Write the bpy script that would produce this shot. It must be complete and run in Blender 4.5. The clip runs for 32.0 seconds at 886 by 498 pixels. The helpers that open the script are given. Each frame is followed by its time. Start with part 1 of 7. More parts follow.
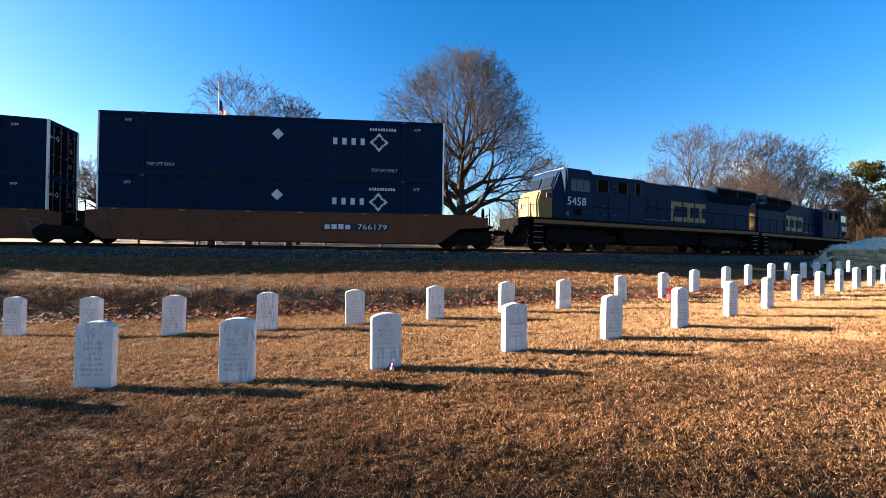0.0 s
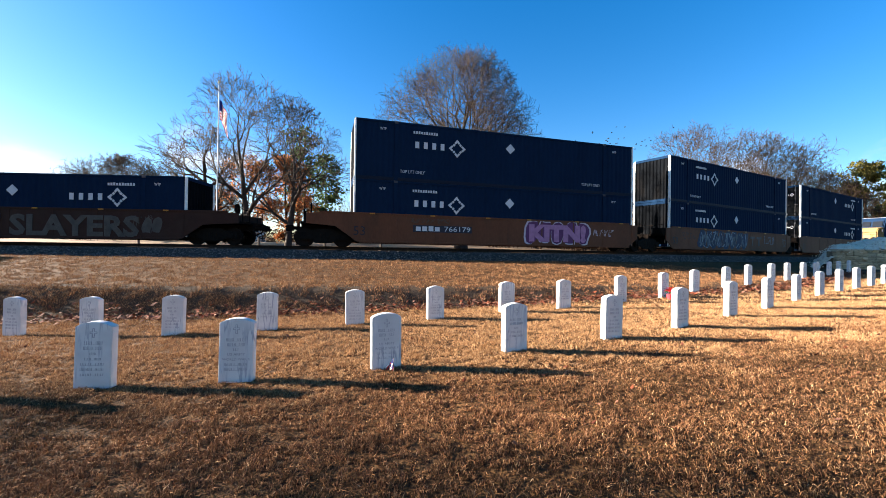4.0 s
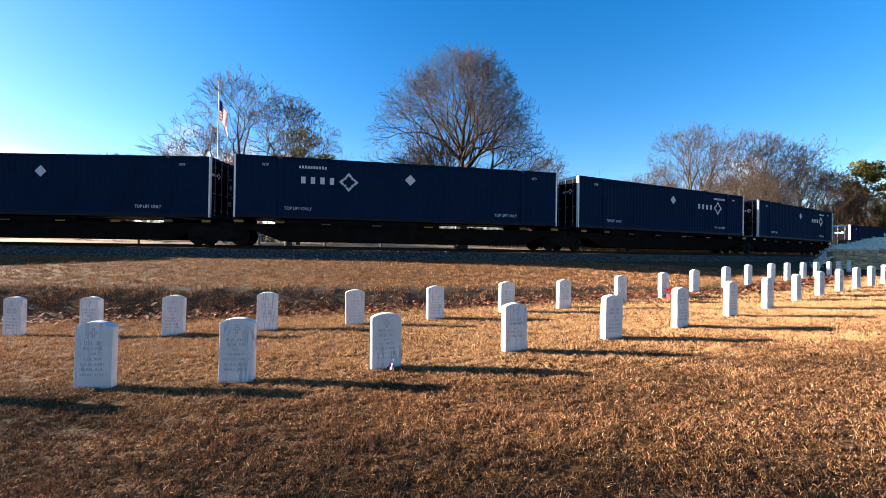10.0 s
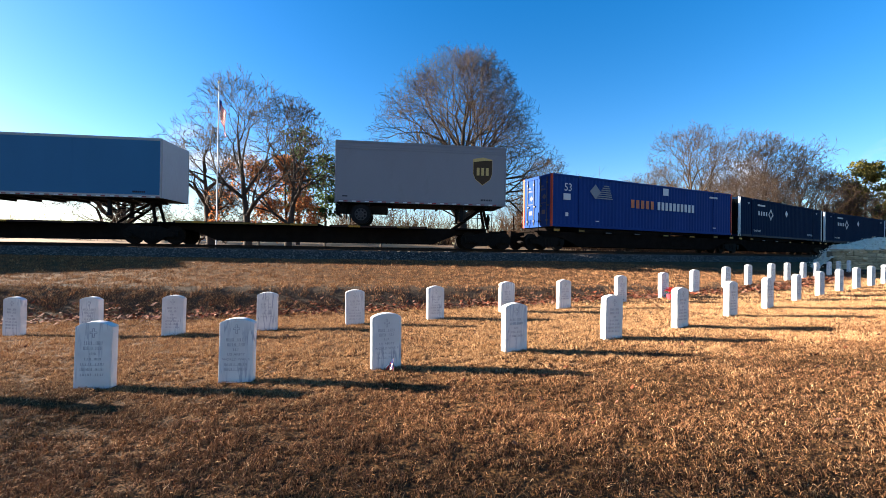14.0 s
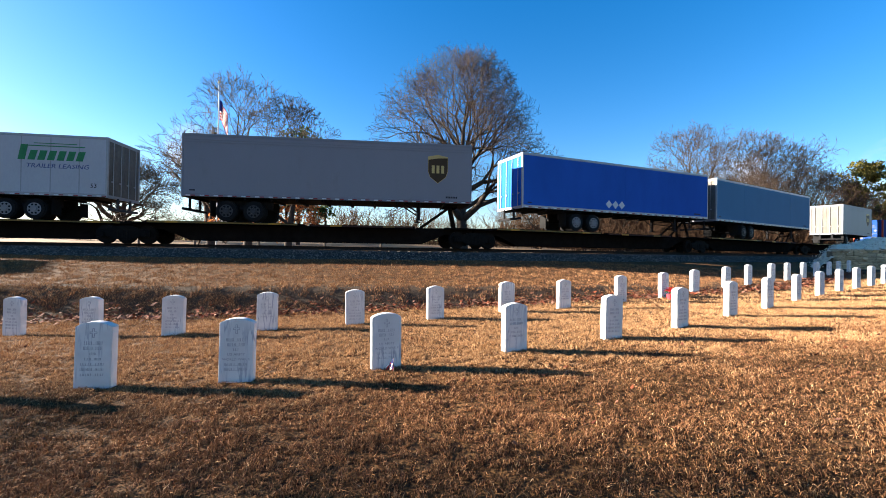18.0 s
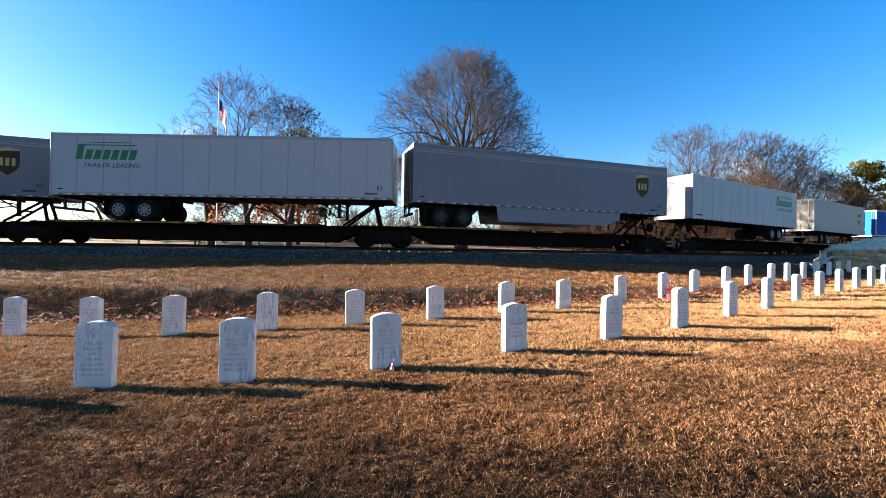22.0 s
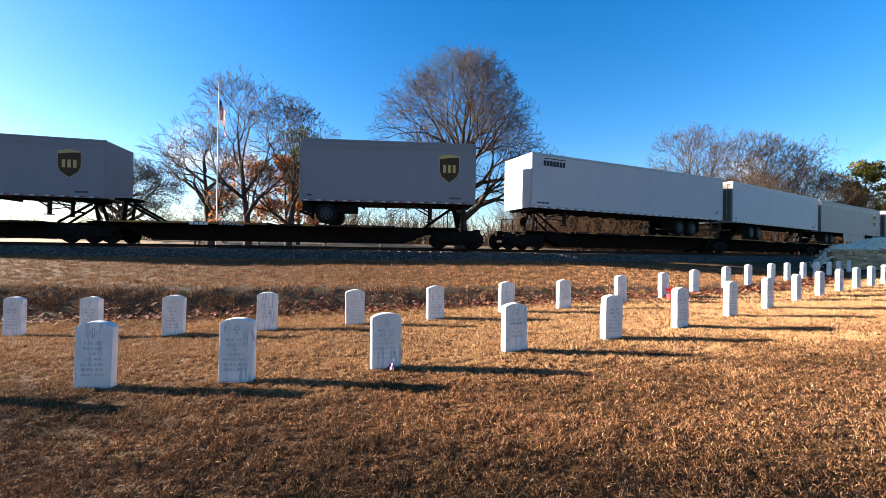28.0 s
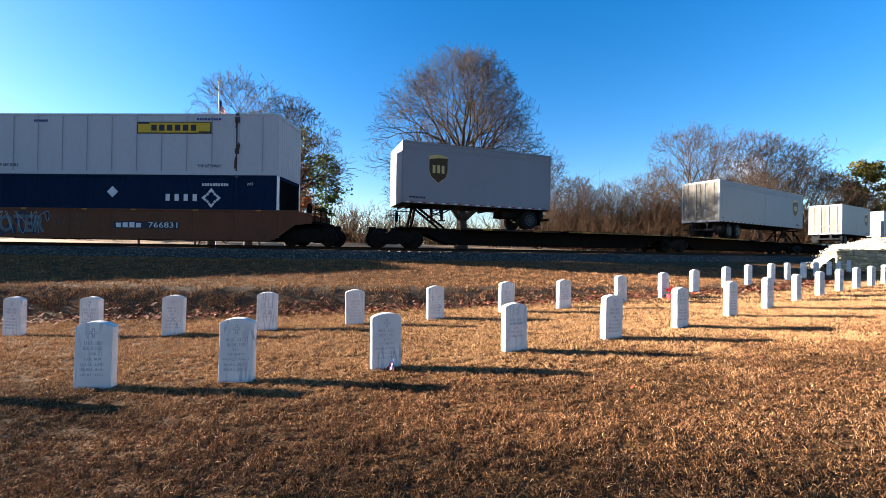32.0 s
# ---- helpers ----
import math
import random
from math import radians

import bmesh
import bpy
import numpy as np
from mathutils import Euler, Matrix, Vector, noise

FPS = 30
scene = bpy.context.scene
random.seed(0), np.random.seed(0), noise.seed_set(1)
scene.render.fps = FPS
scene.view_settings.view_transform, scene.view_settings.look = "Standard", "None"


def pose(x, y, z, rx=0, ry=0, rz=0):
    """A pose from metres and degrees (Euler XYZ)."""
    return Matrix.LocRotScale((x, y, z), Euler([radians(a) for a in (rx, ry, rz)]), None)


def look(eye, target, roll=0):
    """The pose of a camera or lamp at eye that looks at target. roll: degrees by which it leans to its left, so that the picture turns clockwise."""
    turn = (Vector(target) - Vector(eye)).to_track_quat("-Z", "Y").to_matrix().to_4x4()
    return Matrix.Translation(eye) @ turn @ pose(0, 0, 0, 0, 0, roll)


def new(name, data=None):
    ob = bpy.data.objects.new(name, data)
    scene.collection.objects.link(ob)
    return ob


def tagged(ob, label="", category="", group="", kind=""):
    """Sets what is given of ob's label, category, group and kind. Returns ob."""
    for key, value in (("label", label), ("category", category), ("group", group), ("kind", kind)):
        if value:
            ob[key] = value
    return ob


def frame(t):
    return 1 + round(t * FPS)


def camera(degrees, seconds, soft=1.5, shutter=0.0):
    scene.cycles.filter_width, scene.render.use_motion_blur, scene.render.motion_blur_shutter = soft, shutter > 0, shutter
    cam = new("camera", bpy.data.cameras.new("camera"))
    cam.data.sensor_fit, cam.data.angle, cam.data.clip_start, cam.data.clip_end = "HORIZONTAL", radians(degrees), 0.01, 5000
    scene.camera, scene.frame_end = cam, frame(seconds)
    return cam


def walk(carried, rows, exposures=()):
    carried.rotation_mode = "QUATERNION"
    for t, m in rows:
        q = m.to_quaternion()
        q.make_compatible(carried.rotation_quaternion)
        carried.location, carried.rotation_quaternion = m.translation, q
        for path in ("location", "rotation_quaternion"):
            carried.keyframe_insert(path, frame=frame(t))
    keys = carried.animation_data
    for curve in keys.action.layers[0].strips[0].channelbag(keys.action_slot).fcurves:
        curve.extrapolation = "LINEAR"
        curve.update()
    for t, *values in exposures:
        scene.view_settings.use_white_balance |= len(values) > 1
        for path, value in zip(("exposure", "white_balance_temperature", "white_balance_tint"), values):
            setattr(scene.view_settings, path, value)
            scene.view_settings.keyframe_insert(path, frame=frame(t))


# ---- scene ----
# ================= camera =================
EYE = 1.45                       # eye height over the lawn, metres
RAIL = EYE + 0.15                # rail top
cam = camera(95.74, 32.0, soft=0.6)
tilt, lean = 0.3, 0.85
aim = (0, 100, EYE + 100 * math.tan(radians(tilt)))
walk(cam, [(0, look((0, 0, EYE), aim, lean)), (32, look((0, 0, EYE), aim, lean))],
     exposures=[(0, 2.95, 7700, 13), (32, 2.95, 7700, 13)])

# ================= light =================
SUN_ELEV, SUN_TURN = 14.5, 9.0   # degrees over the horizon; from the left, a little beyond the track
to_sun = Vector((-math.cos(radians(SUN_TURN)) * math.cos(radians(SUN_ELEV)),
                 math.sin(radians(SUN_TURN)) * math.cos(radians(SUN_ELEV)), math.sin(radians(SUN_ELEV))))
sun = new("sun", bpy.data.lights.new("sun", "SUN"))
sun.data.energy, sun.data.angle, sun.data.color = 5.0, radians(0.55), (1.0, 1.0, 1.0)
sun.matrix_world = look((-60, 8, 30), Vector((-60, 8, 30)) - to_sun)

world = bpy.data.worlds.new("world")
scene.world = world
world.use_nodes = True
wn, wl = world.node_tree.nodes, world.node_tree.links
wn.clear()
sky = wn.new("ShaderNodeTexSky")
sky.sky_type, sky.sun_disc = "NISHITA", False
sky.sun_elevation, sky.sun_rotation = radians(SUN_ELEV), math.atan2(to_sun.x, to_sun.y)
sky.air_density, sky.dust_density, sky.ozone_density = 1.0, 0.35, 3.0
CLOUDS = (((-0.72, 0.66, 0.085), 6.0), ((-0.515, 0.83, 0.200), 3.4), ((-0.45, 0.87, 0.195), 3.2), ((0.575, 0.79, 0.150), 3.6), ((0.745, 0.645, 0.145), 3.4), ((0.2, -0.9, 0.2), 14.0), ((-0.8, -0.5, 0.22), 10.0))
wgeo = wn.new("ShaderNodeTexCoord")
wmap = wn.new("ShaderNodeMapping")
wmap.inputs["Scale"].default_value = (4.5, 4.5, 8.0)
wnoise = wn.new("ShaderNodeTexNoise")
wnoise.inputs["Scale"].default_value, wnoise.inputs["Detail"].default_value = 1.6, 7
wramp = wn.new("ShaderNodeValToRGB")
wramp.color_ramp.elements[0].position, wramp.color_ramp.elements[1].position = 0.40, 0.66
# a few small white clouds low over the horizon: their directions and half-widths in degrees
cloud_part = None
for way, wide in CLOUDS:
    dot, soft, most = wn.new("ShaderNodeVectorMath"), wn.new("ShaderNodeMapRange"), wn.new("ShaderNodeMath")
    dot.operation, most.operation = "DOT_PRODUCT", "MAXIMUM"
    dot.inputs[1].default_value = Vector(way).normalized()
    soft.inputs[1].default_value, soft.inputs[2].default_value = math.cos(radians(wide)), math.cos(radians(wide * 0.35))
    wl.new(wgeo.outputs["Generated"], dot.inputs[0])
    wl.new(dot.outputs["Value"], soft.inputs[0])
    wl.new(soft.outputs[0], most.inputs[0])
    most.inputs[1].default_value = 0.0
    if cloud_part:
        wl.new(cloud_part, most.inputs[1])
    cloud_part = most.outputs[0]
wmul = wn.new("ShaderNodeMath")
wmul.operation = "MULTIPLY"
wmix = wn.new("ShaderNodeMix")
wmix.data_type = "RGBA"
wmix.inputs["B"].default_value = (3.4, 3.5, 3.9, 1)
wsat = wn.new("ShaderNodeHueSaturation")
wsat.inputs["Saturation"].default_value = 1.39
wtint = wn.new("ShaderNodeMix")
wtint.data_type, wtint.blend_type = "RGBA", "MULTIPLY"
wtint.inputs["Factor"].default_value = 1.0
wtint.inputs["B"].default_value = (0.785, 0.77, 0.91, 1)
wbg = wn.new("ShaderNodeBackground")
wbg.inputs["Strength"].default_value = 0.05
wout = wn.new("ShaderNodeOutputWorld")
wl.new(wgeo.outputs["Generated"], wmap.inputs["Vector"])
wl.new(wmap.outputs[0], wnoise.inputs["Vector"])
wl.new(wnoise.outputs["Fac"], wramp.inputs[0])
wl.new(wramp.outputs[0], wmul.inputs[0])
wl.new(cloud_part, wmul.inputs[1])
wl.new(wmul.outputs[0], wmix.inputs["Factor"])
wl.new(sky.outputs[0], wsat.inputs["Color"])
wl.new(wsat.outputs[0], wtint.inputs["A"])
wl.new(wtint.outputs["Result"], wmix.inputs["A"])
wl.new(wmix.outputs["Result"], wbg.inputs[0])
wl.new(wbg.outputs[0], wout.inputs[0])


# ================= materials =================
def mat(name, colour, rough=0.6, metal=0.0, spread=0.12, grain=6.0, fine=60.0, bump=0.15, dirt=None, dirt_amount=0.0,
        dirt_scale=1.2, stretch=(1, 1, 1), random=0.0, clear=0.0, shine=0.15):
    """A surface with variation at two scales, stains and fine relief, in the object's own metres."""
    m = bpy.data.materials.new(name)
    m.use_nodes = True
    n, l = m.node_tree.nodes, m.node_tree.links
    b = n["Principled BSDF"]
    b.inputs["Roughness"].default_value, b.inputs["Metallic"].default_value = rough, metal
    b.inputs["Specular IOR Level"].default_value = shine
    co = n.new("ShaderNodeTexCoord")
    mp = n.new("ShaderNodeMapping")
    mp.inputs["Scale"].default_value = stretch
    l.new(co.outputs["Object"], mp.inputs[0])
    big, small = n.new("ShaderNodeTexNoise"), n.new("ShaderNodeTexNoise")
    big.inputs["Scale"].default_value, big.inputs["Detail"].default_value = grain, 4
    small.inputs["Scale"].default_value, small.inputs["Detail"].default_value = fine, 3
    for q in (big, small):
        l.new(mp.outputs[0], q.inputs["Vector"])
    ramp = n.new("ShaderNodeValToRGB")
    c = Vector(colour[:3])
    ramp.color_ramp.elements[0].color = (*(c * (1 - spread * 2)), 1)
    ramp.color_ramp.elements[1].color = (*(c * (1 + spread * 2)), 1)
    ramp.color_ramp.elements[0].position, ramp.color_ramp.elements[1].position = 0.25, 0.75
    add = n.new("ShaderNodeMath")
    add.operation = "MULTIPLY_ADD"
    add.inputs[1].default_value = 0.5
    half = n.new("ShaderNodeMath")
    half.operation = "MULTIPLY"
    half.inputs[1].default_value = 0.5
    l.new(small.outputs["Fac"], half.inputs[0])
    l.new(big.outputs["Fac"], add.inputs[0])
    l.new(half.outputs[0], add.inputs[2])
    l.new(add.outputs[0], ramp.inputs[0])
    last = ramp.outputs[0]
    if random:
        inf = n.new("ShaderNodeObjectInfo")
        hsv = n.new("ShaderNodeHueSaturation")
        rng = n.new("ShaderNodeMapRange")
        rng.inputs[3].default_value, rng.inputs[4].default_value = 1 - random, 1 + random
        l.new(inf.outputs["Random"], rng.inputs[0])
        l.new(rng.outputs[0], hsv.inputs["Value"])
        l.new(last, hsv.inputs["Color"])
        last = hsv.outputs[0]
    if dirt:
        st = n.new("ShaderNodeTexNoise")
        st.inputs["Scale"].default_value, st.inputs["Detail"].default_value, st.inputs["Roughness"].default_value = dirt_scale, 8, 0.65
        sr = n.new("ShaderNodeMapRange")
        sr.inputs[1].default_value, sr.inputs[2].default_value = 0.62 - 0.3 * dirt_amount, 0.78
        sr.inputs[4].default_value = min(1, 0.35 + dirt_amount)
        mx = n.new("ShaderNodeMix")
        mx.data_type = "RGBA"
        mx.inputs["B"].default_value = (*dirt, 1)
        l.new(mp.outputs[0], st.inputs["Vector"])
        l.new(st.outputs["Fac"], sr.inputs[0])
        l.new(sr.outputs[0], mx.inputs["Factor"])
        l.new(last, mx.inputs["A"])
        last = mx.outputs["Result"]
    l.new(last, b.inputs["Base Color"])
    if bump:
        bp = n.new("ShaderNodeBump")
        bp.inputs["Strength"].default_value, bp.inputs["Distance"].default_value = bump, 0.01
        l.new(add.outputs[0], bp.inputs["Height"])
        l.new(bp.outputs[0], b.inputs["Normal"])
    if clear:
        b.inputs["Coat Weight"].default_value = clear
    return m


def island_mat(name, colours, rough=0.8, trans=0.0):
    """For joined small pieces: each piece takes its own colour of the row."""
    m = bpy.data.materials.new(name)
    m.use_nodes = True
    n, l = m.node_tree.nodes, m.node_tree.links
    b = n["Principled BSDF"]
    b.inputs["Roughness"].default_value = rough
    b.inputs["Specular IOR Level"].default_value = 0.08
    g = n.new("ShaderNodeNewGeometry")
    ramp = n.new("ShaderNodeValToRGB")
    els = ramp.color_ramp.elements
    while len(els) < len(colours):
        els.new(0.5)
    for i, c in enumerate(colours):
        els[i].position = i / (len(colours) - 1)
    for i, c in enumerate(colours):
        els[i].color = (*c, 1)
    l.new(g.outputs["Random Per Island"], ramp.inputs[0])
    l.new(ramp.outputs[0], b.inputs["Base Color"])
    if trans:
        tr, mx = n.new("ShaderNodeBsdfTranslucent"), n.new("ShaderNodeMixShader")
        mx.inputs[0].default_value = trans
        l.new(ramp.outputs[0], tr.inputs[0])
        l.new(b.outputs[0], mx.inputs[1])
        l.new(tr.outputs[0], mx.inputs[2])
        l.new(mx.outputs[0], n["Material Output"].inputs[0])
    return m


def ground_mat():
    m = bpy.data.materials.new("dry_lawn")
    m.use_nodes = True
    n, l = m.node_tree.nodes, m.node_tree.links
    b = n["Principled BSDF"]
    b.inputs["Roughness"].default_value = 0.95
    b.inputs["Specular IOR Level"].default_value = 0.1
    co = n.new("ShaderNodeTexCoord")
    res = []
    for sc, det in ((0.35, 4), (4.0, 6), (38.0, 5)):
        t = n.new("ShaderNodeTexNoise")
        t.inputs["Scale"].default_value, t.inputs["Detail"].default_value = sc, det
        l.new(co.outputs["Object"], t.inputs["Vector"])
        res.append(t.outputs["Fac"])
    def ramp(fac, a, c, p0=0.3, p1=0.7):
        r = n.new("ShaderNodeValToRGB")
        r.color_ramp.elements[0].color, r.color_ramp.elements[1].color = (*a, 1), (*c, 1)
        r.color_ramp.elements[0].position, r.color_ramp.elements[1].position = p0, p1
        l.new(fac, r.inputs[0])
        return r.outputs[0]
    def mix(fac, a, c, kind="MIX"):
        x = n.new("ShaderNodeMix")
        x.data_type, x.blend_type = "RGBA", kind
        if isinstance(fac, float):
            x.inputs["Factor"].default_value = fac
        else:
            l.new(fac, x.inputs["Factor"])
        l.new(a, x.inputs["A"])
        l.new(c, x.inputs["B"])
        return x.outputs["Result"]
    straw = ramp(res[2], (0.015, 0.0065, 0.003), (0.205, 0.102, 0.038))
    patch = ramp(res[1], (0.45, 0.42, 0.40), (1.1, 1.08, 1.05))
    wide = ramp(res[0], (0.8, 0.78, 0.75), (1.1, 1.08, 1.0))
    col = mix(1.0, mix(1.0, straw, patch, "MULTIPLY"), wide, "MULTIPLY")
    soil = ramp(res[2], (0.018, 0.013, 0.010), (0.10, 0.065, 0.038))
    at = n.new("ShaderNodeAttribute")
    at.attribute_name = "soil"
    edge = n.new("ShaderNodeMath")
    edge.operation = "MULTIPLY_ADD"
    edge.inputs[1].default_value = 1.4
    off = n.new("ShaderNodeMath")
    off.operation = "SUBTRACT"
    off.inputs[1].default_value = 0.5
    l.new(res[1], off.inputs[0])
    l.new(at.outputs["Fac"], edge.inputs[0])
    l.new(off.outputs[0], edge.inputs[2])
    cl = n.new("ShaderNodeClamp")
    l.new(edge.outputs[0], cl.inputs[0])
    l.new(mix(cl.outputs[0], col, soil), b.inputs["Base Color"])
    bp = n.new("ShaderNodeBump")
    bp.inputs["Strength"].default_value, bp.inputs["Distance"].default_value = 0.9, 0.05
    l.new(res[2], bp.inputs["Height"])
    l.new(bp.outputs[0], b.inputs["Normal"])
    return m


def marble_mat():
    m = bpy.data.materials.new("white_marble")
    m.use_nodes = True
    n, l = m.node_tree.nodes, m.node_tree.links
    b = n["Principled BSDF"]
    b.inputs["Roughness"].default_value = 0.65
    co, inf = n.new("ShaderNodeTexCoord"), n.new("ShaderNodeObjectInfo")
    sh = n.new("ShaderNodeVectorMath")
    sh.operation = "MULTIPLY_ADD"
    cmb = n.new("ShaderNodeCombineXYZ")
    mul = n.new("ShaderNodeMath")
    mul.operation = "MULTIPLY"
    mul.inputs[1].default_value = 37.0
    l.new(inf.outputs["Random"], mul.inputs[0])
    for i in range(3):
        l.new(mul.outputs[0], cmb.inputs[i])
    sh.inputs[1].default_value = (1, 1, 1)
    l.new(co.outputs["Object"], sh.inputs[0])
    l.new(cmb.outputs[0], sh.inputs[2])
    mp = n.new("ShaderNodeMapping")
    mp.inputs["Rotation"].default_value = (0, radians(-38), 0)
    mp.inputs["Scale"].default_value = (5.5, 1.0, 0.55)
    l.new(sh.outputs[0], mp.inputs[0])
    vein = n.new("ShaderNodeTexNoise")
    vein.inputs["Scale"].default_value, vein.inputs["Detail"].default_value, vein.inputs["Distortion"].default_value = 2.4, 6, 0.35
    l.new(mp.outputs[0], vein.inputs["Vector"])
    d = n.new("ShaderNodeMath")
    d.operation = "SUBTRACT"
    d.inputs[1].default_value = 0.5
    a = n.new("ShaderNodeMath")
    a.operation = "ABSOLUTE"
    l.new(vein.outputs["Fac"], d.inputs[0])
    l.new(d.outputs[0], a.inputs[0])
    r = n.new("ShaderNodeMapRange")
    r.inputs[1].default_value, r.inputs[2].default_value, r.inputs[3].default_value, r.inputs[4].default_value = 0.0, 0.035, 1.0, 0.0
    l.new(a.outputs[0], r.inputs[0])
    area = n.new("ShaderNodeTexNoise")
    area.inputs["Scale"].default_value, area.inputs["Detail"].default_value = 3.0, 3
    l.new(sh.outputs[0], area.inputs["Vector"])
    ar = n.new("ShaderNodeMapRange")
    ar.inputs[1].default_value, ar.inputs[2].default_value, ar.inputs[4].default_value = 0.43, 0.60, 0.9
    l.new(area.outputs["Fac"], ar.inputs[0])
    mm = n.new("ShaderNodeMath")
    mm.operation = "MULTIPLY"
    l.new(r.outputs[0], mm.inputs[0])
    l.new(ar.outputs[0], mm.inputs[1])
    cloud = n.new("ShaderNodeValToRGB")
    cloud.color_ramp.elements[0].color, cloud.color_ramp.elements[1].color = (0.47, 0.455, 0.44, 1), (0.63, 0.61, 0.58, 1)
    cloud.color_ramp.elements[0].position, cloud.color_ramp.elements[1].position = 0.3, 0.7
    l.new(area.outputs["Fac"], cloud.inputs[0])
    mx = n.new("ShaderNodeMix")
    mx.data_type = "RGBA"
    mx.inputs["B"].default_value = (0.24, 0.25, 0.29, 1)
    l.new(mm.outputs[0], mx.inputs["Factor"])
    l.new(cloud.outputs[0], mx.inputs["A"])
    l.new(mx.outputs["Result"], b.inputs["Base Color"])
    fine = n.new("ShaderNodeTexNoise")
    fine.inputs["Scale"].default_value = 160
    bp = n.new("ShaderNodeBump")
    bp.inputs["Strength"].default_value, bp.inputs["Distance"].default_value = 0.15, 0.004
    l.new(co.outputs["Object"], fine.inputs["Vector"])
    l.new(fine.outputs["Fac"], bp.inputs["Height"])
    l.new(bp.outputs[0], b.inputs["Normal"])
    return m


LAWN = ground_mat()
MARBLE = marble_mat()
CUT = mat("cut_letters", (0.29, 0.29, 0.30), 0.9)
BALLAST = mat("ballast_base", (0.035, 0.033, 0.031), 0.95, spread=0.3, grain=9, fine=45, bump=0.8)
ROCKS = island_mat("ballast_rock", [(0.031, 0.030, 0.029), (0.105, 0.099, 0.092), (0.062, 0.058, 0.054), (0.174, 0.162, 0.149), (0.046, 0.044, 0.042)], 0.9)
STRAW = island_mat("dry_grass", [(0.083, 0.032, 0.012), (0.337, 0.177, 0.078), (0.474, 0.295, 0.163), (0.140, 0.059, 0.022), (0.402, 0.227, 0.111), (0.234, 0.111, 0.046)], 0.9, 0.1)
# brown grass of the verge; on the near lawn its darkness also stands for shade
BROWN_AND_SHADE = island_mat("brown_and_shade_grass", [(0.053, 0.020, 0.014), (0.159, 0.068, 0.028), (0.219, 0.103, 0.046), (0.099, 0.042, 0.016), (0.281, 0.140, 0.071), (0.128, 0.053, 0.025)], 0.9, 0.08)
THATCH = island_mat("dark_thatch", [(0.012, 0.008, 0.004), (0.060, 0.033, 0.015), (0.025, 0.015, 0.008), (0.101, 0.055, 0.024)], 0.9, 0.2)
LEAF = island_mat("fallen_leaf", [(0.10, 0.024, 0.012), (0.16, 0.046, 0.022), (0.055, 0.017, 0.010), (0.20, 0.105, 0.070), (0.125, 0.032, 0.017), (0.17, 0.070, 0.040)], 0.85, 0.05)
OAKLEAF = island_mat("clinging_leaf", [(0.30, 0.09, 0.03), (0.42, 0.16, 0.06), (0.20, 0.05, 0.02), (0.36, 0.20, 0.08)], 0.75, 0.35)
NEEDLE = island_mat("conifer_spray", [(0.030, 0.055, 0.020), (0.055, 0.085, 0.028), (0.04, 0.07, 0.03), (0.09, 0.11, 0.035)], 0.8, 0.25)
CEDAR = island_mat("cedar_spray", [(0.098, 0.088, 0.022), (0.221, 0.169, 0.036), (0.150, 0.125, 0.030), (0.065, 0.062, 0.018)], 0.8, 0.35)
BRUSH = island_mat("brush_twig", [(0.040, 0.021, 0.013), (0.067, 0.036, 0.019), (0.051, 0.028, 0.015), (0.024, 0.014, 0.010)], 0.85, 0.1)
BARK = mat("bark", (0.046, 0.035, 0.027), 0.95, spread=0.3, grain=3, fine=24, bump=0.6, stretch=(1, 1, 0.3))
TWIG = mat("twig_bark", (0.048, 0.031, 0.021), 0.9, spread=0.2, bump=0)
STEEL = mat("rail_steel", (0.022, 0.014, 0.010), 0.8, 0.0, spread=0.25, shine=0.05)
TIE = mat("creosoted_tie", (0.07, 0.055, 0.045), 0.95, spread=0.35, fine=30, bump=0.5)
CAR_BROWN = mat("faded_car_brown", (0.108, 0.038, 0.018), 0.7, spread=0.12, grain=1.5, fine=14, dirt=(0.05, 0.028, 0.017), dirt_amount=0.35, stretch=(1, 1, 0.35))
CAR_DARK = mat("dark_car_brown", (0.036, 0.016, 0.011), 0.85, spread=0.2, grain=1.5, dirt=(0.044, 0.026, 0.018), dirt_amount=0.4)
FRAME_BLACK = mat("grimy_frame", (0.009, 0.007, 0.006), 0.85, spread=0.3, grain=3, dirt=(0.020, 0.013, 0.009), dirt_amount=0.25, shine=0.0)
DECK_YELLOW = mat("worn_deck_yellow", (0.16, 0.085, 0.02), 0.7, spread=0.2, grain=2, dirt=(0.07, 0.05, 0.03), dirt_amount=0.5)
BOGIE = mat("bogie_iron", (0.008, 0.007, 0.006), 0.85, 0.0, spread=0.3, shine=0.04)
TREAD = mat("wheel_iron", (0.010, 0.008, 0.007), 0.8, 0.0, spread=0.2, shine=0.05)
AMBER = mat("amber_reflector", (0.34, 0.15, 0.02), 0.4, spread=0.08)
UMAX_BLUE = mat("container_navy", (0.0030, 0.0145, 0.036), 0.8, spread=0.12, grain=0.8, fine=9, dirt=(0.008, 0.020, 0.040), dirt_amount=0.12, stretch=(1, 1, 0.4), shine=0.03)
# container ends: nearly black, much darker than the navy sides
NAVY_DARK = mat("dark_navy_end", (0.0032, 0.0040, 0.0052), 0.85, spread=0.3, grain=2, fine=12, dirt=(0.0075, 0.0058, 0.0046), dirt_amount=0.45, stretch=(1, 1, 0.4), shine=0.02)
PACER_BLUE = mat("container_royal", (0.003, 0.031, 0.135), 0.65, spread=0.12, grain=0.8, dirt=(0.008, 0.034, 0.11), dirt_amount=0.12, stretch=(1, 1, 0.4), shine=0.05)
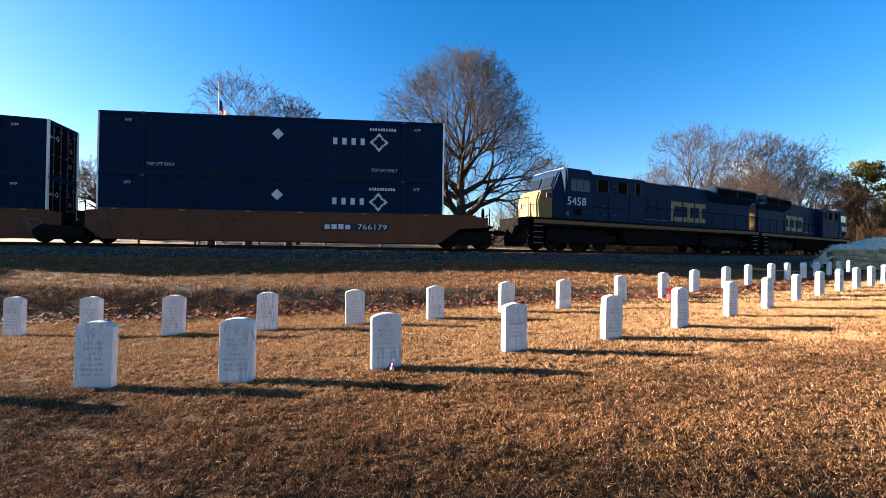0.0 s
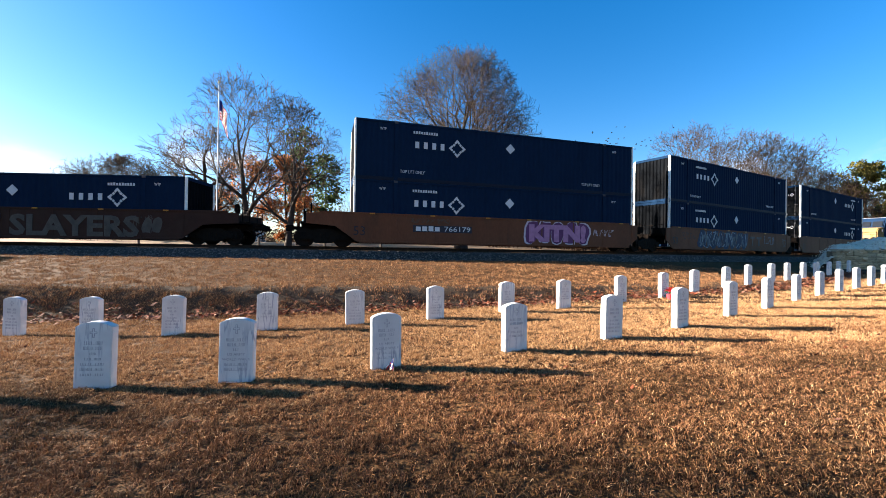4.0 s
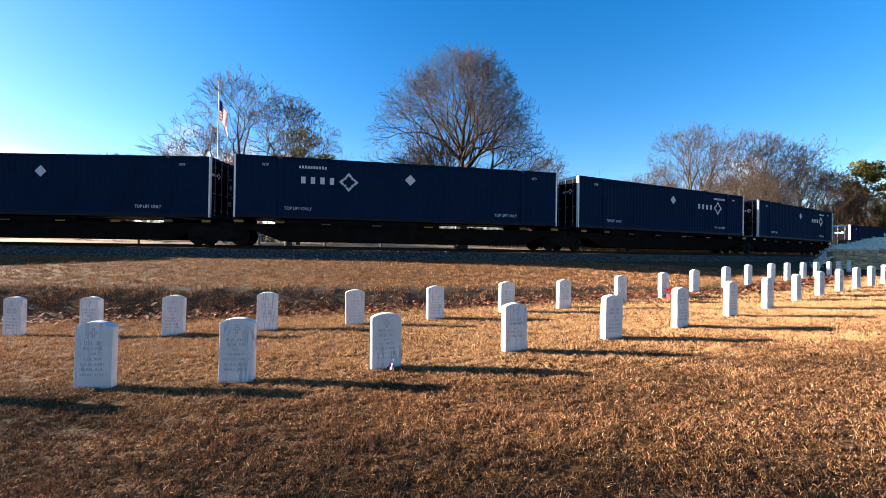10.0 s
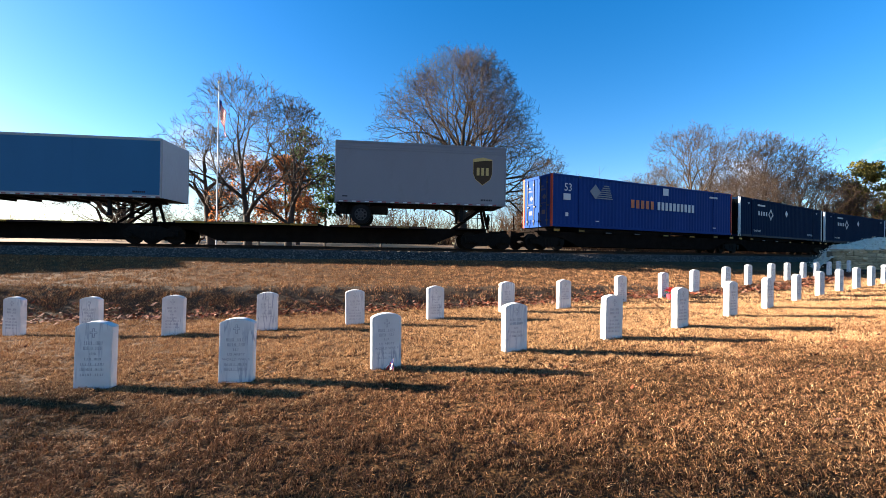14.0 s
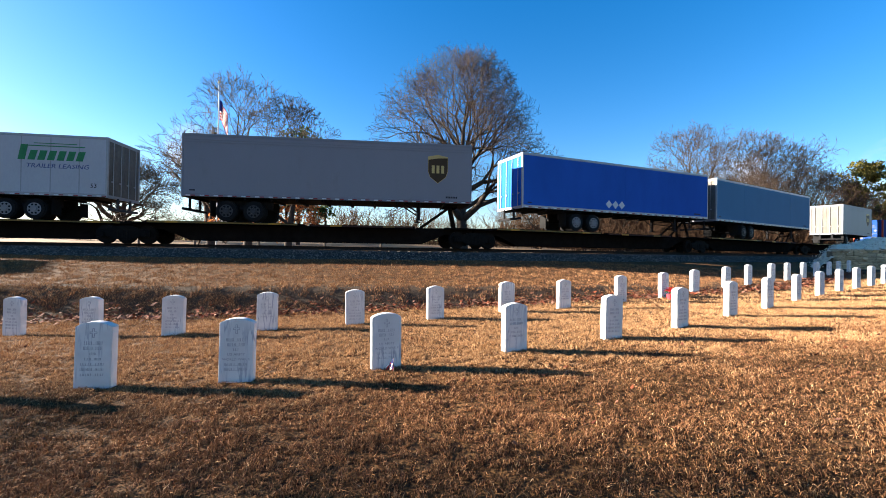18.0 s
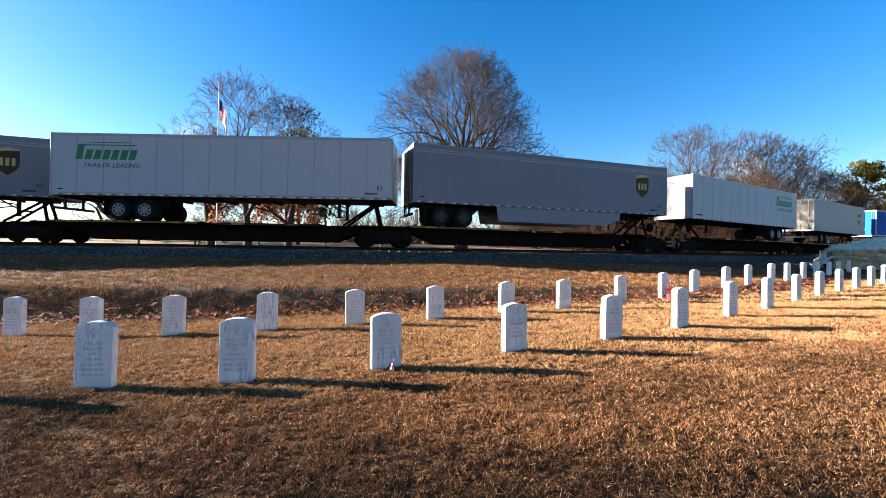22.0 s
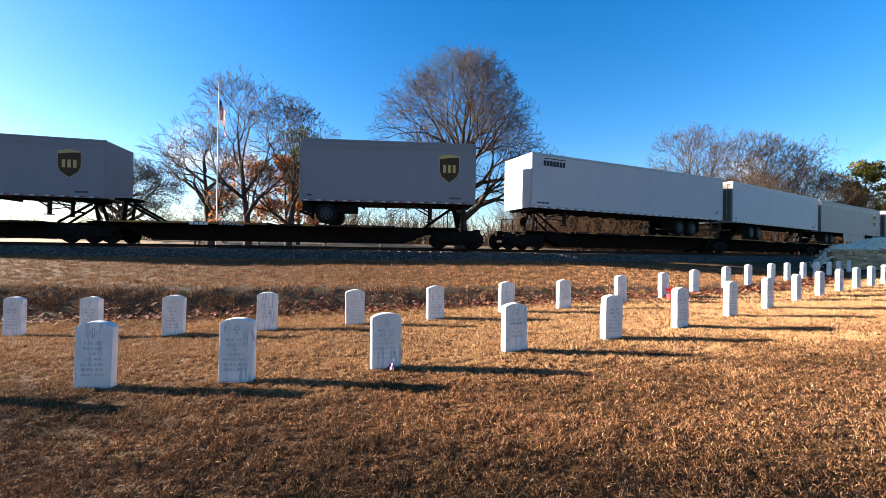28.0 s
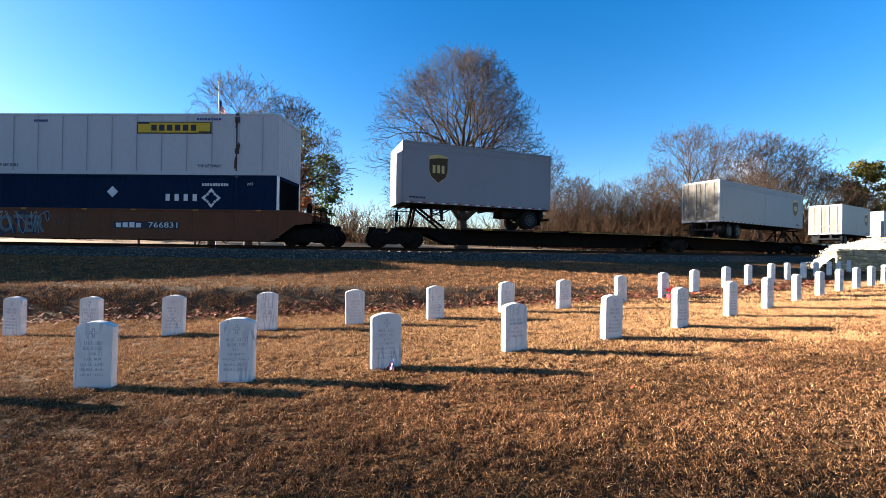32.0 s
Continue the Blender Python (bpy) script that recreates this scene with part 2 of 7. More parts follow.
PACER_RED = mat("container_red_end", (0.42, 0.05, 0.02), 0.55)
WHITE = mat("white_paint", (0.345, 0.355, 0.37), 0.5, spread=0.04, grain=1.2, fine=10, dirt=(0.27, 0.26, 0.245), dirt_amount=0.12, stretch=(1, 1, 0.4))
WHITE_PLAIN = mat("white_marking", (0.50, 0.51, 0.52), 0.6, spread=0.05)
POST_WHITE = mat("white_post", (0.70, 0.70, 0.66), 0.55, spread=0.08, dirt=(0.28, 0.16, 0.09), dirt_amount=0.2)
UPS_GREY = mat("silver_grey_panel", (0.165, 0.178, 0.20), 0.45, spread=0.04, grain=0.7, dirt=(0.12, 0.12, 0.12), dirt_amount=0.1, stretch=(1, 1, 0.4))
UPS_DARKER = mat("brushed_grey_panel", (0.150, 0.160, 0.180), 0.45, spread=0.05, grain=0.7, dirt=(0.10, 0.105, 0.11), dirt_amount=0.1, stretch=(1, 1, 0.4))
SKY_BLUE = mat("light_blue_panel", (0.014, 0.118, 0.225), 0.65, spread=0.05, grain=0.7, stretch=(1, 1, 0.4))
ROYAL = mat("royal_blue_panel", (0.002, 0.08, 0.34), 0.7, spread=0.12, grain=0.7, dirt=(0.004, 0.06, 0.27), dirt_amount=0.3, stretch=(1, 1, 0.4), shine=0.05)
ALU = mat("aluminium_rail", (0.26, 0.265, 0.27), 0.45, 0.4, spread=0.08)
DARK_TRIM = mat("dark_trim", (0.05, 0.05, 0.055), 0.6, spread=0.15)
UNDER = mat("trailer_chassis", (0.013, 0.013, 0.014), 0.8, spread=0.2, dirt=(0.03, 0.026, 0.022), dirt_amount=0.2, shine=0.04)
TYRE = mat("tyre_rubber", (0.011, 0.011, 0.011), 0.85, spread=0.2, shine=0.05)
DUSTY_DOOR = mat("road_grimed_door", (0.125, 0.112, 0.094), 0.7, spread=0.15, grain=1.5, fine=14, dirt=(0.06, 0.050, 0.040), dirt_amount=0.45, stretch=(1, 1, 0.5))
WHITE_RIM = mat("white_wheel_rim", (0.17, 0.17, 0.175), 0.5, spread=0.1)
RUST_STRIPE = mat("rusty_orange_stripe", (0.15, 0.070, 0.028), 0.7, spread=0.2, grain=2, dirt=(0.05, 0.03, 0.02), dirt_amount=0.3)
RIM = mat("wheel_rim", (0.032, 0.033, 0.035), 0.5, 0.0, spread=0.15)
ROD_GREY = mat("lock_rod_grey", (0.075, 0.075, 0.08), 0.6, spread=0.15)
# darker than the navy body: the shadow line under a container, put into paint
NAVY_RAIL_SHADE = mat("shaded_navy_rail", (0.0035, 0.008, 0.018), 0.7, spread=0.15)
SEAM = mat("panel_seam", (0.245, 0.252, 0.265), 0.7)
RUST = mat("rust_scrape", (0.07, 0.03, 0.018), 0.9, spread=0.3, grain=8)
REDWHITE = mat("red_tape", (0.22, 0.02, 0.02), 0.5)
SHIELD_BROWN = mat("shield_brown", (0.045, 0.026, 0.012), 0.5)
SHIELD_GOLD = mat("shield_gold", (0.42, 0.31, 0.12), 0.5)
GREEN_MARK = mat("green_marking", (0.01, 0.16, 0.06), 0.5)
BLACK_MARK = mat("black_marking", (0.02, 0.02, 0.03), 0.5)
NAVY_MARK = mat("navy_marking", (0.03, 0.06, 0.16), 0.5)
YELLOW_MARK = mat("yellow_panel", (0.46, 0.30, 0.025), 0.5, spread=0.05)
ORANGE_MARK = mat("orange_marking", (0.46, 0.12, 0.05), 0.5)
LOCO_BLUE = mat("locomotive_blue", (0.003, 0.015, 0.038), 0.7, spread=0.15, grain=1.0, dirt=(0.010, 0.011, 0.014), dirt_amount=0.2, stretch=(1, 1, 0.4), shine=0.08)
LOCO_YELLOW = mat("locomotive_yellow", (0.20, 0.118, 0.036), 0.5, spread=0.1, dirt=(0.14, 0.085, 0.04), dirt_amount=0.3)
LOCO_GOLD = mat("locomotive_gold", (0.22, 0.155, 0.060), 0.6, spread=0.2, dirt=(0.06, 0.05, 0.03), dirt_amount=0.3)
LOCO_GREY = mat("locomotive_grey", (0.09, 0.10, 0.12), 0.5, spread=0.1)
GLASS = mat("cab_glass", (0.01, 0.012, 0.015), 0.1, spread=0.05, bump=0, shine=0.25)
PINK = mat("spray_pink", (0.33, 0.15, 0.26), 0.6, spread=0.2, grain=4)
PURPLE = mat("spray_plum", (0.10, 0.03, 0.09), 0.6)
TEAL = mat("spray_teal", (0.070, 0.105, 0.120), 0.6, spread=0.25, grain=4)
NAVY_SPRAY = mat("spray_navy", (0.012, 0.026, 0.06), 0.6)
PALE_SPRAY = mat("spray_pale_blue", (0.14, 0.22, 0.27), 0.6, spread=0.2, grain=4)
PALE_PINK = mat("spray_pale_pink", (0.42, 0.36, 0.40), 0.6, spread=0.2, grain=4)
SILVER_SPRAY = mat("spray_silver", (0.060, 0.053, 0.045), 0.55, spread=0.25, grain=3)
WALLSTONE = mat("stacked_stone", (0.42, 0.33, 0.21), 0.9, spread=0.2, grain=7, fine=50, bump=0.5, random=0.3)
MORTAR = mat("wall_core", (0.16, 0.12, 0.08), 0.95, spread=0.2)
LANE = mat("pale_dirt_lane", (0.24, 0.150, 0.080), 0.95, spread=0.2, grain=1.5, fine=20, bump=0.4)
GRAVEL = mat("pale_gravel", (0.60, 0.52, 0.39), 0.95, spread=0.2, grain=10, fine=50, bump=0.8)
GRAVEL_ROCK = island_mat("pale_gravel_rock", [(0.50, 0.43, 0.33), (0.72, 0.65, 0.53), (0.62, 0.54, 0.42), (0.40, 0.34, 0.26)], 0.9)
FLAG_RED = mat("flag_red", (0.50, 0.03, 0.035), 0.75)
FLAG_WHITE = mat("flag_white", (0.75, 0.73, 0.70), 0.75)
FLAG_BLUE = mat("flag_blue", (0.02, 0.03, 0.14), 0.75)
POLE = mat("pole_aluminium", (0.30, 0.30, 0.31), 0.5, 0.3)
PETAL = mat("red_petal", (0.55, 0.012, 0.02), 0.6)
GREENERY = mat("green_foliage", (0.03, 0.09, 0.025), 0.7)
HOUSE_WALL = mat("pale_siding", (0.60, 0.58, 0.54), 0.8)
HOUSE_ROOF = mat("grey_shingle", (0.16, 0.15, 0.145), 0.9, spread=0.2)
WOOD = mat("weathered_wood", (0.13, 0.10, 0.075), 0.9, spread=0.25, stretch=(1, 1, 0.3))
BIRD = mat("dark_plumage", (0.02, 0.02, 0.022), 0.8)


# ================= mesh helpers =================
def link_mesh(name, me, material, parent=None, label=""):
    ob = new(name, me)
    if material and not me.materials:
        me.materials.append(material)
    if parent:
        ob.parent = parent
    if label:
        ob["label"] = label
    return ob


def part(name, bm, material, parent=None, label=""):
    me = bpy.data.meshes.new(name)
    bm.to_mesh(me)
    bm.free()
    return link_mesh(name, me, material, parent, label)


def box(bm, x0, x1, y0, y1, z0, z1, bevel=0.0):
    r = bmesh.ops.create_cube(bm, size=1, matrix=Matrix.LocRotScale(((x0 + x1) / 2, (y0 + y1) / 2, (z0 + z1) / 2), None, (x1 - x0, y1 - y0, z1 - z0)))
    if bevel:
        bmesh.ops.bevel(bm, geom=list({e for v in r["verts"] for e in v.link_edges}), offset=bevel, segments=2, profile=0.6, affect="EDGES")
    return bm


def boxes(*rows):
    bm = bmesh.new()
    for r in rows:
        box(bm, *r)
    return bm


def rod(bm, a, b, r0, r1=None, seg=8):
    a, b = Vector(a), Vector(b)
    m = Matrix.Translation((a + b) / 2) @ (b - a).to_track_quat("Z", "Y").to_matrix().to_4x4()
    bmesh.ops.create_cone(bm, cap_ends=True, segments=seg, radius1=r0, radius2=r0 if r1 is None else r1, depth=(b - a).length, matrix=m)
    return bm


def prism(bm, outline, y0, y1):
    """A flat outline in x and z, given thickness from y0 to y1."""
    n = len(outline)
    a = [bm.verts.new((x, y0, z)) for x, z in outline]
    b = [bm.verts.new((x, y1, z)) for x, z in outline]
    bm.faces.new(a)
    bm.faces.new(b[::-1])
    for i in range(n):
        bm.faces.new((a[i], b[i], b[(i + 1) % n], a[(i + 1) % n]))
    bmesh.ops.recalc_face_normals(bm, faces=bm.faces)
    return bm


def plate(*outlines, y0=-0.012, y1=0.0):
    bm = bmesh.new()
    for o in outlines:
        prism(bm, o, y0, y1)
    return bm


def rect(x0, x1, z0, z1):
    return [(x0, z0), (x1, z0), (x1, z1), (x0, z1)]


WORDS = {}


def words(text, size, material, thick=0.002, shear=0.0, bold=0.0, width=None):
    """A mesh of upright lettering in the x-z plane, facing -y, its lower left corner at the origin."""
    key = (text, size, material.name, width)
    if key not in WORDS:
        cu = bpy.data.curves.new("lettering", "FONT")
        cu.body, cu.size, cu.extrude, cu.shear, cu.offset = text, size, thick, shear, bold
        cu.resolution_u = 2
        ob = bpy.data.objects.new("lettering", cu)
        scene.collection.objects.link(ob)
        me = bpy.data.meshes.new_from_object(ob.evaluated_get(bpy.context.evaluated_depsgraph_get()))
        bpy.data.objects.remove(ob)
        me.transform(Matrix.Rotation(radians(90), 4, "X"))
        if width:
            xs = [v.co.x for v in me.vertices]
            k = width / (max(xs) - min(xs))
            me.transform(Matrix.Diagonal((k, 1, 1, 1)))
        me.materials.clear()
        me.materials.append(material)
        WORDS[key] = me
    return WORDS[key]


def letter_bars(count, x, z, wide, high, gap=0.25):
    """Plain bars of the size of lettering that cannot be read."""
    step = wide / count
    return [rect(x + i * step, x + (i + 1 - gap) * step, z, z + high) for i in range(count)]


def scribed(count, wide, z, high, seed):
    """A line of writing that cannot be read, as one outline: strokes of uneven width on a thin base line, in two words."""
    rnd = random.Random(seed)
    step = wide / count
    gap = count // 2 if count > 5 else -1
    low, out = z - 0.0012, []
    for i in range(count):
        if i == gap:
            continue
        x = -wide / 2 + i * step
        for a, b in (((0.08, 0.27), (0.58, 0.77)) if rnd.random() < 0.6 else ((0.24, 0.45),)):
            top = z + high * rnd.uniform(0.85, 1.0)
            out += [(x + a * step, z), (x + a * step, top), (x + b * step, top), (x + b * step, z)]
    return [(out[0][0], low)] + out + [(out[-1][0], low)]


def comb(count, x, z, wide, high, gap=0.45):
    """Small unreadable marks as one outline: uneven strokes on a thin base line."""
    step, out = wide / count, []
    for i in range(count):
        top = z + high * (0.86 + 0.14 * ((i * 7) % 3) / 2)
        out += [(x + i * step, z), (x + i * step, top), (x + (i + 1 - gap) * step, top), (x + (i + 1 - gap) * step, z)]
    return [(out[0][0], z - 0.006)] + out + [(out[-1][0], z - 0.006)]


def thing(name, label, category, group="", m=None, kind=""):
    ob = tagged(new(name), label, category, group, kind)
    if m is not None:
        ob.matrix_world = m
    return ob


def from_arrays(name, verts, faces, material, parent=None, smooth=False):
    """One mesh from whole arrays of corners and of faces with equal numbers of corners."""
    me = bpy.data.meshes.new(name)
    k = faces.shape[1]
    me.vertices.add(len(verts))
    me.vertices.foreach_set("co", np.ascontiguousarray(verts, dtype=np.float32).ravel())
    me.loops.add(faces.size)
    me.loops.foreach_set("vertex_index", np.ascontiguousarray(faces, dtype=np.int32).ravel())
    me.polygons.add(len(faces))
    me.polygons.foreach_set("loop_start", np.arange(0, faces.size, k, dtype=np.int32))
    if smooth:
        me.polygons.foreach_set("use_smooth", np.ones(len(faces), dtype=bool))
    me.update(calc_edges=True)
    return link_mesh(name, me, material, parent)
# ================= the line of the track =================
# The near side of the cars follows a gentle double bend: turn(s) is its direction, s metres along it.
def turn(s):
    c = np.clip(s, -16.0, 62.0)
    w = np.clip((-20.0 - np.asarray(s, float)) / 8.0, 0, 1)
    w = w * w * (3 - 2 * w)
    return (0.2393 + 17.433e-3 * c - 24.182e-5 * c**2 - 0.965e-7 * c**3) * (1 - w) + 0.4 * w


LINE_S = np.arange(-520.0, 520.01, 0.5)
_a = turn(LINE_S + 0.25)
_zero = int(np.argmin(abs(LINE_S)))
LINE_X = np.concatenate(([0], np.cumsum(np.cos(_a[:-1]) * 0.5)))
LINE_Y = np.concatenate(([0], np.cumsum(np.sin(_a[:-1]) * 0.5)))
LINE_X -= LINE_X[_zero]
LINE_Y += 20.184 - LINE_Y[_zero]
HALF_CAR = 1.3                    # from the near side of a car to the middle of the track


def on_line(s, side=0.0):
    """Place on the cars' near side at s; side: metres from it, away from the lawn."""
    a = turn(np.asarray(s, dtype=float))
    return np.interp(s, LINE_S, LINE_X) - np.sin(a) * side, np.interp(s, LINE_S, LINE_Y) + np.cos(a) * side


MID_X, MID_Y = on_line(LINE_S, HALF_CAR)


def to_track(x, y):
    """Distance to the middle of the track (positive on the lawn's side) and the place along it."""
    x, y = np.asarray(x, float).ravel(), np.asarray(y, float).ravel()
    d, s = np.empty(len(x)), np.empty(len(x))
    px, py, ps = MID_X[::4], MID_Y[::4], LINE_S[::4]
    for i in range(0, len(x), 4000):
        dx, dy = x[i:i + 4000, None] - px, y[i:i + 4000, None] - py
        k = np.argmin(dx * dx + dy * dy, axis=1)
        a = turn(ps[k])
        ddx, ddy = dx[np.arange(len(k)), k], dy[np.arange(len(k)), k]
        d[i:i + 4000] = ddx * np.sin(a) - ddy * np.cos(a)
        s[i:i + 4000] = ps[k] + ddx * np.cos(a) + ddy * np.sin(a)
    return d, s


def smooth(a, b, v):
    t = np.clip((v - a) / (b - a), 0, 1)
    return t * t * (3 - 2 * t)


def ground_z(x, y, soil=False):
    """Height of the ground: lawn, bank, verge up to the ballast, and the field beyond the track."""
    x, y = np.asarray(x, float), np.asarray(y, float)
    shape = x.shape
    q, s = to_track(x, y)
    x, y = x.ravel(), y.ravel()
    xc, yc = np.clip(x, -16, 24), np.clip(y, -4, 22)
    lawn = 0.135 + 0.02887 * xc + 0.00528 * yc - 0.00019 * xc**2 + 0.00021 * xc * yc - 0.00039 * yc**2
    foot = 11.9 - 3.3 * smooth(4, 22, s)
    crest = foot - 1.05
    rise = 0.52 + 0.30 * smooth(2, 26, s)
    verge = rise + (RAIL - 0.58 - rise) * smooth(0, 1, (crest - q) / (crest - 3.4)) ** 0.9
    z = np.where(q > crest, lawn + (rise - lawn) * smooth(0, 1, (foot - q) / (foot - crest)), verge)
    far = RAIL - 0.55 + 1.25 * smooth(4, 34, -q) + 1.2 * smooth(60, 260, -q)
    z = np.where(q < 0, far, z)
    if soil:
        bank = smooth(0, 0.35, foot + 0.5 - q) * (1 - smooth(0, 0.5, crest - 0.1 - q)) * (1 - 0.45 * smooth(12, 30, s))
        return z.reshape(shape), bank.reshape(shape)
    return z.reshape(shape)


def gz(x, y):
    return float(ground_z(np.array([x]), np.array([y]))[0])


# ================= ground =================
gx = np.concatenate((-np.geomspace(2600, 34, 36), np.arange(-33, 40, 0.33), np.geomspace(41, 2600, 40)))
gy = np.concatenate((-np.geomspace(1500, 10, 18), np.arange(-9, 1.5, 1.0), np.arange(1.6, 27, 0.2), np.arange(27.5, 60, 1.5), np.geomspace(62, 2900, 36)))
GX, GY = np.meshgrid(gx, gy)
GZ, GSOIL = ground_z(GX, GY, True)
near = (abs(GX) < 45) & (GY < 45) & (GY > -12)
ripple = np.array([noise.noise((a * 0.9, b * 0.9, 0.0)) * 0.030 + noise.noise((a * 2.7, b * 2.7, 4.0)) * 0.012 if k else 0
                   for a, b, k in zip(GX.ravel(), GY.ravel(), near.ravel())]).reshape(GX.shape)
GZ = GZ + ripple
ny, nx = GX.shape
idx = np.arange(nx * ny).reshape(ny, nx)
gf = np.stack((idx[:-1, :-1], idx[:-1, 1:], idx[1:, 1:], idx[1:, :-1]), -1).reshape(-1, 4)
ground = from_arrays("ground", np.stack((GX, GY, GZ), -1).reshape(-1, 3), gf, LAWN, smooth=True)
at = ground.data.attributes.new("soil", "FLOAT", "POINT")
at.data.foreach_set("value", GSOIL.ravel().astype(np.float32))
tagged(ground, "dormant straw-coloured lawn with a low dark bank", "ground", kind="structure")


# ballast: a raised bed with sloping shoulders, covered with loose rock
def bed_height(q):
    q = abs(q)
    return np.where(q < 1.7, RAIL - 0.24, RAIL - 0.24 - (q - 1.7) * 0.33)


bs = np.concatenate((np.arange(-500, -60, 10.0), np.arange(-60, 110, 1.0), np.arange(110, 501, 10.0)))
bq = np.array([-3.9, -2.8, -1.7, -0.8, 0.8, 1.7, 2.3, 2.9, 3.5, 3.9])
bv = []
for s in bs:
    for q in bq:
        x, y = on_line(s, HALF_CAR - q)
        bv.append((x, y, bed_height(q)))
idx = np.arange(len(bs) * len(bq)).reshape(len(bs), len(bq))
bf = np.stack((idx[:-1, :-1], idx[:-1, 1:], idx[1:, 1:], idx[1:, :-1]), -1).reshape(-1, 4)[:, ::-1]
tagged(from_arrays("ballast", np.array(bv, dtype=float), bf, BALLAST, smooth=True), "grey crushed-stone railway ballast bed", "ballast", kind="structure")

rng = np.random.default_rng(5)


def scatter_rocks(name, x, y, z, size, material, label):
    """Loose angular rocks, each a squashed and turned eight-sided stone."""
    n = len(x)
    base = np.array([(1, 0, 0), (-1, 0, 0), (0, 1, 0), (0, -1, 0), (0, 0, 1), (0, 0, -1)], float)
    v = base[None] * (0.6 + 0.8 * rng.random((n, 6, 1)))
    a = rng.random(n) * 6.283
    b = (rng.random(n) - 0.5) * 1.6
    ca, sa, cb, sb = np.cos(a), np.sin(a), np.cos(b), np.sin(b)
    X, Y, Z = v[..., 0], v[..., 1], v[..., 2] * 0.75
    Y, Z = Y * cb[:, None] - Z * sb[:, None], Y * sb[:, None] + Z * cb[:, None]
    X, Y = X * ca[:, None] - Y * sa[:, None], X * sa[:, None] + Y * ca[:, None]
    s = size[:, None]
    out = np.stack((X * s + x[:, None], Y * s + y[:, None], Z * s + z[:, None]), -1).reshape(-1, 3)
    f = np.array([(0, 2, 4), (2, 1, 4), (1, 3, 4), (3, 0, 4), (2, 0, 5), (1, 2, 5), (3, 1, 5), (0, 3, 5)])
    faces = (f[None] + (np.arange(n) * 6)[:, None, None]).reshape(-1, 3)
    return tagged(from_arrays(name, out, faces, material), label, "gravel", kind="stuff")


n = 26000
rs = rng.uniform(-30, 60, n)
rq = 1.4 + 2.4 * rng.random(n) ** 0.9
rx, ry = on_line(rs, HALF_CAR - rq)
scatter_rocks("ballast_rocks", rx, ry, bed_height(rq) + 0.01, rng.uniform(0.025, 0.055, n), ROCKS, "loose grey angular ballast rocks beside the rails")

# rails and ties
for side, nm in ((-0.76, "near"), (0.76, "far")):
    prof = [(-0.075, -0.16), (0.075, -0.16), (0.075, -0.15), (0.012, -0.125), (0.012, -0.04), (0.036, -0.03), (0.036, 0.0), (-0.036, 0.0), (-0.036, -0.03), (-0.012, -0.04), (-0.012, -0.125), (-0.075, -0.15)]
    rv = []
    for s in bs:
        for p, h in prof:
            x, y = on_line(s, HALF_CAR + side + p)
            rv.append((x, y, RAIL + h))
    k = len(prof)
    idx = np.arange(len(bs) * k).reshape(len(bs), k)
    rf = np.stack((idx[:-1], np.roll(idx, -1, 1)[:-1], np.roll(idx, -1, 1)[1:], idx[1:]), -1).reshape(-1, 4)
    tagged(from_arrays("rail", np.array(rv, dtype=float), rf, STEEL), "rust-brown steel rail on wooden ties", "rail", "rails of the track", kind="structure")

tie_bm = bmesh.new()
box(tie_bm, -0.115, 0.115, -1.3, 1.3, -0.18, 0, 0.012)
tie_me = bpy.data.meshes.new("tie")
tie_bm.to_mesh(tie_me)
tie_bm.free()
ties = thing("railway_ties", "dark creosoted wooden ties under the rails", "railway ties", kind="structure")
for i in range(140):
    s = -26 + i * 0.56
    x, y = on_line(s, HALF_CAR)
    t = link_mesh("tie", tie_me, TIE, ties)
    t.matrix_world = Matrix.Translation((x, y, RAIL - 0.17 + rng.uniform(-0.01, 0.01))) @ Matrix.Rotation(float(turn(s)) + rng.uniform(-0.02, 0.02), 4, "Z")


# ================= headstones =================
def headstone_mesh(w=0.33, h=0.65, t=0.10):
    bm = bmesh.new()
    out = [(-w / 2, -0.25), (w / 2, -0.25), (w / 2, h - 0.045)]
    for i in range(1, 10):
        a = i / 10
        out.append((w / 2 - w * a, h - 0.045 + 0.045 * math.sin(math.pi * a) ** 0.8))
    out.append((-w / 2, h - 0.045))
    prism(bm, out, -t / 2, t / 2)
    bmesh.ops.bevel(bm, geom=[e for e in bm.edges if e.calc_length() > 0.02], offset=0.006, segments=2, affect="EDGES")
    me = bpy.data.meshes.new("slab")
    bm.to_mesh(me)
    bm.free()
    return me


SLAB = headstone_mesh()
CROSS = bpy.data.meshes.new("cross")
_up = []
for sx in (-1, 1):
    _side = [(0.0, 0.497), (0.010, 0.497), (0.010, 0.535), (0.032, 0.535), (0.032, 0.557), (0.010, 0.557), (0.010, 0.588), (0.0, 0.588)]
    _in = [(0.0, 0.501), (0.006, 0.501), (0.006, 0.539), (0.028, 0.539), (0.028, 0.553), (0.006, 0.553), (0.006, 0.584), (0.0, 0.584)]
    _up.append([(sx * x, z) for x, z in _side + _in[::-1]][::sx])
_bm = plate(*_up, y0=-0.0525, y1=-0.049)
_bm.to_mesh(CROSS)
_bm.free()
LINES = []
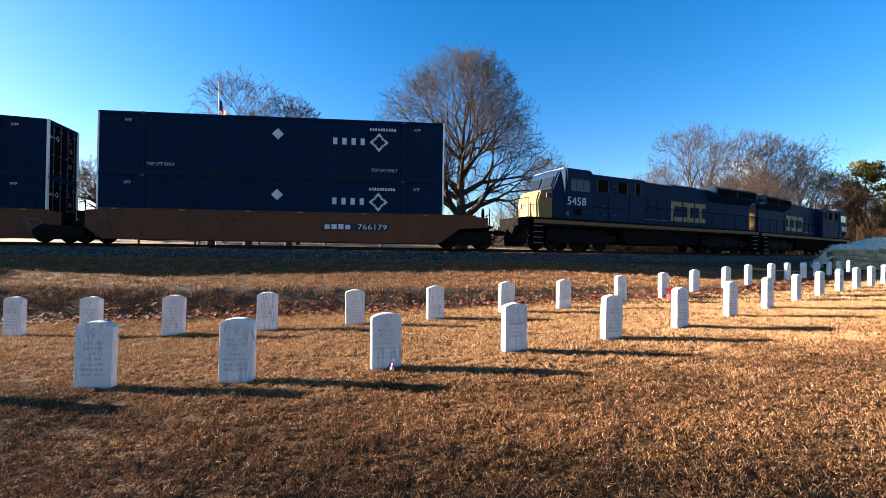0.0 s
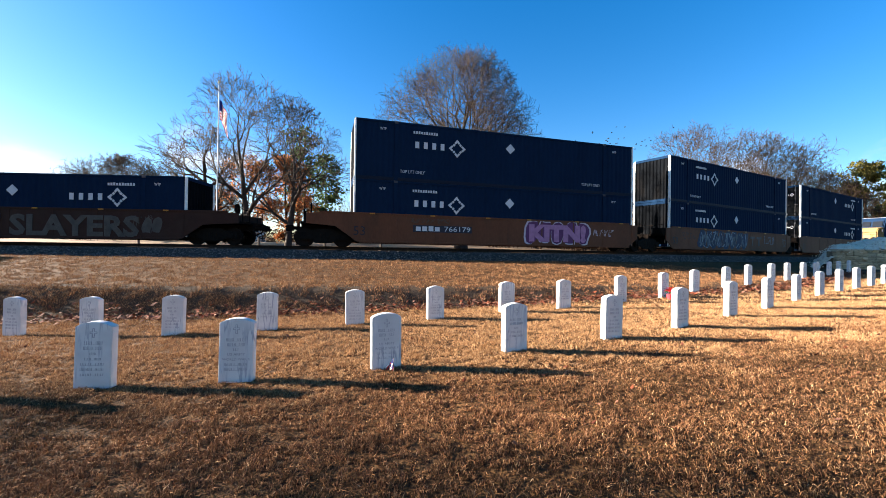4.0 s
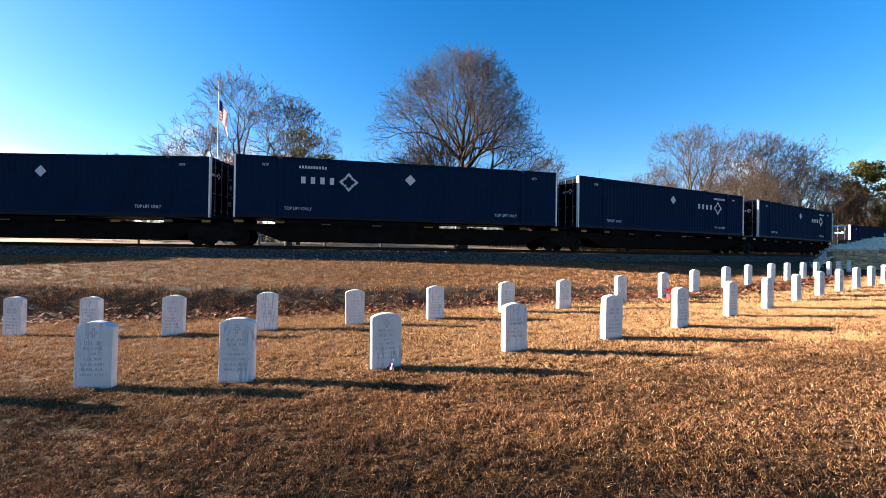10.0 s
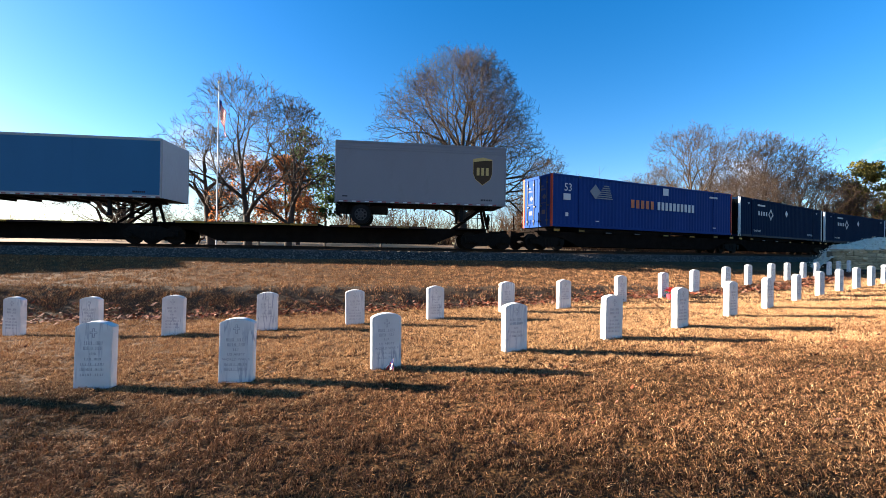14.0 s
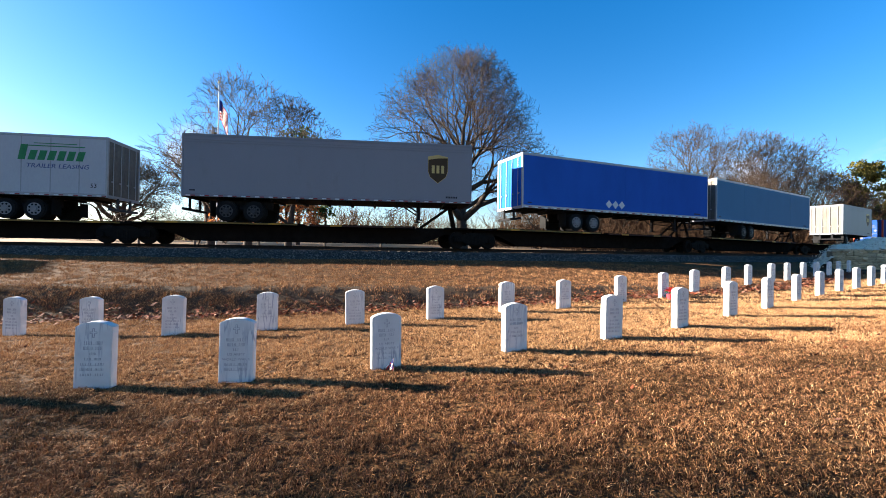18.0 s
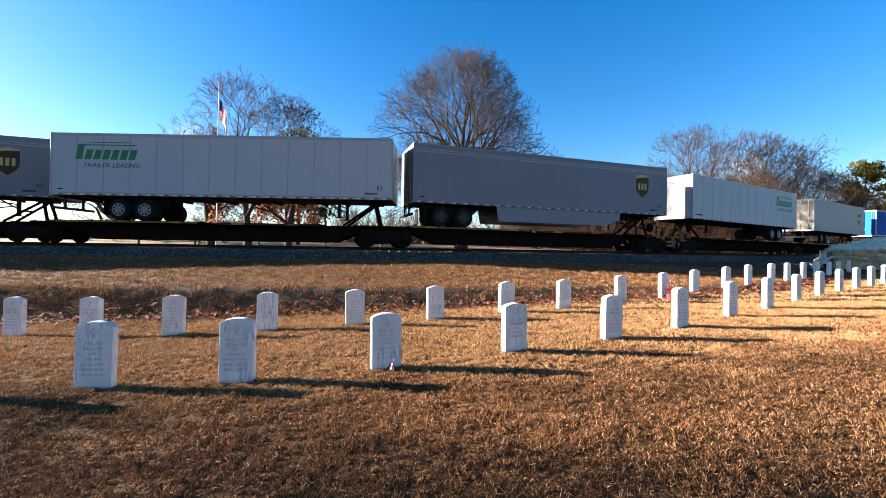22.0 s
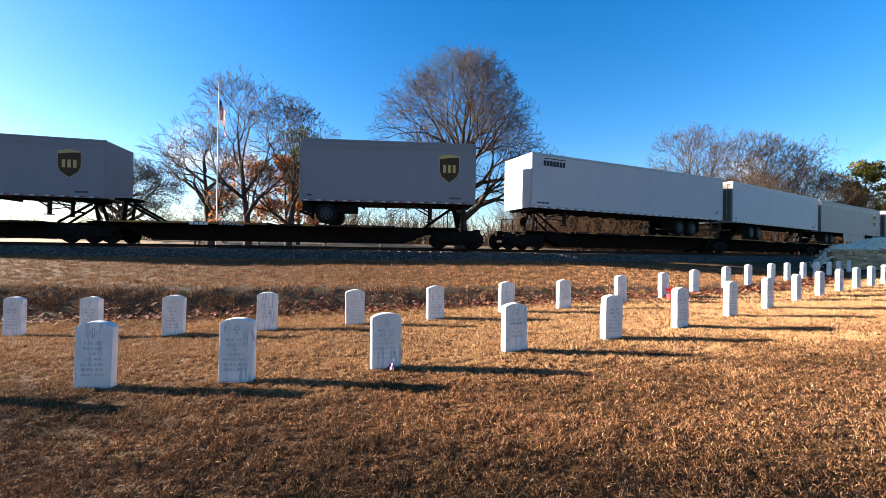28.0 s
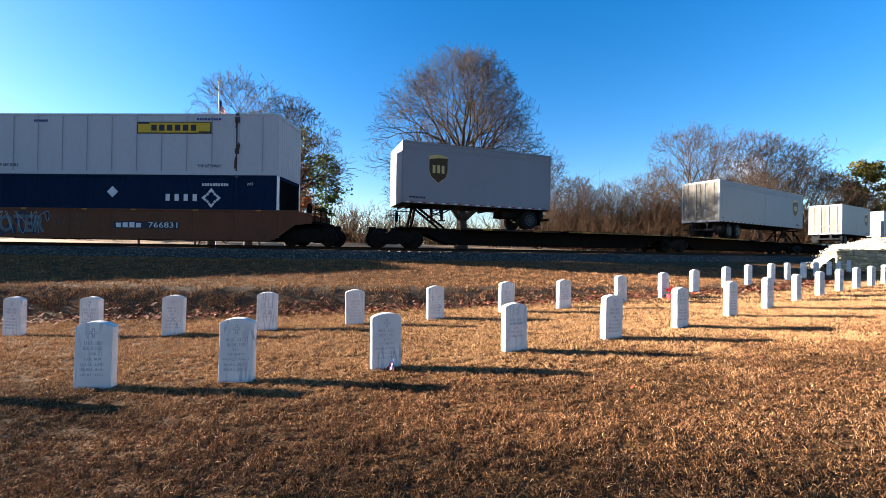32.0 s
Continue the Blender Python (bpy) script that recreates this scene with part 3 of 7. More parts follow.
for v in range(4):
    rows, z = [], 0.43
    for k, (cnt, hh) in enumerate(((8 + v % 2, 0.042), (6 + v, 0.042), (3, 0.030), (7, 0.030), (10, 0.030), (10, 0.030), (10, 0.030))):
        if v == 3 and k > 4:
            break
        wide = cnt * 0.0215 if hh > 0.035 else cnt * 0.022
        bm = plate(scribed(cnt, wide, z, hh * 0.8, v * 10 + k), y0=-0.0515, y1=-0.049)
        me = bpy.data.meshes.new("inscription_line")
        bm.to_mesh(me)
        bm.free()
        rows.append(me)
        z -= 0.051
    LINES.append(rows)

FRONT = [(-3.42, 3.97, 0.67, 1.0), (-2.09, 4.11, 0.66, 0.6), (-0.62, 4.48, 0.63, -0.5), (0.93, 5.15, 0.63, 0.0), (2.45, 5.8, 0.64, 0.8), (3.89, 6.56, 0.66, -0.3), (5.39, 7.5, 0.67, 0.3),
         (6.88, 8.48, 0.66, 0.0), (8.46, 9.58, 0.64, 0.5), (9.9, 10.52, 0.64, -0.4), (11.42, 11.54, 0.64, 0.2), (12.64, 12.24, 0.64, 0), (13.85, 12.95, 0.65, 0.4), (15.1, 13.7, 0.65, -0.3), (16.4, 14.5, 0.65, 0.2)]
BACK = [(-7.18, 6.74, 0.66, 0.6), (-5.78, 6.62, 0.65, -0.6), (-4.38, 6.55, 0.66, 0.8), (-3.01, 6.91, 0.65, 0.4), (-1.56, 7.2, 0.64, -0.7), (-0.13, 7.73, 0.64, -0.4), (1.34, 8.37, 0.65, 0.4),
        (2.67, 8.82, 0.64, 0.0), (4.31, 9.71, 0.66, 0.5), (5.78, 10.48, 0.67, -1.2), (7.19, 11.44, 0.66, 0.6), (8.67, 12.25, 0.66, 0.2), (9.96, 13.06, 0.66, -0.2), (11.47, 13.98, 0.66, 0.1),
        (12.76, 14.84, 0.65, 0.2), (13.98, 15.54, 0.65, 0), (15.23, 16.34, 0.65, 0.3), (16.63, 17.25, 0.65, 0.1), (18.07, 18.29, 0.64, -0.2), (19.74, 19.48, 0.63, 0.1)]
for row, places in (("front row of headstones", [(-4.95, 3.75, 0.66, 0.4)] + FRONT), ("back row of headstones", BACK)):
    for i, (x, y, h, leanx) in enumerate(places):
        (xa, ya), (xb, yb) = places[max(0, i - 1)][:2], places[min(len(places) - 1, i + 1)][:2]
        along = math.degrees(math.atan2(yb - ya, xb - xa))
        st = thing("headstone", "upright white marble headstone with grey veins on the dry lawn", "headstone", row)
        st.matrix_world = Matrix.Translation((x, y, gz(x, y) - 0.01)) @ Matrix.Rotation(radians(along * 0.95 + 1.5 * math.sin(i * 2.3)), 4, "Z") @ Matrix.Rotation(radians(leanx), 4, "Y")
        slab = link_mesh("slab", SLAB, MARBLE, st)
        slab.scale.z = h / 0.65
        cr = link_mesh("cross", CROSS, CUT, st)
        cr.location.z = h - 0.65
        if row.startswith("front") and i in (2, 3):
            # the lines that can be read stay lettering; names and dates are bars
            for cnt, hh, z in ((9, 0.042, 0.43), (8, 0.042, 0.38), (3, 0.030, 0.335), (10, 0.030, 0.185), (10, 0.030, 0.135)):
                wide = cnt * (0.0215 if hh > 0.035 else 0.022)
                part("inscription_line", plate(scribed(cnt, wide, z, hh * 0.8, cnt + i), y0=-0.0515, y1=-0.049), CUT, st)
            for text, z, wide in (("US ARMY", 0.285, 0.17), ("WORLD WAR II", 0.235, 0.26)):
                ln = link_mesh("lettering", words(text, 0.036, CUT, 0.0008, width=wide), CUT, st)
                ln.location = (-wide / 2, -0.0505, z)
        else:
            for me in LINES[(i * 3 + len(row)) % 4]:
                ln = link_mesh("inscription_line", me, CUT, st)
                ln.location.z = h - 0.65


# the pale dirt lane beyond the track
ls = np.linspace(-34, 80, 77)
lv = []
for off in np.linspace(17.0, 33.0, 8):
    lx, ly = on_line(ls, HALF_CAR + off + 0.25 * np.sin(ls * 0.7 + off))
    lz = ground_z(lx, ly) + (0.035 if 17.5 < off < 32.5 else -0.02)
    lv.append(np.stack((lx, ly, lz), 1))
lv = np.concatenate(lv)
lf = [[j * 77 + i, j * 77 + i + 1, (j + 1) * 77 + i + 1, (j + 1) * 77 + i] for j in range(7) for i in range(76)]
tagged(from_arrays("lane", lv, np.array(lf), LANE), "pale dirt lane beyond the railway", "lane", kind="structure")
# ================= the train =================
# Car space: x along the track towards the head of the train, y away from the lawn, z over the rail top.
MOVING = []                      # (thing, place along the train, offset of its own from that car's middle)


def travel(t):
    """Metres that the train has gone along the line by t seconds, counted from 16 s."""
    q = (t - 16) / 16
    return 12.672 * (t - 16) - 0.012026 * (t - 16) ** 2 + 0.6005 * q**3 + 2.5331 * q**4 + 0.8526 * q**5


def car_pose(s, half=7.5):
    """Pose of a car whose middle is at s: it sits on the line's chord, with its middle over the track."""
    (x0, x1), (y0, y1) = on_line(np.array([s - half, s + half]))
    a = math.atan2(y1 - y0, x1 - x0)
    mx, my = on_line(s)
    cx, cy = (x0 + x1) / 2 * 0.5 + float(mx) * 0.5, (y0 + y1) / 2 * 0.5 + float(my) * 0.5
    return Matrix.Translation((cx, cy, RAIL)) @ Matrix.Rotation(a, 4, "Z") @ Matrix.Translation((0, HALF_CAR, 0))


def rides(ob, place, offset=None):
    offset = offset or Matrix()
    MOVING.append((ob, place, offset))
    ob.matrix_world = car_pose(place + travel(0)) @ offset
    return ob


# ---- bogies, shared by all cars ----
def bogie_meshes():
    bm = bmesh.new()
    for y in (-0.99, 0.99):
        prism(bm, [(-1.15, 0.30), (-1.15, 0.62), (-0.72, 0.66), (-0.38, 0.80), (0.38, 0.80), (0.72, 0.66), (1.15, 0.62), (1.15, 0.30), (0.66, 0.32), (0.40, 0.17), (-0.40, 0.17), (-0.66, 0.32)], y - 0.06, y + 0.06)
        for x in (-0.2, 0.0, 0.2):
            rod(bm, (x, y, 0.25), (x, y, 0.6), 0.085, seg=8)
        for x in (-0.9, 0.9):
            rod(bm, (x, y - 0.1, 0.43), (x, y + 0.1, 0.43), 0.13, seg=10)
    box(bm, -0.22, 0.22, -0.95, 0.95, 0.5, 0.82, 0.02)
    rod(bm, (0, 0, 0.8), (0, 0, 1.0), 0.2, seg=12)
    frame_me = bpy.data.meshes.new("bogie")
    bm.to_mesh(frame_me)
    bm = bmesh.new()
    rod(bm, (0, -0.8, 0), (0, 0.8, 0), 0.08, seg=8)
    for y in (-0.755, 0.755):
        d = 1 if y > 0 else -1
        rod(bm, (0, y - 0.065, 0), (0, y + 0.065, 0), 0.42, seg=28)
        rod(bm, (0, y - d * 0.09, 0), (0, y - d * 0.06, 0), 0.455, seg=28)
        rod(bm, (0, y + d * 0.065, 0), (0, y + d * 0.10, 0), 0.16, seg=12)
    bmesh.ops.recalc_face_normals(bm, faces=bm.faces)
    set_me = bpy.data.meshes.new("wheelset")
    bm.to_mesh(set_me)
    bm.free()
    return frame_me, set_me


BOGIE_ME, WHEELSET_ME = bogie_meshes()


def add_bogie(car, x):
    b = link_mesh("bogie", BOGIE_ME, BOGIE, car)
    b.location = (x, 0, 0)
    for dx in (-0.9, 0.9):
        w = link_mesh("wheelset", WHEELSET_ME, TREAD, b)
        w.location = (dx, 0, 0.425)
    return b


def add_mesh(name, me, material, parent, x=0, y=0, z=0, label=""):
    ob = link_mesh(name, me, material, parent, label)
    ob.location = (x, y, z)
    return ob


def air_hose(car, x):
    """A drooping rubber hose below the drawbar."""
    bm = bmesh.new()
    pts = [Vector((x - 0.45 + 0.9 * k / 8, -0.35, 0.78 - 0.42 * math.sin(math.pi * k / 8) ** 0.8)) for k in range(9)]
    for p, q in zip(pts, pts[1:]):
        rod(bm, p, q, 0.025, 0.025, 6)
    part("air_hose", bm, TYRE, car)


def coupler(car, x, way):
    bm = boxes((min(x, x + way * 0.75), max(x, x + way * 0.75), -0.07, 0.07, 0.78, 0.95, 0.02), (min(x + way * 0.6, x + way * 0.95), max(x + way * 0.6, x + way * 0.95), -0.13, 0.13, 0.72, 1.0, 0.03))
    rod(bm, (x, -0.45, 0.75), (x + way * 0.35, -0.42, 0.48), 0.03)
    rod(bm, (x + way * 0.35, -0.42, 0.48), (x + way * 0.7, -0.38, 0.62), 0.03)
    part("coupler", bm, FRAME_BLACK, car)
    if way > 0:
        air_hose(car, x + 0.7)


# ---- well cars ----
def well_car(place, paint, left_end, right_end, left_bogie, right_bogie, label):
    """left_end, right_end: how far the sides run past the middle; bogies at the given x or None."""
    car = thing("well_car", label, "well car", "well cars of the train")
    lo, hi = -left_end, right_end
    long_l, long_r = left_end > 9.5, right_end > 9.5
    for y, sgn in ((-1.36, 1), (1.36, -1)):
        bm = bmesh.new()
        a = [(lo, 1.05 if long_l else 0.75), (lo, 1.52), (lo + 1.0, 1.60), (hi - 1.0, 1.60), (hi, 1.52), (hi, 1.05 if long_r else 0.75)]
        if long_r:
            a += [(8.9, 0.95), (7.9, 0.24)]
        else:
            a += [(hi - 0.7, 0.24)]
        if long_l:
            a += [(-7.9, 0.24), (-8.9, 0.95)]
        else:
            a += [(lo + 0.7, 0.24)]
        prism(bm, a, y, y + sgn * 0.05)
        side = part("side_panel", bm, paint, car)
        bm = bmesh.new()
        box(bm, lo + 0.6, hi - 0.6, min(y - sgn * 0.03, y + sgn * 0.09), max(y - sgn * 0.03, y + sgn * 0.09), 1.56, 1.64, 0.01)
        box(bm, -7.8, 7.8, min(y - sgn * 0.03, y + sgn * 0.05), max(y - sgn * 0.03, y + sgn * 0.05), 0.20, 0.29, 0.01)
        part("flange", bm, paint, side)
        for k in range(9):
            x = -8.0 + k * 2.0
            bm = boxes((x - 0.035, x + 0.035, min(y, y - sgn * 0.014), max(y, y - sgn * 0.014), 0.29, 1.55))
            part("rib", bm, paint, side)
    part("floor", boxes((-8.0, 8.0, -1.32, 1.32, 0.24, 0.34, 0.01)), FRAME_BLACK, car)
    for way, end, bg in ((-1, left_end, left_bogie), (1, right_end, right_bogie)):
        x0, x1 = sorted((way * 8.15, way * (end + 0.25)))
        part("end_platform", boxes((x0, x1, -1.3, 1.3, 1.02, 1.14, 0.01), (x0, x1, -0.35, 0.35, 0.72, 1.03)), FRAME_BLACK, car)
        bm = bmesh.new()
        for y in (-1.2, -0.4, 0.5, 1.2):
            rod(bm, (way * (end + 0.1), y, 1.1), (way * (end + 0.1), y, 1.75 if y > -1 else 2.0), 0.022)
        rod(bm, (way * (end + 0.1), -1.2, 1.72), (way * (end + 0.1), 1.2, 1.72), 0.022)
        part("end_rail", bm, FRAME_BLACK, car)
        part("end_box", boxes((min(way * 8.3, way * 8.9), max(way * 8.3, way * 8.9), -1.31, -0.7, 1.13, 1.48, 0.02)), FRAME_BLACK, car)
        if bg is not None:
            add_bogie(car, way * bg)
        if end > 9.5:
            coupler(car, way * end, way)
            bm = rod(bmesh.new(), (way * (end - 0.25), -1.05, 1.75), (way * (end - 0.18), -1.05, 1.75), 0.26, seg=16)
            part("brake_wheel", bm, FRAME_BLACK, car)
    for x in (-7.2, -4.2, -1.2, 1.2, 4.2, 7.2):
        part("reflector", boxes((x - 0.12, x + 0.12, -1.42, -1.395, 1.57, 1.63)), AMBER, car)
    return rides(car, place)


def mark(name, bm, material, car, label="", y=-1.365):
    bm.transform(Matrix.Translation((0, y, 0)))
    return part(name, bm, material, car, label)


def text_on(car, text, size, material, x, z, wide=None, y=-1.38, shear=0.0, bold=0.0):
    return add_mesh("lettering", words(text, size, material, 0.004, shear, bold, wide), material, car, x, y, z)


def blobby(x0, x1, z0, z1, seed, n=7, slant=0.15):
    """Outlines of fat overlapping spray-paint letters."""
    r = random.Random(seed)
    out, w = [], (x1 - x0) / n
    for i in range(n):
        cx, hw = x0 + (i + 0.5) * w, w * 0.52
        a = []
        for k in range(12):
            t = 6.283 * k / 12
            rr = 0.86 + 0.24 * r.random()
            dz = math.sin(t) * (z1 - z0) / 2 * rr * (1.15 if abs(math.sin(t)) > 0.6 else 0.95)
            a.append((cx + math.copysign(abs(math.cos(t)) ** 0.6, math.cos(t)) * hw * rr + slant * dz, (z0 + z1) / 2 + dz))
        out.append(a)
    return out


def strokes(x0, x1, z0, z1, seed, n, width, steps=6):
    """Thin sprayed lines: a crooked, looping stroke for each letter."""
    r = random.Random(seed)
    bm = bmesh.new()
    w = (x1 - x0) / n
    for i in range(n):
        pts = [Vector((x0 + (i + r.uniform(-0.05, 1.05)) * w, 0, z0 + (z1 - z0) * (r.random() if k % 2 else r.choice((0.02, 0.98))))) for k in range(steps)]
        fine = []
        for k in range(len(pts) - 1):
            a, b, c, d = pts[max(k - 1, 0)], pts[k], pts[k + 1], pts[min(k + 2, len(pts) - 1)]
            for t in (0, 0.25, 0.5, 0.75):
                fine.append(0.5 * (2 * b + (c - a) * t + (2 * a - 5 * b + 4 * c - d) * t * t + (3 * b - a - 3 * c + d) * t**3))
        fine.append(pts[-1])
        last = None
        for k, p in enumerate(fine):
            d = (fine[min(k + 1, len(fine) - 1)] - fine[max(k - 1, 0)]).normalized()
            o = Vector((-d.z, 0, d.x)) * width / 2
            pair = (bm.verts.new(p - o), bm.verts.new(p + o))
            if last:
                bm.faces.new((last[0], pair[0], pair[1], last[1]))
            last = pair
    return bm


BROWN_LABEL = "rust-orange brown articulated well car with sprayed graffiti"
w1 = well_car(196.6, CAR_BROWN, 8.5, 10.3, 9.85, 9.3, "faded brown well car behind the locomotives")
w2 = well_car(176.75, CAR_BROWN, 8.5, 8.7, 9.9, None, BROWN_LABEL)
w3 = well_car(157.1, CAR_BROWN, 10.2, 8.4, 9.4, None, BROWN_LABEL)
w4 = well_car(132.8, CAR_DARK, 10.9, 10.6, 9.7, 9.2, "dark brown well car with large silver graffiti letters")
w5 = well_car(-219.6, CAR_BROWN, 9.4, 9.7, 9.5, 9.4, "rust-brown well car with teal graffiti near its end")
for w, x in ((w1, -7.9), (w2, -7.9), (w3, -8.1)):
    text_on(w, "53", 0.62, BLACK_MARK, x, 0.55)
mark("number_plate", plate(rect(2.2, 5.4, 0.78, 1.12)), BLACK_MARK, w1)
text_on(w1, "766179", 0.36, WHITE_PLAIN, 3.9, 0.84, 1.4)
mark("car_mark", plate(comb(4, 2.35, 0.84, 1.3, 0.24, 0.25)), WHITE_PLAIN, w1, y=-1.38)
mark("number_plate", plate(rect(-5.2, -2.1, 0.78, 1.12)), BLACK_MARK, w3)
text_on(w3, "766179", 0.36, WHITE_PLAIN, -3.6, 0.84, 1.4)
mark("car_mark", plate(comb(4, -5.05, 0.84, 1.3, 0.24, 0.25)), WHITE_PLAIN, w3, y=-1.38)
mark("number_plate", plate(rect(0.2, 3.4, 0.70, 1.04)), BLACK_MARK, w5)
text_on(w5, "766831", 0.36, WHITE_PLAIN, 1.9, 0.76, 1.4)
mark("car_mark", plate(comb(4, 0.35, 0.76, 1.3, 0.24, 0.25)), WHITE_PLAIN, w5, y=-1.38)
mark("graffiti", plate(*blobby(-5.0, 1.6, 0.38, 1.5, 3, 8, 0.3), y0=-0.004, y1=0.004), NAVY_SPRAY, w2, "navy and pale blue sprayed letters")
mark("graffiti_fill", plate(*blobby(-4.7, 1.3, 0.7, 1.2, 8, 15, 0.8)[::5], y0=-0.008, y1=0.004), TEAL, w2)
mark("graffiti_fill", strokes(-4.7, 1.3, 0.5, 1.4, 31, 11, 0.085, 5), TEAL, w2, y=-1.3765)
mark("graffiti_edge", strokes(-4.7, 1.3, 0.5, 1.4, 32, 10, 0.07, 5), NAVY_SPRAY, w2, y=-1.378)
mark("graffiti_outline", strokes(-4.8, 1.4, 0.42, 1.46, 4, 12, 0.04, 5), PALE_SPRAY, w2, y=-1.38)
mark("graffiti_outline", strokes(-4.8, 1.4, 0.5, 1.42, 14, 5, 0.02, 5), SILVER_SPRAY, w2, y=-1.383)
mark("graffiti_scrawl", strokes(-6.8, -5.3, 0.9, 1.3, 15, 4, 0.025), BLACK_MARK, w2)
mark("car_mark", plate(rect(1.9, 2.7, 1.12, 1.28), rect(2.2, 2.4, 0.6, 1.12), rect(2.9, 3.7, 1.12, 1.28), rect(3.2, 3.4, 0.6, 1.12)), BLACK_MARK, w2)
mark("graffiti_scrawl", strokes(3.9, 6.0, 0.8, 1.35, 5, 5, 0.03, 4), PALE_SPRAY, w2)
mark("graffiti_scrawl", strokes(7.2, 7.9, 0.6, 1.2, 6, 1, 0.035, 7), TEAL, w2)
mark("graffiti", plate(*blobby(0.9, 5.1, 0.36, 1.54, 11, 5, 0.1), y0=-0.004, y1=0.004), PALE_PINK, w3, "pink sprayed letters with plum edges")
mark("graffiti_edge", plate(*blobby(1.0, 5.0, 0.42, 1.48, 11, 5, 0.1), y0=-0.008, y1=0.004), PURPLE, w3)
text_on(w3, "KITN!", 1.15, PINK, 1.2, 0.52, 3.6, bold=0.075)
mark("graffiti_scrawl", strokes(5.3, 6.7, 0.85, 1.2, 17, 7, 0.02), PALE_PINK, w3)
mark("graffiti_scrawl", strokes(-5.3, -3.3, 1.24, 1.46, 18, 8, 0.02), SILVER_SPRAY, w3)
mark("graffiti_scrawl", strokes(-3.4, -1.6, 0.9, 1.4, 19, 3, 0.02), CAR_DARK, w1)
mark("graffiti_scrawl", strokes(-2.9, -1.2, 0.75, 1.35, 20, 6, 0.025), SILVER_SPRAY, w5)
mark("graffiti_scrawl", strokes(5.6, 6.6, 0.5, 1.3, 24, 5, 0.02), SILVER_SPRAY, w4)
text_on(w4, "TRUN SLAYERS", 1.32, SILVER_SPRAY, -4.6, 0.36, 10.6, bold=0.05)
mark("number_plate", plate(rect(-2.55, -0.35, 1.0, 1.34)), NAVY_MARK, w4, y=-1.39)
text_on(w4, "72793", 0.34, WHITE_PLAIN, -1.75, 1.06, 1.3, y=-1.405)
mark("car_mark", plate(comb(3, -2.45, 1.06, 0.6, 0.22, 0.25)), WHITE_PLAIN, w4, y=-1.405)
mark("graffiti", plate(*blobby(-5.9, -4.9, 0.5, 1.2, 21, 2), *blobby(6.1, 7.0, 0.55, 1.2, 22, 2), y0=-0.004), SILVER_SPRAY, w4)
mark("graffiti", strokes(-6.3, -3.0, 0.40, 1.45, 31, 6, 0.12, 5), NAVY_SPRAY, w5, "grey-blue sprayed letters with navy edges")
text_on(w5, "HOTER", 1.12, TEAL, -6.1, 0.5, 2.9, bold=0.03)
mark("graffiti_outline", strokes(-6.3, -3.0, 0.38, 1.48, 36, 6, 0.03, 5), PALE_SPRAY, w5, y=-1.39)


# ---- containers ----
def corrugated(length, z0, z1, y, depth, pitch, out):
    """A wall of trapezoid folds from x = 0 to length; out: -1 faces the lawn."""
    n = max(4, int(length / pitch))
    p = length / n
    xs, ys = [], []
    for i in range(n):
        for fx, d in ((0.0, 0), (0.28, 0), (0.5, 1), (0.78, 1)):
            xs.append((i + fx) * p)
            ys.append(y - out * depth * d)
    xs.append(length)
    ys.append(y)
    k = len(xs)
    v = np.array([(a, b, z) for z in (z0, z1) for a, b in zip(xs, ys)])
    f = np.array([(i, i + 1, k + i + 1, k + i) for i in range(k - 1)])
    return v, (f if out < 0 else f[:, ::-1])


BOX_L, BOX_H, BOX_W = 16.15, 2.9, 2.59
CACHE = {}


def cached(key, make):
    if key not in CACHE:
        CACHE[key] = make()
    return CACHE[key]


def wall_mesh(length, z0, z1, y, depth, pitch, out):
    def make():
        v, f = corrugated(length, z0, z1, y, depth, pitch, out)
        ob = from_arrays("wall", v, f, None)
        me = ob.data
        bpy.data.objects.remove(ob)
        return me
    return cached(("wall", length, z0, z1, y, depth, pitch, out), make)


def dressed(me, material):
    """The same mesh with a material of its own."""
    key = (me.name, material.name)
    def make():
        c = me.copy()
        c.materials.clear()
        c.materials.append(material)
        return c
    return cached(key, make)


def bm_mesh(key, make, material):
    def build():
        bm = make()
        me = bpy.data.meshes.new("piece")
        bm.to_mesh(me)
        bm.free()
        me.materials.append(material)
        return me
    return cached((key, material.name), build)


def diamond(x, z, r):
    return [(x - r, z), (x, z - r), (x + r, z), (x, z + r)]


def ring_logo(x, z, r):
    """A diamond made of four plain bent bars and four small squares."""
    out = []
    for a in range(4):
        c, s = math.cos(a * math.pi / 2), math.sin(a * math.pi / 2)
        pts = [(-0.34, 0.62), (0, 1.0), (0.34, 0.62), (0.2, 0.46), (0, 0.68), (-0.2, 0.46)]
        out.append([(x + r * (c * px - s * pz), z + r * (s * px + c * pz)) for px, pz in pts])
        out.append([(x + r * 0.42 * (c * px - s * pz) + r * 0.38 * (c - s), z + r * 0.42 * (s * px + c * pz) + r * 0.38 * (s + c)) for px, pz in ((-0.4, 0), (0, -0.4), (0.4, 0), (0, 0.4))])
    return out


def on_end(outline, d):
    """A thin marking on an end door; d 1: seen from the tail of the train, -1: from its head."""
    bm = plate([(-d * a, b) for a, b in outline], y0=-0.004, y1=0.004)
    bm.transform(Matrix.Rotation(radians(90), 4, "Z"))
    bmesh.ops.recalc_face_normals(bm, faces=bm.faces)
    return bm


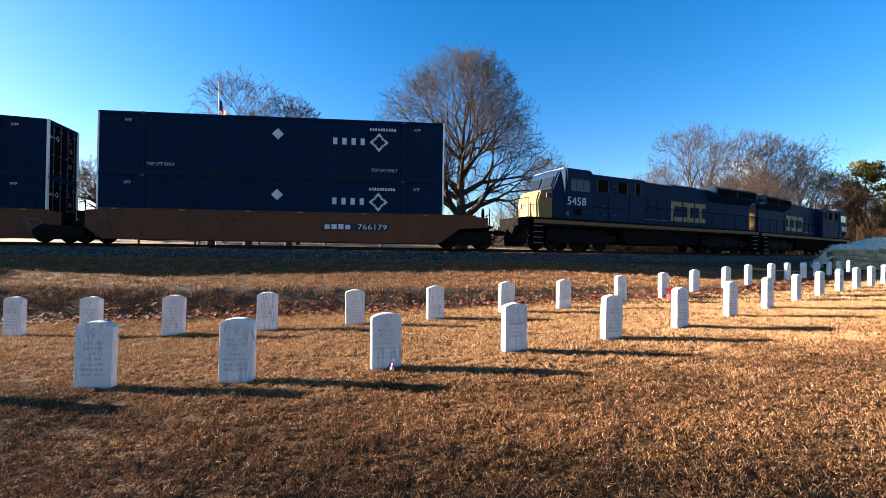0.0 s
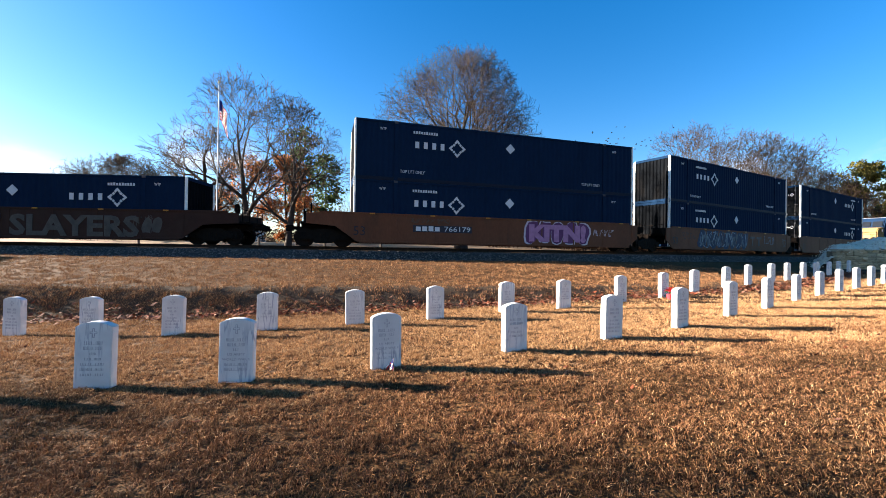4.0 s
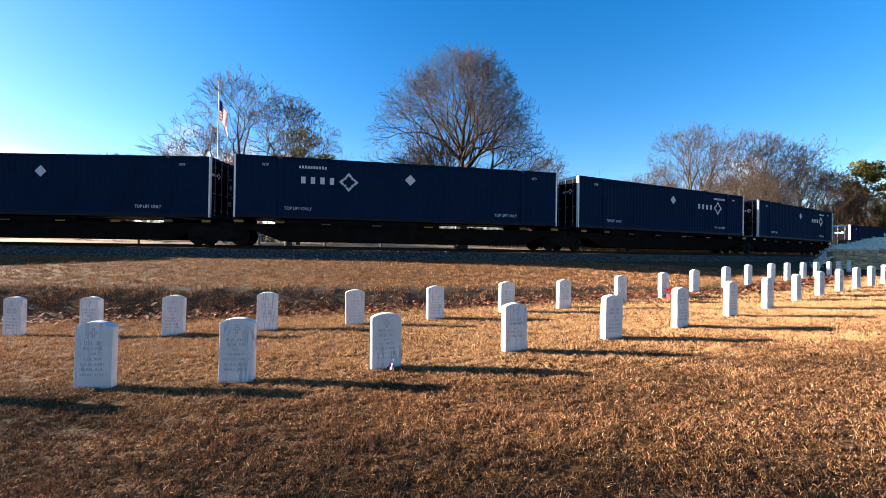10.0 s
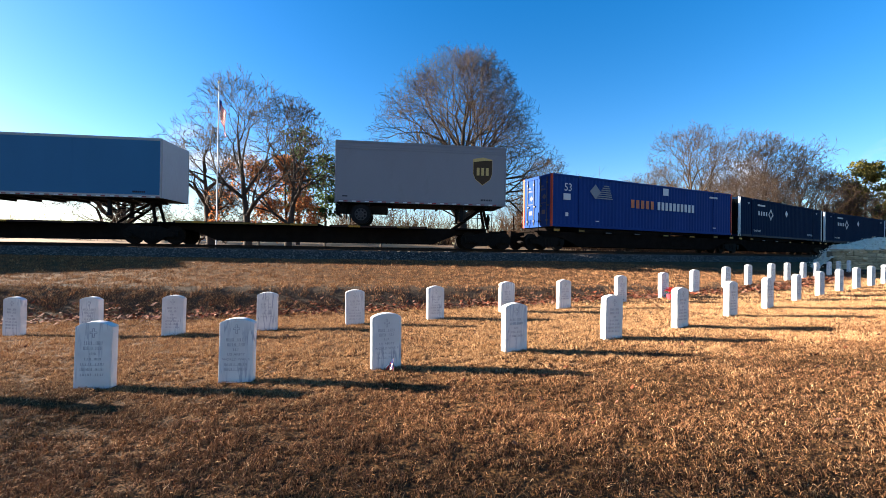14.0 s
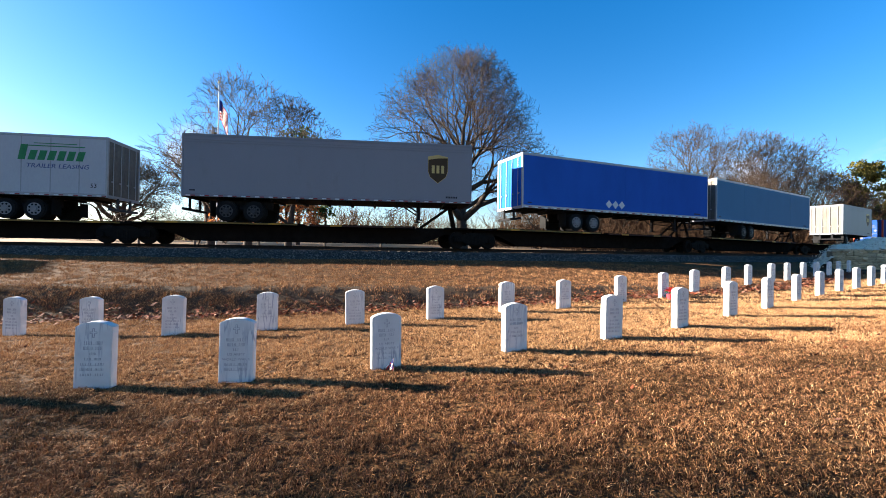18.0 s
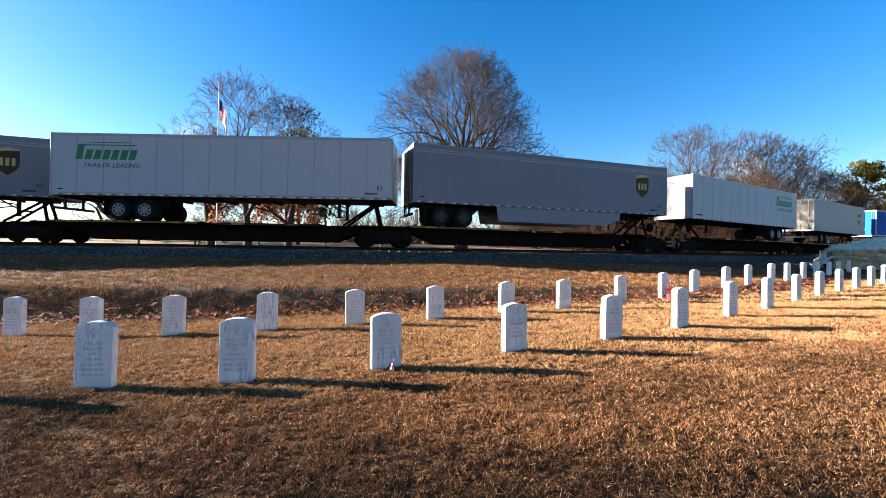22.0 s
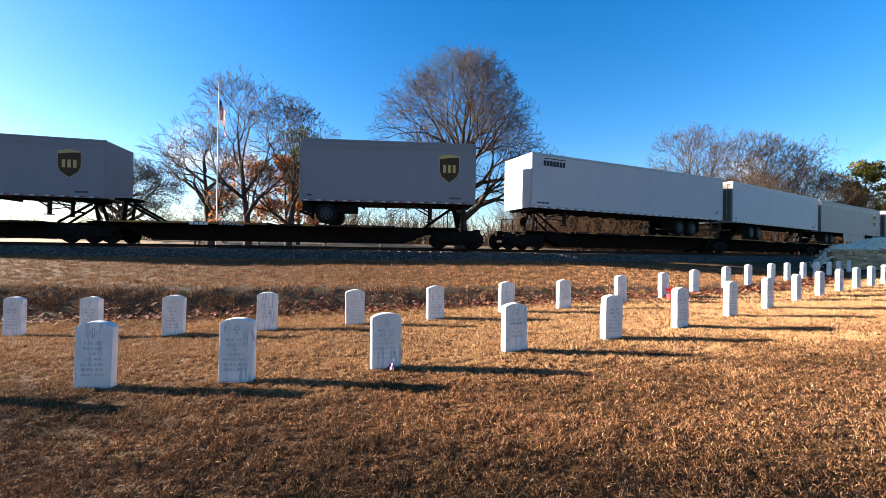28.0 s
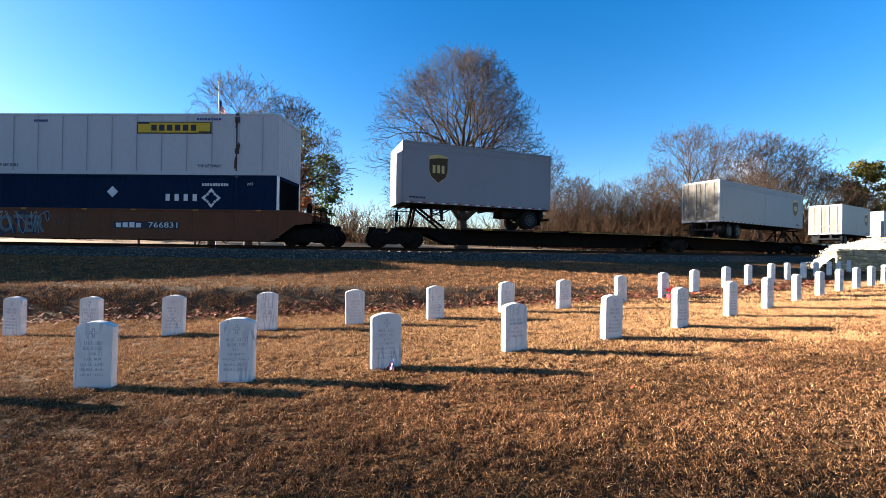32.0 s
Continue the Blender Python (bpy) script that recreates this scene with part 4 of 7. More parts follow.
def container(place, z, body, post, label, side="right", look_of="navy", offset_x=0.0):
    """A 53-foot box: folded walls, rails, posts at its ends and at 40 feet, doors at one end, markings on the lawn's side."""
    c = thing("container", label, "shipping container", "containers on the train")
    w2 = BOX_W / 2
    doors = -1 if side == "left" else 1
    end_paint = NAVY_DARK if look_of == "navy" else body
    smooth_box = look_of == "white"
    for out in (-1, 1):
        me = dressed(wall_mesh(BOX_L, 0.16, BOX_H - 0.1, out * (w2 - (0.012 if smooth_box else 0.02)), 0.006 if smooth_box else 0.026, 1.22 if smooth_box else 0.28, out), body)
        s = add_mesh("side_wall", me, body, c)
        for zz, hh, nm in ((0.0, 0.16, "bottom_rail"), (BOX_H - 0.1, 0.1, "top_rail")):
            # navy boxes: the bottom rail's colour carries the shade between stacked boxes
            me = bm_mesh((nm, out), lambda: boxes((0, BOX_L, min(out * w2, out * (w2 - 0.08)), max(out * w2, out * (w2 - 0.08)), zz, zz + hh, 0.008)), NAVY_RAIL_SHADE if look_of == "navy" and zz == 0 else body)
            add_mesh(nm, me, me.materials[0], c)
        for x in (2.0, BOX_L - 2.0):
            me = bm_mesh(("post", out), lambda: boxes((-0.09, 0.09, min(out * (w2 + 0.004), out * (w2 - 0.06)), max(out * (w2 + 0.004), out * (w2 - 0.06)), 0.0, BOX_H, 0.008)), body)
            add_mesh("middle_post", me, body, c, x)
            me = bm_mesh(("cast", out), lambda: boxes((-0.09, 0.09, min(out * (w2 + 0.01), out * (w2 - 0.16)), max(out * (w2 + 0.01), out * (w2 - 0.16)), 0, 0.12, 0.01)), DARK_TRIM)
            add_mesh("corner_casting", me, DARK_TRIM, c, x, 0, BOX_H - 0.11)
        for x in (0.0, BOX_L):
            d = 1 if x == 0 else -1
            me = bm_mesh(("endpost", out, d), lambda: boxes((min(0, d * 0.075), max(0, d * 0.075), min(out * (w2 + 0.004), out * (w2 - 0.14)), max(out * (w2 + 0.004), out * (w2 - 0.14)), 0, BOX_H, 0.01)), post)
            add_mesh("end_post", me, post, c, x)
    add_mesh("roof", bm_mesh("croof", lambda: boxes((0.02, BOX_L - 0.02, -w2 + 0.06, w2 - 0.06, BOX_H - 0.06, BOX_H - 0.02)), body), body, c)
    add_mesh("floor", bm_mesh("cfloor", lambda: boxes((0.02, BOX_L - 0.02, -w2 + 0.06, w2 - 0.06, 0.06, 0.16)), DARK_TRIM), DARK_TRIM, c)
    for x, d in ((0.0, 1), (BOX_L, -1)):
        me = bm_mesh(("header", d), lambda: boxes((min(0, d * 0.1), max(0, d * 0.1), -w2 + 0.14, w2 - 0.14, 0, 0.16, 0.008)), body)
        add_mesh("end_header", me, body, c, x, 0, BOX_H - 0.16)
        add_mesh("end_sill", me, body, c, x)
        if d != doors:
            def front():
                o = [(-w2 + 0.12, 0.09)]
                for k in range(10):
                    y = -1.13 + k * 0.242
                    o += [(y, 0.06), (y + 0.05, 0.02), (y + 0.14, 0.02), (y + 0.19, 0.06)]
                o += [(w2 - 0.12, 0.09)]
                bm = prism(bmesh.new(), o, 0.14, BOX_H - 0.14)
                bm.transform(Matrix(((0, 0, d, 0), (1, 0, 0, 0), (0, 1, 0, 0), (0, 0, 0, 1))))
                bmesh.ops.recalc_face_normals(bm, faces=bm.faces)
                return bm
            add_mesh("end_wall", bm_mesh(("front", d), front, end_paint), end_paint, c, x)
        else:
            for y in (-0.575, 0.575):
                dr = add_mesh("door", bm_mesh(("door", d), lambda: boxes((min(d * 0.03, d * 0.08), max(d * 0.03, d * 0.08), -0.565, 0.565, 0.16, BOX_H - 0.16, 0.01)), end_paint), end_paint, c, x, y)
                for yy in (-0.3, 0.28):
                    def lock():
                        bm = rod(bmesh.new(), (d * -0.0, 0, 0.1), (0, 0, BOX_H - 0.1), 0.022)
                        box(bm, -0.03, 0.03, -0.05, 0.05, 0.3, 0.42)
                        box(bm, -0.03, 0.03, -0.05, 0.05, 2.4, 2.52)
                        box(bm, -0.03, 0.03, -0.16, 0.02, 1.15, 1.22)
                        return bm
                    add_mesh("lock_rod", bm_mesh(("lock", d), lock, ROD_GREY), ROD_GREY, dr, 0, yy, 0)
                face = 0.028 if d > 0 else -0.028
                if y < 0 and look_of == "navy":
                    for k, piece in enumerate(letter_bars(4, -0.54, 2.02, 0.42, 0.12, 0.45) + ring_logo(0.06, 2.08, 0.16)):
                        me = bm_mesh(("doorlogo", d, k), lambda: on_end(piece, d), WHITE_PLAIN)
                        add_mesh("emblem_piece", me, WHITE_PLAIN, dr, face)
                elif look_of != "white":
                    for k, piece in enumerate((comb(4, -0.3, 2.24, 0.3, 0.10), comb(6, -0.3, 2.06, 0.46, 0.10), diamond(0.05, 1.68, 0.17), comb(9, -0.3, 1.32, 0.5, 0.05), rect(-0.16, 0.14, 0.72, 0.95))):
                        me = bm_mesh(("doormark", d, k), lambda: on_end(piece, d), ROD_GREY)
                        add_mesh("door_marking", me, ROD_GREY, dr, face)
    yy = -w2 - 0.002
    def mk(name, key, make, material):
        me = bm_mesh((name, key), make, material)
        add_mesh(name, me, material, c, 0, yy, 0)
    if look_of == "navy":
        mk("diamond", side, lambda: plate(diamond(8.15, 2.08, 0.27)), WHITE_PLAIN)
        x0 = 10.75 if side == "right" else 2.95
        for k, bar in enumerate(letter_bars(4, x0, 1.68, 1.75, 0.32, 0.55)):
            mk("wordmark_bar", (side, k), lambda: plate(bar), WHITE_PLAIN)
        for k, piece in enumerate(ring_logo(x0 + 2.2, 1.83, 0.46)):
            mk("emblem_piece", (side, k), lambda: plate(piece), WHITE_PLAIN)
        mk("number_line", side, lambda: plate(comb(10, x0 + (1.75 if side == "right" else -0.1), 2.40, 1.3, 0.13, 0.35)), WHITE_PLAIN)
        for x in (1.35, BOX_L - 1.35):
            add_mesh("lettering", words("WTP", 0.2, WHITE_PLAIN, 0.003, width=0.3), WHITE_PLAIN, c, x - 0.15, yy, 2.42)
        for x in (2.2, BOX_L - 3.55):
            add_mesh("lettering", words("TOP LIFT ONLY", 0.22, WHITE_PLAIN, 0.003, width=1.25), WHITE_PLAIN, c, x, yy, 0.40)
    elif look_of == "pacer":
        add_mesh("lettering", words("53", 0.62, WHITE_PLAIN, 0.003, width=0.5), WHITE_PLAIN, c, 0.85, yy, 2.0)
        for k, piece in enumerate((rect(0.8, 1.3, 1.5, 1.85), rect(8.9, 9.4, 2.3, 2.75), rect(0.95, 1.15, 0.6, 0.8), rect(3.2, 3.45, 0.38, 0.43), rect(14.0, 14.3, 0.4, 0.45))):
            mk("label_plate", ("p", k), lambda: plate(piece), WHITE_PLAIN)
        for k, piece in enumerate([diamond(3.15, 2.1, 0.42)] + [rect(3.2 + 0.1 * j, 4.5 - 0.05 * j, 1.72 + 0.12 * j, 1.78 + 0.12 * j) for j in range(7)]):
            mk("emblem_piece", ("p", k), lambda: plate(piece, y0=-0.012 - 0.002 * k), UPS_GREY)
        for k, bar in enumerate(letter_bars(5, 6.05, 1.35, 2.15, 0.5, 0.38) + letter_bars(10, 8.4, 1.35, 3.7, 0.5, 0.38)):
            mk("wordmark_bar", ("p", k), lambda: plate(bar), ORANGE_MARK if k < 5 else WHITE_PLAIN)
        mk("number_line", "p", lambda: plate(comb(10, 13.6, 2.45, 0.9, 0.12, 0.3)), WHITE_PLAIN)
    else:
        mk("banner", "w", lambda: plate(rect(9.3, 12.9, 1.95, 2.5)), YELLOW_MARK)
        for k, bar in enumerate(letter_bars(6, 10.0, 2.08, 2.3, 0.28, 0.35) + [rect(9.35, 9.9, 2.4, 2.46), rect(12.3, 12.85, 2.0, 2.05)]):
            add_mesh("wordmark_bar", bm_mesh(("bannerword", k), lambda: plate(bar), BLACK_MARK), BLACK_MARK, c, 0, yy - 0.012, 0)
        for k in range(13):
            x = 0.75 + k * 1.219
            mk("seam", k, lambda: plate(rect(x - 0.012, x + 0.012, 0.18, 2.78)), SEAM)
        for k, (x, z0, z1) in enumerate(((1.93, 0.2, 0.75), (2.06, 1.0, 1.5), (14.1, 0.3, 0.9), (14.22, 1.1, 1.55), (14.13, 2.2, 2.7), (1.96, 2.3, 2.6))):
            mk("rust_scrape", k, lambda: plate([(x - 0.06, z0), (x + 0.03, z0 + 0.08), (x + 0.07, z1 - 0.1), (x, z1), (x - 0.05, z1 - 0.2)], y0=-0.03), RUST)
        for x in (2.3, BOX_L - 3.9):
            add_mesh("lettering", words("TOP LIFT ONLY", 0.2, BLACK_MARK, 0.003, width=1.15), BLACK_MARK, c, x, yy, 0.36)
        mk("small_print", "w", lambda: plate(*letter_bars(9, 4.2, 2.5, 0.7, 0.1, 0.3), *letter_bars(9, 12.2, 2.58, 1.2, 0.1, 0.3)), NAVY_MARK)
        mk("banner_edge", "w", lambda: plate(rect(9.3, 12.9, 2.46, 2.5), rect(9.3, 12.9, 1.95, 1.99), rect(9.3, 9.35, 1.99, 2.46), rect(12.85, 12.9, 1.99, 2.46), y0=-0.016), BLACK_MARK)
        for x in (2.0, BOX_L - 2.0):
            mk("lift_post", x, lambda: plate(rect(x - 0.05, x + 0.02, 0.2, 2.7), rect(x - 0.12, x + 0.12, 2.45, 2.75), rect(x - 0.1, x + 0.1, 1.0, 1.25), y0=-0.02), DARK_TRIM)
    return rides(c, place, Matrix.Translation((offset_x - BOX_L / 2, 0, z)))


NAVY_LABEL = "dark navy steel container with white markings"
for place, side in ((196.6, "right"), (176.75, "left"), (157.1, "left")):
    container(place, 0.36, UMAX_BLUE, POST_WHITE, NAVY_LABEL + ", lower of two", side)
    container(place, 3.27, UMAX_BLUE, POST_WHITE, NAVY_LABEL + ", stacked on another", side)
container(132.8, 0.36, UMAX_BLUE, POST_WHITE, NAVY_LABEL + ", low in a well car", "right")
container(-219.6, 0.36, UMAX_BLUE, POST_WHITE, NAVY_LABEL + ", under a white one", "right")
container(-219.6, 3.27, WHITE, WHITE, "white container with a yellow banner, stacked on a navy one", "right", "white")
# the cars that follow it, whose shade falls on the verge
for place in (-239.6, -259.5):
    well_car(place, CAR_BROWN, 9.0, 9.0, 9.4, None, "faded brown well car carrying two stacked containers")
    container(place, 0.36, UMAX_BLUE, POST_WHITE, NAVY_LABEL + ", lower of two", "right")
    container(place, 3.27, UMAX_BLUE, POST_WHITE, NAVY_LABEL + ", stacked on another", "right")


# ---- spine cars for containers ----
def sill(bm, half, z_low=0.22, y=0.42):
    prism(bm, [(-half, 0.72), (-half, 1.02), (half, 1.02), (half, 0.72), (half - 1.4, 0.70), (half - 2.6, z_low), (-half + 2.6, z_low), (-half + 1.4, 0.70)], -y, y)


def spine_car(place, half, left_bogie, right_bogie, label, left_end=False, right_end=False):
    car = thing("spine_car", label, "spine car", "spine cars of the train")
    bm = bmesh.new()
    sill(bm, half, 0.22, 1.05)
    part("body", bm, FRAME_BLACK, car)
    part("side_beam", boxes((-6.0, 1.6, -1.12, 1.12, 1.0, 1.255, 0.01)), FRAME_BLACK, car)
    for x in (-7.9, -6.1, 6.1, 7.9):
        part("bolster", boxes((x - 0.22, x + 0.22, -1.26, 1.26, 0.98, 1.27, 0.02)), FRAME_BLACK, car)
        part("reflector", boxes((x - 0.2, x + 0.2, -1.285, -1.262, 1.05, 1.16)), AMBER if abs(x) > 7 else DECK_YELLOW, car)
    for x in (-4.0, -1.6, 1.0, 3.6):
        part("bracket", boxes((x - 0.3, x + 0.3, -1.24, 1.24, 0.99, 1.10, 0.01)), FRAME_BLACK, car)
        part("reflector", boxes((x - 0.22, x + 0.22, -1.265, -1.243, 1.015, 1.075)), AMBER if x > 0 else ROD_GREY, car)
    for bg, way, end in ((left_bogie, -1, left_end), (right_bogie, 1, right_end)):
        if bg is not None:
            add_bogie(car, way * bg)
        part("end_deck", boxes((min(way * (half - 1.3), way * (half + 0.1)), max(way * (half - 1.3), way * (half + 0.1)), -0.9, 0.9, 1.0, 1.06, 0.01)), FRAME_BLACK, car)
        if end:
            coupler(car, way * (half + 0.4), way)
            for y in (-1.15, 1.15):
                bm = rod(bmesh.new(), (way * (half + 0.3), y, 0.6), (way * (half + 0.3), y, 2.0), 0.022)
                for k in range(4):
                    rod(bm, (way * (half + 0.3), y - 0.2, 0.6 + k * 0.3), (way * (half + 0.3), y + 0.2, 0.6 + k * 0.3), 0.016)
                part("end_ladder", bm, FRAME_BLACK, car)
    return rides(car, place)


SPINE_LABEL = "grimy black articulated spine car with amber reflectors"
spines = [(110.3, 118.9), (92.6, 101.7), (74.75, 83.6), (57.1, 65.9), (39.7, 48.3), (31.4, 31.4)]
for (place, right), (_, left) in zip(spines[:-1], spines[1:]):
    i = place == 110.3
    j = place == 39.7
    spine_car(place, 8.75, place - left, right - place if i else None, SPINE_LABEL, j, i)
for place, x, side in ((110.3, 0.85, "right"), (92.6, -0.3, "right"), (74.75, -0.05, "left"), (57.1, 0.0, "left")):
    container(place, 1.29, UMAX_BLUE, POST_WHITE, NAVY_LABEL + " on a spine car", side, offset_x=x)
container(39.7, 1.29, PACER_BLUE, PACER_RED, "royal blue 53-foot container with red end posts and white lettering", "right", "pacer", offset_x=-0.2)


# ---- platforms for road trailers ----
def trailer_platform(place, half, left_bogie, right_bogie, front, hitch_x, label, left_end=False, right_end=False):
    """front: 1 where the trailer's nose is towards the head of the train; hitch_x: its kingpin."""
    car = thing("spine_car", label, "spine car", "spine cars of the train")
    bm = bmesh.new()
    sill(bm, half, 0.2, 0.62)
    part("body", bm, FRAME_BLACK, car)
    for k, (a, b) in enumerate(((-half + 0.9, -0.35), (0.1, half - 3.0))):
        if front < 0:
            a, b = -b, -a
        deck = part("wheel_platform", boxes((a, b, -1.27, 1.27, 0.97 - 0.03 * k, 1.08 - 0.03 * k, 0.01)), FRAME_BLACK, car)
        n = 3 if k == 0 else 2
        for i in range(n):
            x = a + (b - a) * (i + 0.5) / n
            part("reflector", boxes((x - 0.28, x + 0.28, -1.29, -1.272, 0.985 - 0.03 * k, 1.07 - 0.03 * k)), AMBER if i != 1 else DECK_YELLOW, deck)
        part("edge_band", boxes((a + 0.1, b - 0.1, -1.277, -1.2705, 0.985 - 0.03 * k, 1.06 - 0.03 * k)), DECK_YELLOW if k == 0 else CAR_DARK, deck)
    bm = bmesh.new()
    f = front
    for y in (-0.42, 0.42):
        rod(bm, (hitch_x, y * 0.7, 2.16), (hitch_x - f * 1.55, y, 1.04), 0.065)
        rod(bm, (hitch_x, y * 0.7, 2.16), (hitch_x + f * 0.25, y, 1.04), 0.075)
    rod(bm, (hitch_x - f * 0.78, -0.42, 1.6), (hitch_x - f * 0.78, 0.42, 1.6), 0.05)
    box(bm, hitch_x - 0.35, hitch_x + 0.35, -0.5, 0.5, 2.10, 2.24, 0.02)
    part("trailer_hitch", bm, FRAME_BLACK, car)
    for bg, way, end in ((left_bogie, -1, left_end), (right_bogie, 1, right_end)):
        if bg is not None:
            add_bogie(car, way * bg)
        part("end_deck", boxes((min(way * (half - 1.5), way * (half + 0.1)), max(way * (half - 1.5), way * (half + 0.1)), -1.1, 1.1, 0.95, 1.03, 0.01)), FRAME_BLACK, car)
        if end:
            coupler(car, way * (half + 0.5), way)
            bm = bmesh.new()
            for y in (-1.15, 1.15):
                rod(bm, (way * (half + 0.35), y, 0.5), (way * (half + 0.35), y, 1.75), 0.022)
                rod(bm, (way * (half - 0.4), y, 1.0), (way * (half - 0.4), y, 1.75), 0.022)
                rod(bm, (way * (half - 0.4), y, 1.75), (way * (half + 0.35), y, 1.75), 0.022)
            part("end_rail", bm, FRAME_BLACK, car)
            part("brake_wheel", rod(bmesh.new(), (way * (half + 0.2), -0.8, 1.5), (way * (half + 0.26), -0.8, 1.5), 0.26, seg=16), FRAME_BLACK, car)
    return rides(car, place)


def road_wheels(tr, x, wide=1.26, rim_paint=None):
    rim_paint = rim_paint or RIM
    for y, d in ((-wide + 0.02, -1), (wide - 0.02, 1)):
        def tyre():
            bm = bmesh.new()
            rod(bm, (0, 0, 0), (0, -d * 0.56, 0), 0.5, seg=28)
            bmesh.ops.bevel(bm, geom=[e for e in bm.edges if e.calc_length() < 0.2], offset=0.05, segments=2, affect="EDGES")
            return bm
        t = add_mesh("tyre", bm_mesh(("tyre", d), tyre, TYRE), TYRE, tr, x, y, 1.1 + 0.5)
        def rim():
            bm = bmesh.new()
            rod(bm, (0, d * 0.012, 0), (0, -d * 0.05, 0), 0.30, 0.30, seg=24)
            rod(bm, (0, d * 0.05, 0), (0, -d * 0.02, 0), 0.12, 0.14, seg=14)
            for k in range(8):
                a = 6.283 * k / 8
                rod(bm, (0.2 * math.cos(a), d * 0.03, 0.2 * math.sin(a)), (0.2 * math.cos(a), 0, 0.2 * math.sin(a)), 0.03, seg=6)
            return bm
        rm = add_mesh("rim", bm_mesh(("rim", d), rim, rim_paint), rim_paint, t)
        def holes():
            bm = bmesh.new()
            for k in range(8):
                a = 6.283 * (k + 0.5) / 8
                rod(bm, (0.215 * math.cos(a), d * 0.016, 0.215 * math.sin(a)), (0.215 * math.cos(a), 0, 0.215 * math.sin(a)), 0.048, seg=8)
            return bm
        add_mesh("vent_ring", bm_mesh(("holes", d), holes, TYRE), TYRE, rm)


def trailer(place, x_mid, length, front, paint, label, axles=2, top=5.2, skirt=0.0, logo=None, seams=True, base=2.27, rail_paint=None, slide=0.0):
    """A road trailer on its platform, x from -length/2 to length/2; front 1: nose towards the head of the train; slide: how far its wheels are set forward."""
    tr = thing("road_trailer", label, "trailer", "road trailers on the train")
    h, w = length / 2, 1.295
    rail_paint = rail_paint or (UPS_DARKER if paint in (UPS_GREY, UPS_DARKER) else ALU)
    for out in (-1, 1):
        y0, y1 = sorted((out * w, out * (w - 0.04)))
        side = part("side_panel", boxes((-h, h, y0, y1, base + 0.12, top - 0.12)), paint, tr)
        if out < 0:
            n = round(length / (1.22 if seams else 3.6))
            for k in range(1, n):
                x = -h + length * k / n
                part("seam", boxes((x - 0.02, x + 0.02, -w - 0.004, -w + 0.002, base + 0.14, top - 0.14)), SEAM if seams else paint, side)
        y0, y1 = sorted((out * (w + 0.012), out * (w - 0.05)))
        part("top_rail", boxes((-h, h, y0, y1, top - 0.13, top, 0.01)), rail_paint, tr)
        low = part("bottom_rail", boxes((-h, h, y0, y1, base - 0.02, base + 0.13, 0.01)), rail_paint, tr)
        if out < 0:
            n = int(length / 0.62)
            for k in range(n):
                x = -h + 0.2 + k * 0.62
                for dx, paint2 in ((0.0, WHITE_PLAIN), (0.22, REDWHITE)):
                    me = bm_mesh("tape", lambda: boxes((0, 0.19, -0.016, -0.011, 0.0, 0.05)), paint2)
                    add_mesh("reflective_tape", me, paint2, low, x + dx, -w, base)
    part("roof", boxes((-h + 0.02, h - 0.02, -w + 0.04, w - 0.04, top - 0.05, top - 0.01)), WHITE, tr)
    part("floor", boxes((-h + 0.02, h - 0.02, -w + 0.06, w - 0.06, base - 0.02, base + 0.10)), UNDER, tr)
    for k in range(int(length / 1.2)):
        me = bm_mesh("crossmember", lambda: boxes((-0.04, 0.04, -1.2, 1.2, -0.13, -0.02)), UNDER)
        add_mesh("crossmember", me, UNDER, tr, -h + 0.4 + k * 1.2, 0, base)
    fx = front * h
    a, b = sorted((fx, fx - front * 0.05))
    part("front_wall", boxes((a, b, -w + 0.05, w - 0.05, base, top - 0.04, 0.01)), WHITE if paint is SKY_BLUE else paint, tr)
    for y0, y1 in ((-w - 0.014, -w + 0.09), (w - 0.09, w + 0.014)):
        part("front_post", boxes((a - 0.01, b + 0.01, y0, y1, base - 0.02, top, 0.015)), rail_paint, tr)
    a, b = sorted((-fx, -fx + front * 0.07))
    for y0, y1 in ((-w - 0.014, -w + 0.10), (w - 0.10, w + 0.014)):
        part("rear_post", boxes((a - 0.01, b + 0.01, y0, y1, base - 0.05, top, 0.01)), rail_paint, tr)
    part("rear_header", boxes((a, b, -w + 0.10, w - 0.10, top - 0.16, top, 0.01)), rail_paint, tr)
    part("rear_sill", boxes((a, b, -w + 0.10, w - 0.10, base - 0.05, base + 0.10, 0.01)), rail_paint, tr)
    for y in (-0.6, 0.6):
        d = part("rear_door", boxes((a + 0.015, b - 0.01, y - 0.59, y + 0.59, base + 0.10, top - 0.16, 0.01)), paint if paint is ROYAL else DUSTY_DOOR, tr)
        bm = bmesh.new()
        for yy in (y - 0.3, y + 0.3):
            rod(bm, (-fx - front * 0.03, yy, base + 0.1), (-fx - front * 0.03, yy, top - 0.16), 0.018)
            box(bm, -fx - 0.04, -fx + 0.04, yy - 0.1, yy + 0.02, base + 0.75, base + 0.82)
        part("lock_rod", bm, ALU, d)
    # running gear: bogie under the tail, landing legs behind the nose
    tail = -front * (h - slide - (2.1 if axles == 2 else 1.25))
    xs = (tail - 0.62, tail + 0.62) if axles == 2 else (tail,)
    for x in xs:
        road_wheels(tr, x, rim_paint=WHITE_RIM if logo and logo[0] in ("green", "squares") else None)
        part("axle", rod(bmesh.new(), (x, -0.8, 1.6), (x, 0.8, 1.6), 0.07), UNDER, tr)
